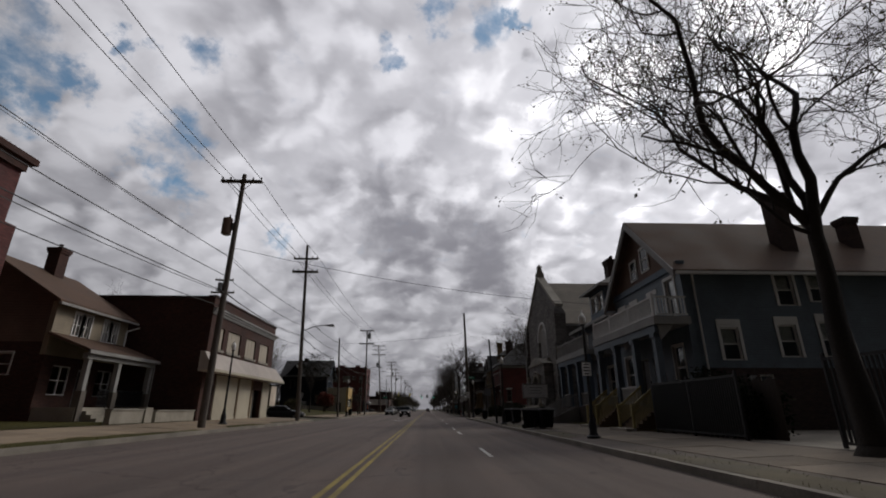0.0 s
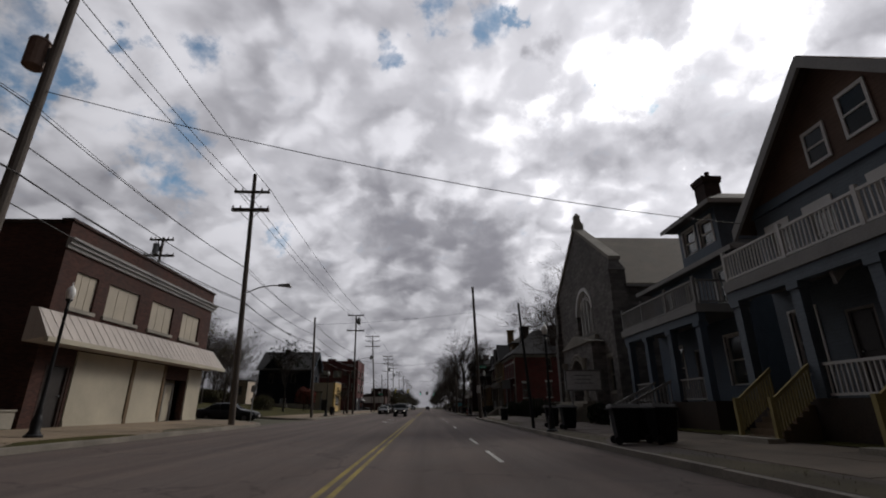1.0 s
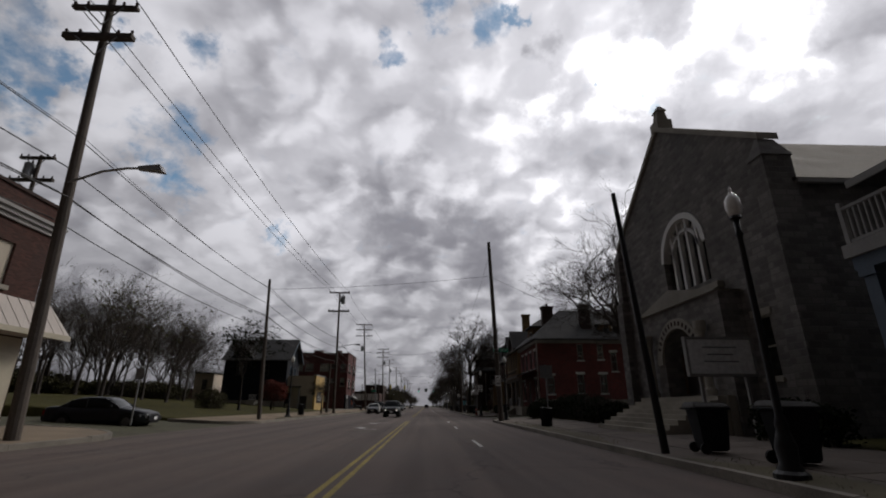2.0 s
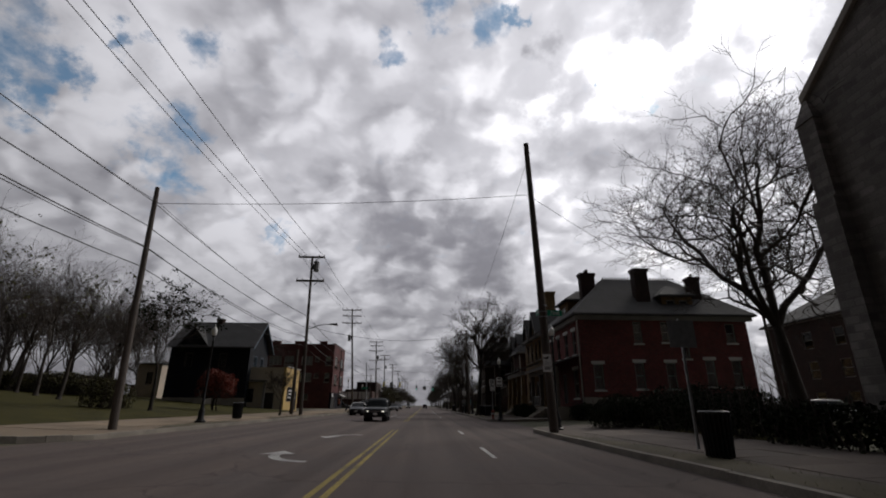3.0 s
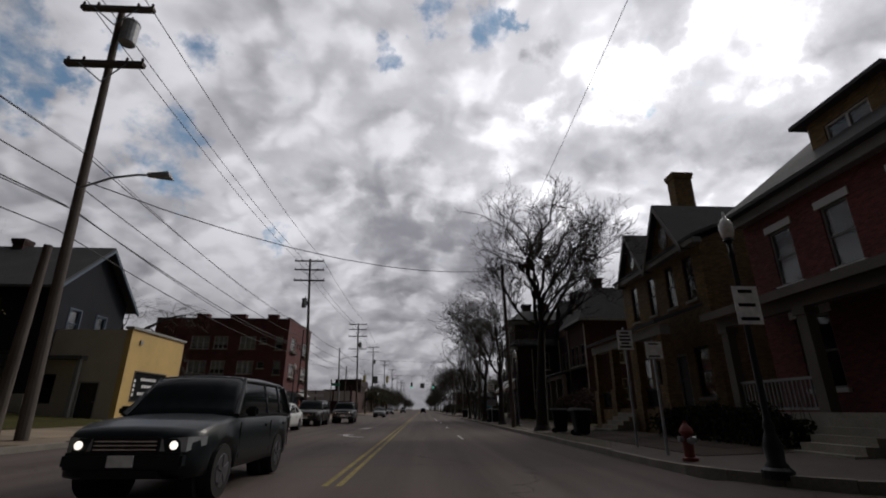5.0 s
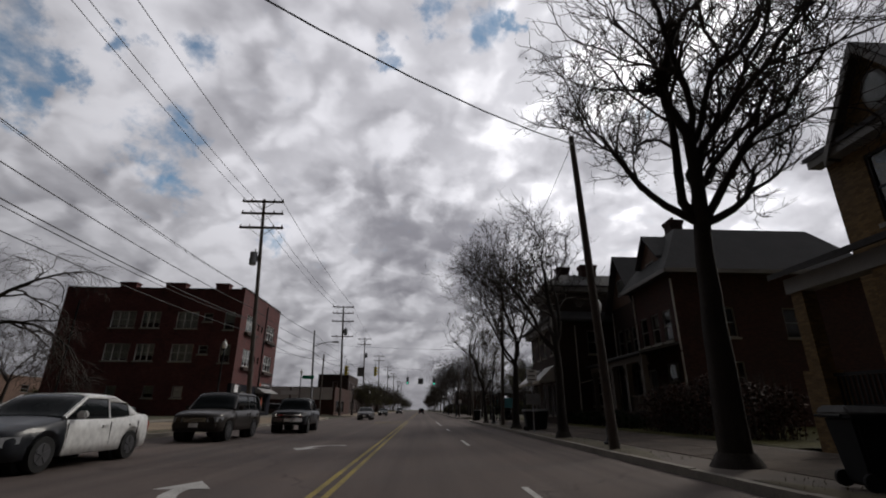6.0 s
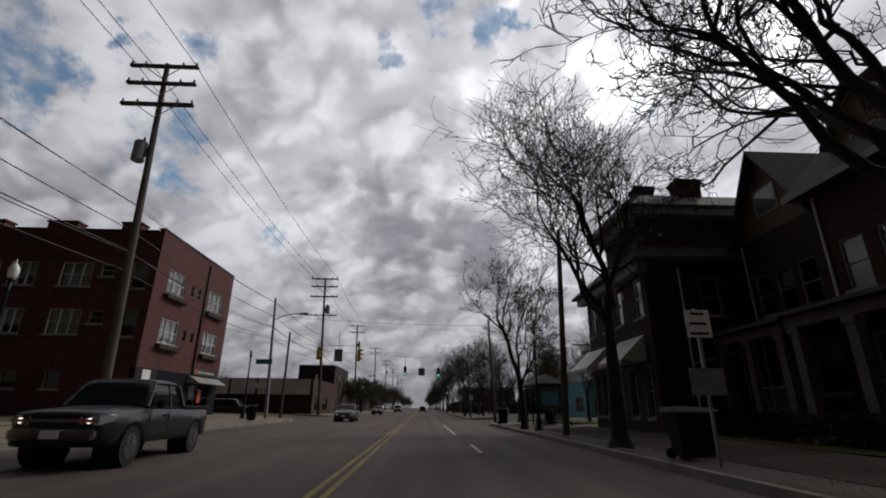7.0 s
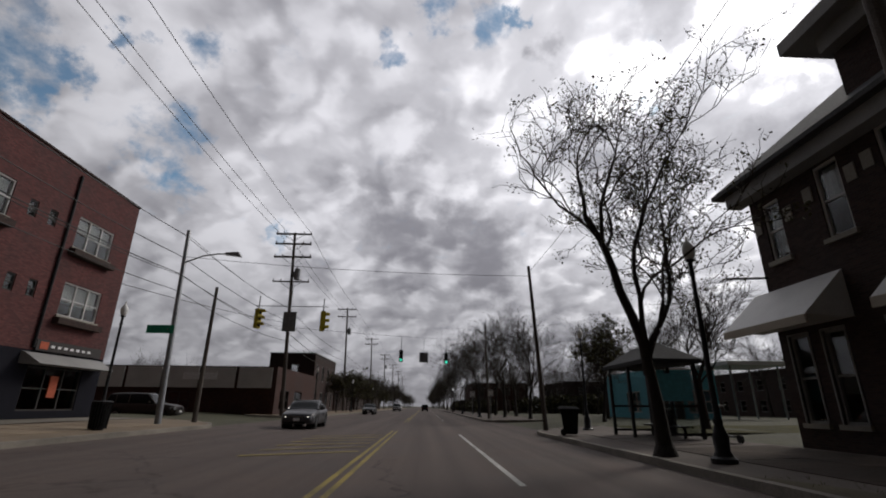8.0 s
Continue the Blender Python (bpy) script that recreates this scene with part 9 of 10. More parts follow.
ng, nr = Twigs(), random.Random(5)
for k in range(260):
    a, e = nr.uniform(0, math.tau), nr.gauss(0, 0.12)
    p = Vector((5.9 + 0.26 * math.cos(a), 102.2 + 0.26 * math.sin(a), 9.3 + e))
    q = p + Vector((-math.sin(a) * 0.3 + nr.gauss(0, 0.1), math.cos(a) * 0.3 + nr.gauss(0, 0.1), nr.gauss(0, 0.1)))
    ng.tube([p, p.lerp(q, 0.5) + Vector((0, 0, nr.gauss(0, 0.03))), q], [0.012, 0.012, 0.006], 3)
tw = new("twigs", ng.mesh("twigs", BARK))
tw.parent = nest
tw.matrix_parent_inverse = nest.matrix_world.inverted()
tagged(tw, kind="stuff")
SMALL = "bare tree among others behind the pavement"
for k, (x, y, h) in enumerate(((13.5, 147.5, 8), (16, 156.5 + 10, 9), (9.5, 168, 10), (8.5, 176, 12), (9.0, 186, 14), (8.0, 196, 13), (8.6, 210, 15), (8.2, 224, 14), (8.4, 240, 16), (8.2, 258, 15), (8.6, 280, 16), (8.2, 305, 15), (8.4, 335, 16), (22, 168, 10), (27, 172, 11), (19, 182, 12))):
    bare_tree(x, y, 0.25, h, 0.95, 100 + k, SMALL, trunk=0.17, limbs=5, levels=4, density=1.15)
WOODS = "bare tree in the thicket behind the lawn"
for k, (x, y, h) in enumerate(((-27, 70, 11), (-31, 76, 13), (-35, 70, 12), (-29, 84, 12), (-34, 88, 14), (-40, 80, 14), (-39, 92, 13), (-45, 86, 14), (-33, 96, 12), (-44, 98, 14), (-50, 92, 14), (-38, 66, 12), (-47, 74, 13), (-52, 104, 14), (-43, 112, 15), (-56, 82, 14))):
    bare_tree(x, y, lawn_z(x), h, 0.85, 200 + k, WOODS, trunk=0.17, limbs=6, levels=4, density=0.85, upright=1.4, leaves=500 if k in (0, 1, 3) else 0, leaf_size=0.22, barks=(PALE_BARK, PALE_TWIG))
for k, (x, y, h) in enumerate(((-43, 114, 14), (-48, 116, 15), (-53, 113, 15), (-45, 121, 15), (-51, 123, 16), (-57, 119, 15), (-62, 116, 16), (-47, 128, 15), (-55, 129, 16), (-63, 125, 16), (-68, 121, 16), (-36, 100.5, 12), (-40, 105.5, 14), (-46, 107.5, 15), (-52, 106, 15))):
    bare_tree(x, y, lawn_z(x), h, 0.8, 220 + k, WOODS, trunk=0.2, limbs=6, levels=4, density=0.95, upright=1.6, fork=0.2, barks=(PALE_BARK, PALE_TWIG))
for k, (x, y, h) in enumerate(((-41, 134, 12), (-47, 128, 13), (-52, 136, 14), (-48, 150, 13))):
    bare_tree(x, y, 0.6, h, 1.05, 240 + k, "spreading bare tree behind the parking lot", trunk=0.24, limbs=6, levels=5 if k < 2 else 4, droop=0.6)
for k, (x, y, h) in enumerate(((-19, 186 + 16, 10), (-17, 250, 11), (-16, 255, 10), (-18, 290, 12), (-16, 300, 12), (-17, 330, 12), (-40, 176, 12), (-46, 186, 12), (-33, 60, 11), (-42, 57.9 + 4, 12))):
    bare_tree(x, y, 0.4, h, 0.95, 270 + k, SMALL, trunk=0.16, limbs=5, levels=4, density=1.1)
FAR = [bare_tree(x, 330 + 6 * k, 0.3, 12, 0.95, 400 + k, "tall bare tree behind the houses", trunk=0.2, limbs=6, levels=4, density=0.8, barks=(PALE_BARK, PALE_TWIG)) for k, x in enumerate((-22, 18, -30))]
rnd = random.Random(77)
for k in range(44):
    left = k % 2 == 0
    y = 20 + 7.6 * k + rnd.uniform(-3, 3)
    x = -rnd.uniform(52, 85) if left else rnd.uniform(38, 75)
    if not left and 66 < y < 84:
        y += 22
    copy_thing(FAR[k % 3], pose(x, y, lawn_z(x) if left and 58 < y < 112 else 0.4, 0, 0, rnd.uniform(0, 360)))
for k in range(10):
    copy_thing(FAR[k % 3], pose(rnd.uniform(-26, -15) if k % 2 else rnd.uniform(9, 22), 345 + 14 * k, 0.4, 0, 0, rnd.uniform(0, 360)))
for k in range(6):
    copy_thing(FAR[k % 3], pose(rnd.uniform(-74, -40), rnd.uniform(60, 110), 2.4, 0, 0, rnd.uniform(0, 360)) @ Matrix.Scale(rnd.uniform(1.1, 1.4), 4))
ROW = [bare_tree(x, 352 + 7 * k, 0.3, 13, 0.9, 420 + k, "tall dark bare tree far down the avenue", trunk=0.2, limbs=6, levels=4, density=1.15, leaves=1500, leaf_size=0.24) for k, x in enumerate((-14.5, 8.6))]
BROWN = [bare_tree(-13.6, 214 + 9 * k, 0.3, 7.5, 0.9, 430 + k, "small tree with withered brown leaves down the avenue", trunk=0.13, limbs=6, levels=4, leaves=3000, leaf_size=0.26, fork=0.2) for k in range(2)]
for k in range(9):
    copy_thing(BROWN[k % 2], pose(rnd.uniform(-14.2, -12.8), 196 + 11.5 * k, 0.3, 0, 0, 67 * k) @ Matrix.Scale(rnd.uniform(0.75, 1.05), 4))
for k in range(34):
    y = (248 if k % 2 else 292) + 11 * k + rnd.uniform(-3, 3)
    copy_thing(ROW[k // 2 % 2], pose(rnd.uniform(-15.5, -13) if k % 2 else rnd.uniform(6.8, 8.4), y, 0.25, 0, 0, rnd.uniform(0, 360)) @ Matrix.Scale(rnd.uniform(0.6, 0.85) if k % 2 else rnd.uniform(0.9, 1.15), 4))
for k in range(24):
    copy_thing(FAR[k % 3], pose(rnd.uniform(-19, -13) if k % 2 else rnd.uniform(7.5, 14), 370 + 15 * k, 0.3, 0, 0, rnd.uniform(0, 360)))
for k in range(6):
    copy_thing(FAR[k % 3], pose(rnd.uniform(-62, -43), rnd.uniform(96, 111), 2.4, 0, 0, rnd.uniform(0, 360)) @ Matrix.Scale(rnd.uniform(1.25, 1.5), 4))
bush(-60, -56.5, 60, 111, 2.4, 4.4, 21, LEAF, "dense brown thicket behind the lawn", 17000, "shrub", 0.42)
for k, (x0, x1, y0, y1, h) in enumerate(((-55, -44, 76, 78.5, 2.2), (-56, -43, 88, 90.5, 2.4), (-54, -43, 99, 101.5, 2.4))):
    bush(x0, x1, y0, y1, 2.4, h, 31 + k, LEAF, "brown brush between the trees behind the lawn", 6000, "shrub", 0.34)
bush(-66, -36, 156, 159, 0.5, 4.0, 22, LEAF, "brown brush behind the parking lot", 9000, "shrub", 0.5)
bare_tree(-32.3, 127.0, 0.6, 16.5, 1.0, 251, "broad bare tree with drooping twigs behind the shop", fork=0.38, trunk=0.36, levels=5, upright=0.1, droop=1.0,
          dirs=((-0.75, 0.0, 0.65, 4.6, 0.5), (-0.35, -0.2, 0.9, 4.6, 0.55), (0.1, 0.2, 1.0, 4.4, 0.5), (0.55, -0.1, 0.8, 5.0, 0.6), (0.85, 0.1, 0.5, 4.6, 0.45)))
for k in range(16):
    copy_thing(FAR[k % 3], pose(rnd.uniform(10, 30), rnd.uniform(184, 232), 0.3, 0, 0, rnd.uniform(0, 360)) @ Matrix.Scale(rnd.uniform(0.75, 1.0), 4))
    copy_thing(FAR[k % 3], pose(rnd.uniform(13, 60), rnd.uniform(186, 235), 0.3, 0, 0, rnd.uniform(0, 360)) @ Matrix.Scale(rnd.uniform(0.8, 1.1), 4))
bush(9.5, 12.5, 206, 300, 0.3, 3.0, 25, LEAF, "dark brush beside the far pavement", 9000, "shrub", 0.4)
bush(14, 62, 199, 202, 0.3, 3.6, 23, LEAF, "brown brush behind the far lots", 9000, "shrub", 0.45)
bare_tree(-19.0, 79.0, lawn_z(-19.0), 10.0, 0.7, 311, "slim tree with curled dark leaves on the lawn", trunk=0.13, limbs=5, levels=4, leaves=1300, leaf_size=0.26, leaf_mat=LEAF_DARK)
bare_tree(-12.3, 86.6, 0.4, 4.2, 0.9, 301, "young bare street tree by the kerb", trunk=0.09, limbs=5, levels=4, leaves=250)
bare_tree(13.2, 160, 0.3, 7.5, 0.5, 303, "slim yellowing tree beyond the shelter", trunk=0.12, limbs=6, levels=4, leaves=3200, leaf_size=0.2, upright=1.6)
bush(-19.6, -17.0, 86.4, 88.8, 1.8, 2.8, 5, LEAF_RED, "small rounded tree with autumn red leaves", 5200, "shrub", stems=1.1)
bush(10.3, 12.0, 15.6, 21.6, 0.35, 2.5, 7, LEAF_DARK, "dense dark evergreen hedge beside the porch", 9000)
bush(9.9, 12.6, 59.5, 69.0, 0.35, 1.9, 9, LEAF_DARK, "tall dark evergreen hedge beside the church", 19000, size=0.09)
bush(8.3, 10.6, 67.2, 69.3, 0.25, 1.6, 10, LEAF_DARK, "dark bush at the street corner", 6000, "shrub", 0.09)
bush(9.6, 10.5, 40.5, 43.4, 0.3, 1.4, 12, LEAF_DARK, "dark hedge before the church", 2600)
bush(9.6, 10.4, 54.0, 58.5, 0.3, 1.3, 13, LEAF_DARK, "dark hedge before the church", 3000)
bush(11.2, 27.5, 80.7, 82.2, 0.3, 1.5, 14, LEAF_DARK, "dark shrubs along the foot of the brick house", 15000)
bush(9.2, 10.3, 88.6, 95.8, 0.3, 1.3, 15, LEAF_DARK, "dark hedge before the porch", 4600)
bush(11.0, 13.4, 108.5, 116.8, 0.35, 2.5, 16, LEAF_RUST, "rust-brown bushes beside the brick house", 9000)
bush(11.2, 12.2, 118.0, 129.2, 0.35, 1.1, 17, LEAF_DARK, "dark hedge before the porch", 4600)
bush(-66, -42, 110, 114, 2.4, 3.0, 20, LEAF, "brown thicket below the trees behind the lawn", 10000, "shrub", 0.35)
bush(-22.5, -20.3, 76.5, 79.5, 1.0, 2.3, 24, LEAF, "brown leafless shrub on the lawn", 2600, "shrub", 0.14)
bush(-42, -34, 94, 100, 2.2, 2.4, 19, LEAF, "brown thicket at the edge of the lawn", 6000, "shrub", 0.22)


# ---------------------------------------------------------------- vehicles
def paint(name, base, metal=0.5):
    return plain(name, base, 0.32, 0.0, 0.22, coat=0.12)


PAINT_DARK = paint("dark_car_paint", (0.018, 0.020, 0.024))
PAINT_SILVER = paint("silver_car_paint", (0.26, 0.27, 0.28), 0.6)
PAINT_WHITE = paint("pale_car_paint", (0.66, 0.66, 0.64), 0.0)
PAINT_GREEN = paint("dark_green_car_paint", (0.010, 0.014, 0.016))
PAINT_GREY = paint("grey_car_paint", (0.07, 0.07, 0.075))
PAINT_BROWN = paint("bronze_car_paint", (0.035, 0.030, 0.026))


def curve(keys, y):
    """A smooth line through (y, value) keys."""
    if y <= keys[0][0]:
        return keys[0][1]
    for (a, u), (b, v) in zip(keys, keys[1:]):
        if y <= b:
            f = (y - a) / (b - a)
            return u + (v - u) * (f * f * (3 - 2 * f) * 0.5 + f * 0.5)
    return keys[-1][1]


# kind: length, half width, floor, belt, roof, wheel radius; top line of the body; windscreen foot, roof front, roof rear, rear foot
KINDS = {
    "sedan": (4.6, 0.89, 0.22, 0.96, 1.45, 0.325, ((-1, 0.66), (-0.94, 0.76), (-0.75, 0.86), (-0.42, 0.97), (0.2, 0.97), (0.72, 1.03), (0.94, 1.01), (1, 0.93)), (-0.45, -0.10, 0.36, 0.80)),
    "suv": (4.7, 0.94, 0.32, 1.12, 1.77, 0.37, ((-1, 0.84), (-0.95, 0.96), (-0.75, 1.05), (-0.42, 1.12), (0.5, 1.13), (0.95, 1.12), (1, 1.02)), (-0.44, -0.16, 0.84, 0.98)),
    "van": (4.9, 0.96, 0.26, 1.10, 1.74, 0.34, ((-1, 0.70), (-0.94, 0.84), (-0.78, 0.96), (-0.60, 1.06), (0.5, 1.10), (0.96, 1.10), (1, 1.0)), (-0.64, -0.26, 0.84, 0.98)),
    "pickup": (5.3, 0.93, 0.40, 1.15, 1.76, 0.39, ((-1, 0.98), (-0.97, 1.05), (-0.75, 1.10), (-0.44, 1.15), (0.3, 1.15), (0.31, 1.13), (0.98, 1.14), (1, 1.08)), (-0.44, -0.24, 0.20, 0.29)),
}


def body_mesh(h, W, zl, top, R, wheels):
    """Body sides, hood and tail from many cross sections, with the wheel arches cut into the sides."""
    ys = sorted(set([round(-h + 2 * h * k / 44, 3) for k in range(45)] + [round(w + (R + 0.07) * math.cos(math.pi * k / 10), 3) for w in wheels for k in range(11)]))
    bm = bmesh.new()
    rings = []
    for y in ys:
        u = y / h
        w = W * curve(((-1, 0.70), (-0.965, 0.84), (-0.88, 0.94), (-0.65, 1.0), (0.75, 1.0), (0.93, 0.95), (1, 0.82)), u)
        zt = curve(top, u)
        lo = zl + curve(((-1, 0.14), (-0.93, 0.02), (0.9, 0.0), (1, 0.14)), u)
        arch = lo + 0.02
        for c in wheels:
            d = abs(y - c)
            if d < R + 0.07:
                arch = max(arch, R + math.sqrt((R + 0.07) ** 2 - d * d))
        arch = min(arch, zt - 0.16)
        m = max(arch + 0.04, lo + (zt - lo) * 0.62)
        ring = [(0, lo), (w * 0.80, lo), (w * 0.985, arch), (w * 1.01, (arch + m) / 2), (w, m), (w * 0.965, zt - 0.06), (w * 0.90, zt - 0.012), (w * 0.5, zt + 0.025), (0, zt + 0.035)]
        rings.append([bm.verts.new((x, y, z)) for x, z in ring] + [bm.verts.new((-x, y, z)) for x, z in ring[-2:0:-1]])
    n = len(rings[0])
    for a, b in zip(rings, rings[1:]):
        for i in range(n):
            bm.faces.new((a[i], a[(i + 1) % n], b[(i + 1) % n], b[i]))
    bm.faces.new(rings[0])
    bm.faces.new(rings[-1])
    return bm


def cabin_mesh(h, W, belt, roof, cab, y0, y1, grow=0.0, low=None):
    """The glazed upper part between two places along the car; low: only what lies above this height."""
    c0, r0, r1, c1 = [v * h for v in cab]
    line = ((c0, belt), (c0 + (r0 - c0) * 0.8, belt + (roof - belt) * 0.90), (r0, roof - 0.02), ((r0 + r1) / 2, roof), (r1, roof - 0.03), (r1 + (c1 - r1) * 0.3, roof - 0.03 - (roof - belt) * 0.20), (c1, belt))
    ys = [y0 + (y1 - y0) * k / 26 for k in range(27)]
    bm = bmesh.new()
    rings = []
    for y in ys:
        zr = max(curve(line, y), belt) + grow
        foot = belt - 0.05 if low is None else max(belt - 0.05, min(zr - 0.03, low))
        side = lambda z: (W * 0.93 - (z - belt) / (roof - belt) * W * 0.19) + grow
        ring = [(0, foot), (side(foot), foot), (side(zr - 0.05) if zr - 0.05 > foot else side(foot), max(zr - 0.05, foot + 0.005)), (side(zr) * 0.90, max(zr - 0.008, foot + 0.01)), (side(zr) * 0.5, max(zr + 0.012, foot + 0.015)), (0, max(zr + 0.018, foot + 0.02))]
        rings.append([bm.verts.new((x, y, z)) for x, z in ring] + [bm.verts.new((-x, y, z)) for x, z in ring[-2:0:-1]])
    n = len(rings[0])
    for a, b in zip(rings, rings[1:]):
        for i in range(n):
            bm.faces.new((a[i], a[(i + 1) % n], b[(i + 1) % n], b[i]))
    bm.faces.new(rings[0])
    bm.faces.new(rings[-1])
    return bm, line, side


def rim_mesh(x0, x1, y, R, s):
    b = tube(bmesh.new(), (x0, y, R), (x1, y, R), R * 0.62, R * 0.60, 18)
    for k in range(5):
        a = math.tau * k / 5 + 0.3
        c, d = math.cos(a), math.sin(a)
        e = x1 + 0.012 * s
        hull(b, [(x1, y - d * 0.03, R + c * 0.03), (x1, y + d * 0.03, R - c * 0.03), (x1, y + d * 0.03 + c * R * 0.55, R - c * 0.03 + d * R * 0.55), (x1, y - d * 0.03 + c * R * 0.55, R + c * 0.03 + d * R * 0.55)],
             [(e, y - d * 0.025, R + c * 0.025), (e, y + d * 0.025, R - c * 0.025), (e, y + d * 0.025 + c * R * 0.55, R - c * 0.025 + d * R * 0.55), (e, y - d * 0.025 + c * R * 0.55, R + c * 0.025 + d * R * 0.55)])
    return b


def vehicle(x, y, z, turn, kind, body_mat, label, lit=True, category="car", front=None):
    """kind: sedan, suv, van or pickup; the nose points along -y before turning."""
    t = thing("pickup_truck" if kind == "pickup" else "car", (0, 0, 0), label, category)
    L, W, zl, belt, roof, R, top, cab = KINDS[kind]
    h = L / 2
    c0, r0, r1, c1 = [v * h for v in cab]
    wheels = (-0.62 * h, 0.60 * h)
    nose = front or body_mat
    body = part("body", body_mesh(h, W, zl, top, R, wheels), body_mat, t, smooth=True)
    if front:
        body.data.materials.append(front)
        for p in body.data.polygons:
            p.material_index = 1 if p.center.y < c0 + 0.12 else 0
    glass, line, side = cabin_mesh(h, W, belt, roof, cab, c0, c1)
    part("glasshouse", glass, CAR_GLASS, t, "dark tinted car windows", smooth=True)
    shell, _, _ = cabin_mesh(h, W, belt, roof, cab, r0 - 0.05, r1 + 0.06, 0.012, roof - 0.10)
    part("roof", shell, body_mat, t, smooth=True)
    cuts = [c0 + (c1 - c0) * (0.52 if kind != "pickup" else 0.62)] + ([c1 - 0.75] if kind in ("suv", "van") else [])
    for s in (-1, 1):
        a, b = Vector((s * side(belt), c0 + 0.02, belt)), Vector((s * side(roof - 0.08), r0, roof - 0.06))
        part("pillar", tube(bmesh.new(), a, b, 0.045, 0.04, 6), body_mat, t)
        a, b = Vector((s * side(belt), c1 - 0.05, belt)), Vector((s * side(roof - 0.10), r1 + (c1 - r1) * 0.2, roof - 0.10))
        if kind != "sedan":
            part("pillar", tube(bmesh.new(), a, b, 0.06, 0.06, 6), body_mat, t)
        for c in cuts:
            part("pillar", tube(bmesh.new(), (s * (side(belt) - 0.01), c, belt - 0.02), (s * (side(roof - 0.06) - 0.01), c + 0.06, roof - 0.06), 0.035, 0.03, 6), IRON if kind == "van" else body_mat, t)
        part("window_trim", boxes((s * side(belt) - 0.012, s * side(belt) + 0.012, c0 + 0.15, c1 - 0.12, belt - 0.012, belt + 0.012)), IRON, t)
    if kind == "sedan":
        m0 = r1 + 0.42 * (c1 - r1)
        shell, _, _ = cabin_mesh(h, W, belt, roof, cab, m0, c1, 0.010)
        part("rear_pillar", shell, body_mat, t, smooth=True)
        shell, _, _ = cabin_mesh(h, W, belt, roof, cab, r1 - 0.3, m0, 0.012, roof - 0.17)
        part("roof_rear", shell, body_mat, t, smooth=True)
        rw = bmesh.new()
        for k in range(6):
            ya, yb = r1 + (c1 - r1) * (0.22 + 0.11 * k), r1 + (c1 - r1) * (0.33 + 0.11 * k)
            za, zb = curve(line, ya) + 0.03, curve(line, yb) + 0.03
            hull(rw, [(-W * 0.52, ya, za), (W * 0.52, ya, za), (W * 0.55, yb, zb), (-W * 0.55, yb, zb)], [(-W * 0.52, ya, za + 0.012), (W * 0.52, ya, za + 0.012), (W * 0.55, yb, zb + 0.012), (-W * 0.55, yb, zb + 0.012)])
        part("rear_window", rw, CAR_GLASS, t)
    zn = curve(top, -0.97)
    grille = part("grille", boxes((-W * 0.44, W * 0.44, -h - 0.012, -h + 0.10, zn - 0.26, zn - 0.05)), IRON, t)
    wide = 0.80 if kind == "pickup" else 0.42
    for k in range(1 if kind == "pickup" else 3):
        zz = zn - 0.15 - (0.05 * (k - 1) if kind != "pickup" else 0.0)
        part("grille_bar", boxes((-W * wide, W * wide, -h - 0.030, -h - 0.013, zz - (0.03 if kind == "pickup" else 0.008), zz + (0.03 if kind == "pickup" else 0.008))), CHROME, grille)
    bump = boxes((-W * 0.80, W * 0.80, -h - 0.07, -h + 0.12, zl + 0.16, zl + 0.36))
    bmesh.ops.bevel(bump, geom=bump.edges[:], offset=0.035, segments=2, affect="EDGES")
    part("bumper", bump, CHROME if kind == "pickup" else nose, t)
    part("air_intake", boxes((-W * 0.5, W * 0.5, -h - 0.03, -h + 0.1, zl + 0.05, zl + 0.15)), IRON, t)
    part("number_plate", boxes((-0.16, 0.16, -h - 0.085, -h - 0.071, zl + 0.19, zl + 0.33)), SIGN_WHITE, t)
    rear_bump = boxes((-W * 0.82, W * 0.82, h - 0.12, h + 0.06, zl + 0.18, zl + 0.38))
    part("rear_bumper", rear_bump, CHROME if kind == "pickup" else body_mat, t)
    zr = curve(top, 0.97)
    for s in (-1, 1):
        hl = hull(bmesh.new(), [(s * W * 0.46, -h - 0.008, zn - 0.22), (s * W * 0.80, -h + 0.03, zn - 0.23), (s * W * 0.955, -h + 0.30, zn - 0.16), (s * W * 0.5, -h + 0.2, zn - 0.22)],
                  [(s * W * 0.46, -h - 0.002, zn - 0.07), (s * W * 0.80, -h + 0.04, zn - 0.05), (s * W * 0.95, -h + 0.32, zn - 0.05), (s * W * 0.5, -h + 0.2, zn - 0.06)])
        lens = part("headlight", hl, LAMP_LENS, t)
        if lit:
            part("lit_bulb", tube(bmesh.new(), (s * W * 0.64, -h - 0.004, zn - 0.15), (s * W * 0.64, -h - 0.012, zn - 0.15), 0.055, 0.05, 10), HEADLIGHT, lens)
        part("tail_light", boxes((s * W * 0.74 - 0.12, s * W * 0.74 + 0.12, h - 0.14, h + 0.004, zr - 0.34, zr - 0.12)), TAIL, t)
        mr = boxes((s * (W + 0.09) - 0.11, s * (W + 0.09) + 0.09, c0 + 0.28, c0 + 0.40, belt - 0.01, belt + 0.14))
        bmesh.ops.bevel(mr, geom=mr.edges[:], offset=0.035, segments=2, affect="EDGES")
        part("mirror", mr, body_mat, t)
        for f in (c0 + (c1 - c0) * 0.46, c0 + (c1 - c0) * 0.82)[: 1 if kind == "pickup" else 2]:
            part("door_handle", boxes((s * W - 0.01, s * W + 0.022, f - 0.1, f + 0.08, belt - 0.20, belt - 0.16)), body_mat, t)
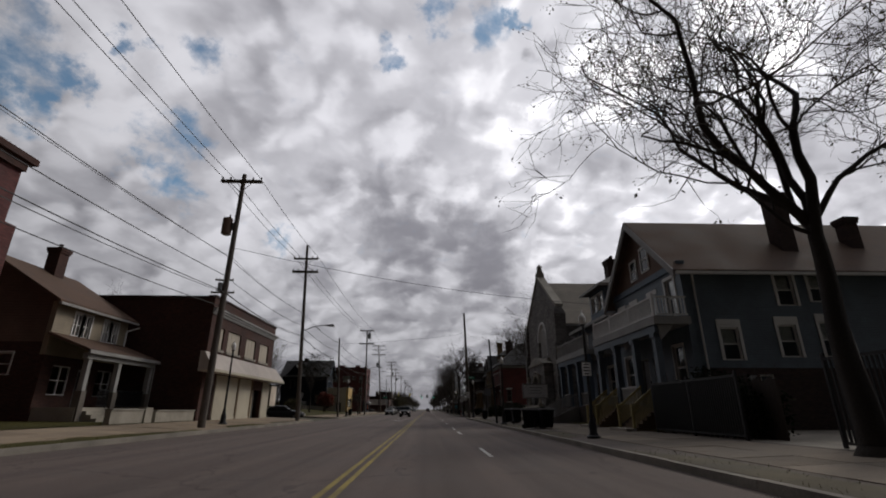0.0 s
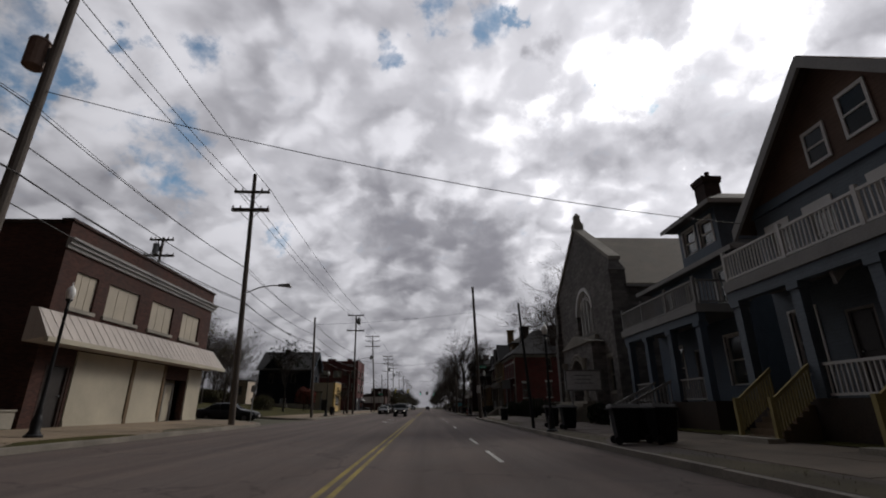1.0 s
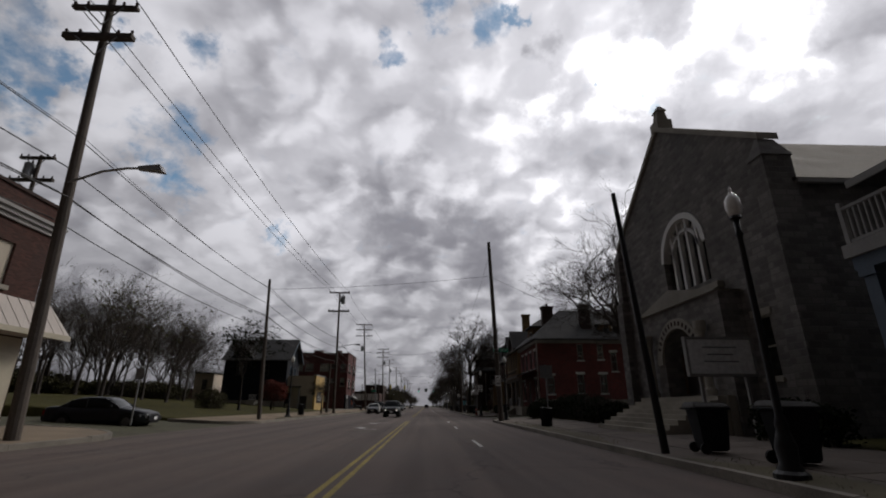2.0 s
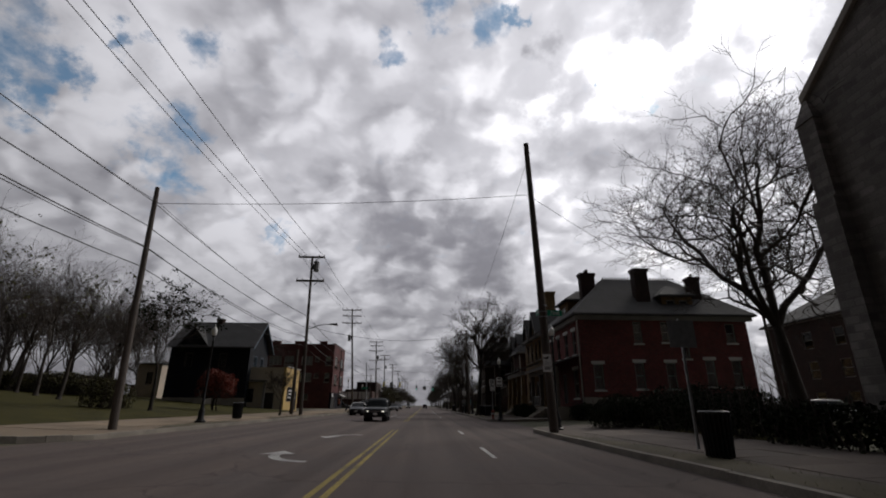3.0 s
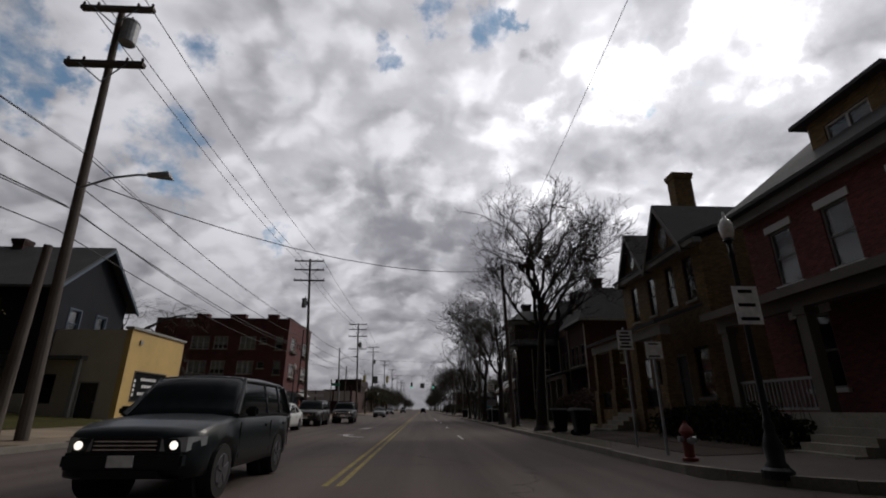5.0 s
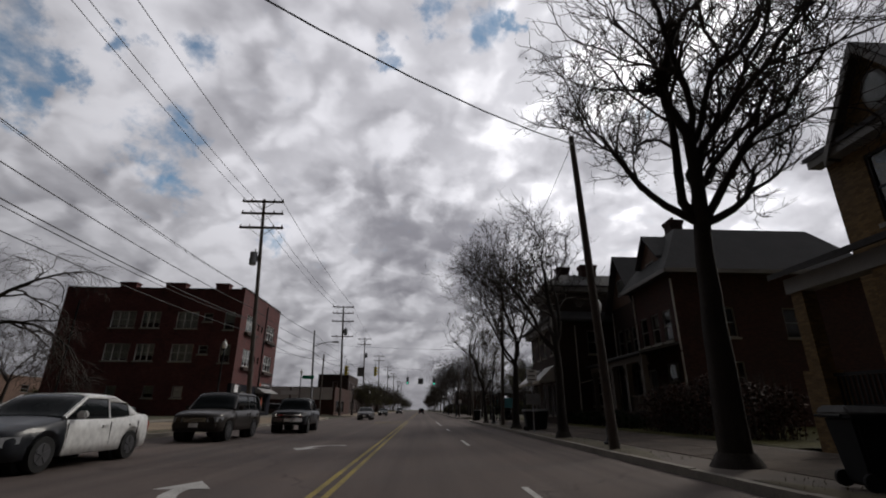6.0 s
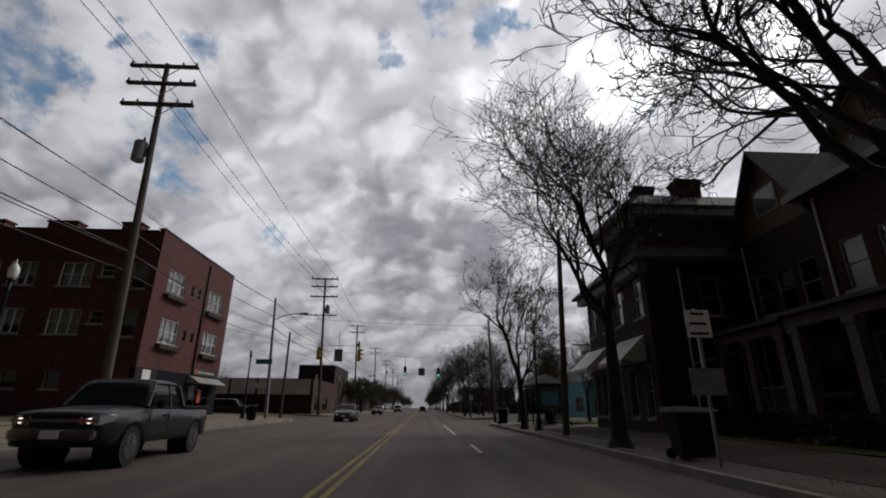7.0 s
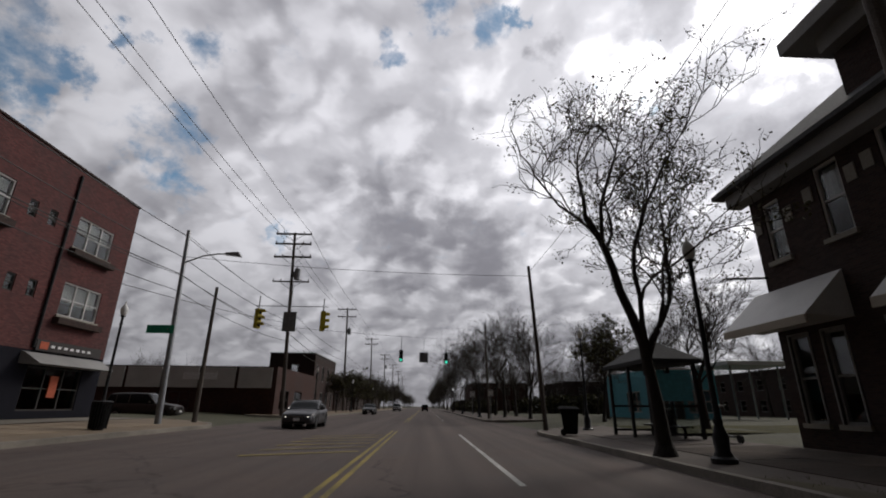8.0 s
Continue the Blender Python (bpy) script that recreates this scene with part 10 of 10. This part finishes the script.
        for f in (c0 + 0.12, c0 + (c1 - c0) * 0.53, c1 - 0.25)[: 2 if kind == "pickup" else 3]:
            part("door_gap", boxes((s * W * 0.998 - 0.006, s * W * 0.998 + 0.010, f - 0.006, f + 0.006, zl + 0.16, belt - 0.10)), IRON, t)
        for f in wheels:
            wh = part("wheel", tube(bmesh.new(), (s * (W - 0.21), f, R), (s * (W - 0.01), f, R), R, R * 0.97, 22), RUBBER, t)
            part("rim", rim_mesh(s * (W - 0.012), s * (W - 0.002), f, R, s), ALLOY, wh)
            part("wheel_well", tube(bmesh.new(), (s * (W - 0.45), f, R), (s * (W - 0.215), f, R), R + 0.10, R + 0.10, 18), RUBBER, t)
    if kind == "pickup":
        part("bed_cover", boxes((-W * 0.80, W * 0.80, 0.33 * h, h - 0.14, 1.165, 1.185)), IRON, t)
        for s in (-1, 1):
            part("bed_rail", boxes((s * W * 0.90 - 0.05, s * W * 0.90 + 0.05, 0.32 * h, h - 0.08, 1.13, 1.20)), body_mat, t)
    t.matrix_basis = pose(x, y, z, 0, 0, turn)
    return t


vehicle(-3.9, 85.2, 0.03, 1, "suv", PAINT_GREEN, "dark green sport utility car with lit headlights in the turning lane")
vehicle(-8.0, 103.7, 0.10, 1, "sedan", PAINT_WHITE, "white sedan with unpainted dark hood and front fenders", False, front=PAINT_DARK)
vehicle(-8.2, 113.0, 0.11, 1, "suv", PAINT_BROWN, "dark bronze sport utility car driving in the outer lane", False)
vehicle(-7.0, 120.6, 0.07, 4, "pickup", PAINT_DARK, "black pickup truck with chrome bumper and lit headlights", category="pickup truck")
vehicle(-6.7, 152.5, 0.08, 2, "sedan", PAINT_GREY, "dark grey sedan with lit headlights")
vehicle(-8.0, 196.0, 0.1, 1, "sedan", PAINT_DARK, "dark sedan with lit headlights far down the avenue")
vehicle(-6.8, 245.0, 0.08, 1, "suv", PAINT_GREY, "grey car with lit headlights far down the avenue")
vehicle(-7.6, 268.0, 0.1, 1, "sedan", PAINT_WHITE, "pale sedan with lit headlights far down the avenue")
vehicle(0.1, 262.0, 0.0, 180, "suv", PAINT_DARK, "dark sport utility car driving ahead", False)
vehicle(-15.8, 53.6, 0.18, 96, "sedan", PAINT_DARK, "dark sedan parked in the side street", False)
vehicle(-27.5, 136.2, 0.58, 88, "sedan", PAINT_SILVER, "silver sedan parked beside the apartment block", False)
vehicle(-19.6, 159.4, 0.2, 94, "suv", PAINT_BROWN, "dark car waiting in the side street", False)
vehicle(23.0, 76.5, 0.05, 95, "sedan", PAINT_SILVER, "silver sedan parked down the side street", False)
vehicle(30.0, 79.6, 0.05, 93, "suv", PAINT_WHITE, "pale car parked down the side street", False)


# ---------------------------------------------------------------- verges and paving slabs
def verge(side, y0, y1, w0, w1, mat, label, seed):
    """A ragged strip of soil and grass along the kerb, a hand's width above the concrete at most."""
    rnd = random.Random(seed)
    k = KERB_R if side > 0 else KERB_L
    b = bmesh.new()
    n = max(4, int((y1 - y0) / 0.5))
    rows = []
    for i in range(n + 1):
        y = y0 + (y1 - y0) * i / n
        end = min(1.0, 4 * min(i, n - i) / n)
        a, c = k + side * w0, k + side * (w0 + (w1 - w0) * end * (0.8 + 0.35 * noise.noise(Vector((y * 0.8, seed, 0)))) + 0.04)
        row = []
        for j in range(5):
            x = a + (c - a) * j / 4
            lift = (0.010 if j in (0, 4) or i in (0, n) else 0.03 + 0.03 * noise.noise(Vector((x * 2, y * 2, seed))))
            row.append(b.verts.new((x, y, walk_z(x) + lift)))
        rows.append(row)
    for p, q in zip(rows, rows[1:]):
        for j in range(4):
            b.faces.new((p[j], p[j + 1], q[j + 1], q[j]))
    v = single("verge", b, mat, label, "verge", kind="structure", smooth=True)
    tuft = Twigs()
    for i in range(int(14 * (y1 - y0))):
        x, y = k + side * rnd.uniform(w0, w1 * 0.9), rnd.uniform(y0 + 0.2, y1 - 0.2)
        p = Vector((x, y, walk_z(x) + 0.01))
        tip = p + Vector((rnd.gauss(0, 0.03), rnd.gauss(0, 0.03), rnd.uniform(0.02, 0.07)))
        base = len(tuft.v)
        tuft.v += [tuple(p + Vector((0.008, 0, 0))), tuple(p - Vector((0.008, 0, 0))), tuple(tip)]
        tuft.f.append((base, base + 1, base + 2))
    g = new("grass", tuft.mesh("grass", GRASS))
    g.parent = v
    tagged(g, kind="stuff")


VERGE = "worn verge of soil and thin grass along the kerb"
for i, (y0, y1) in enumerate(((2, 14), (19.5, 26.5), (29.6, 40), (43.5, 64.5), (91, 101), (103.8, 117), (121.5, 133))):
    verge(1, y0, y1, 0.2, 1.3, DIRT, VERGE, i)
for i, (y0, y1) in enumerate(((4, 24), (27, 33), (34.5, 42), (64.5, 74), (79, 90), (95, 104), (111, 121))):
    verge(-1, y0, y1, 0.2, 1.2, GRASS if i < 2 else DIRT, VERGE, 20 + i)


def slabs(pv, side, x_a, x_b, y0, y1, seed, mat):
    """Paving slabs as pieces of the pavement, on one shared mesh each side."""
    rnd = random.Random(seed)
    cols = 2
    w, d = abs(x_b - x_a) / cols, 1.52
    b = boxes((-w / 2 + 0.008, w / 2 - 0.008, -d / 2 + 0.008, d / 2 - 0.008, -0.06, 0.0))
    me = mesh_of("slab", b, mat)
    for i in range(int((y1 - y0) / d)):
        for c in range(cols):
            x, y = min(x_a, x_b) + w * (c + 0.5), y0 + d * (i + 0.5)
            ob = new("slab", me)
            ob.parent = pv
            tilt = math.degrees(math.atan(0.034 if side > 0 else 0.046)) * (-1 if side > 0 else 1)
            ob.matrix_local = pose(x, y, walk_z(x) + 0.012 + rnd.uniform(-0.003, 0.004), rnd.gauss(0, 0.15), tilt + rnd.gauss(0, 0.15))


# right side: slab tone follows the sunlit and shaded stretches
slabs(WALK_R1, 1, 6.75, 9.9, 2.0, 34.0, 1, SLAB_LIT)
slabs(WALK_R1, 1, 6.75, 9.9, 34.0, 66.0, 5, SLAB_SHADED)
slabs(WALK_R2, 1, 6.75, 9.8, 88.0, 139.0, 2, SLAB_LEAFY_SHADED)
slabs(WALK_R2, 1, 6.75, 9.8, 139.0, 147.0, 6, SLAB_SHADED)
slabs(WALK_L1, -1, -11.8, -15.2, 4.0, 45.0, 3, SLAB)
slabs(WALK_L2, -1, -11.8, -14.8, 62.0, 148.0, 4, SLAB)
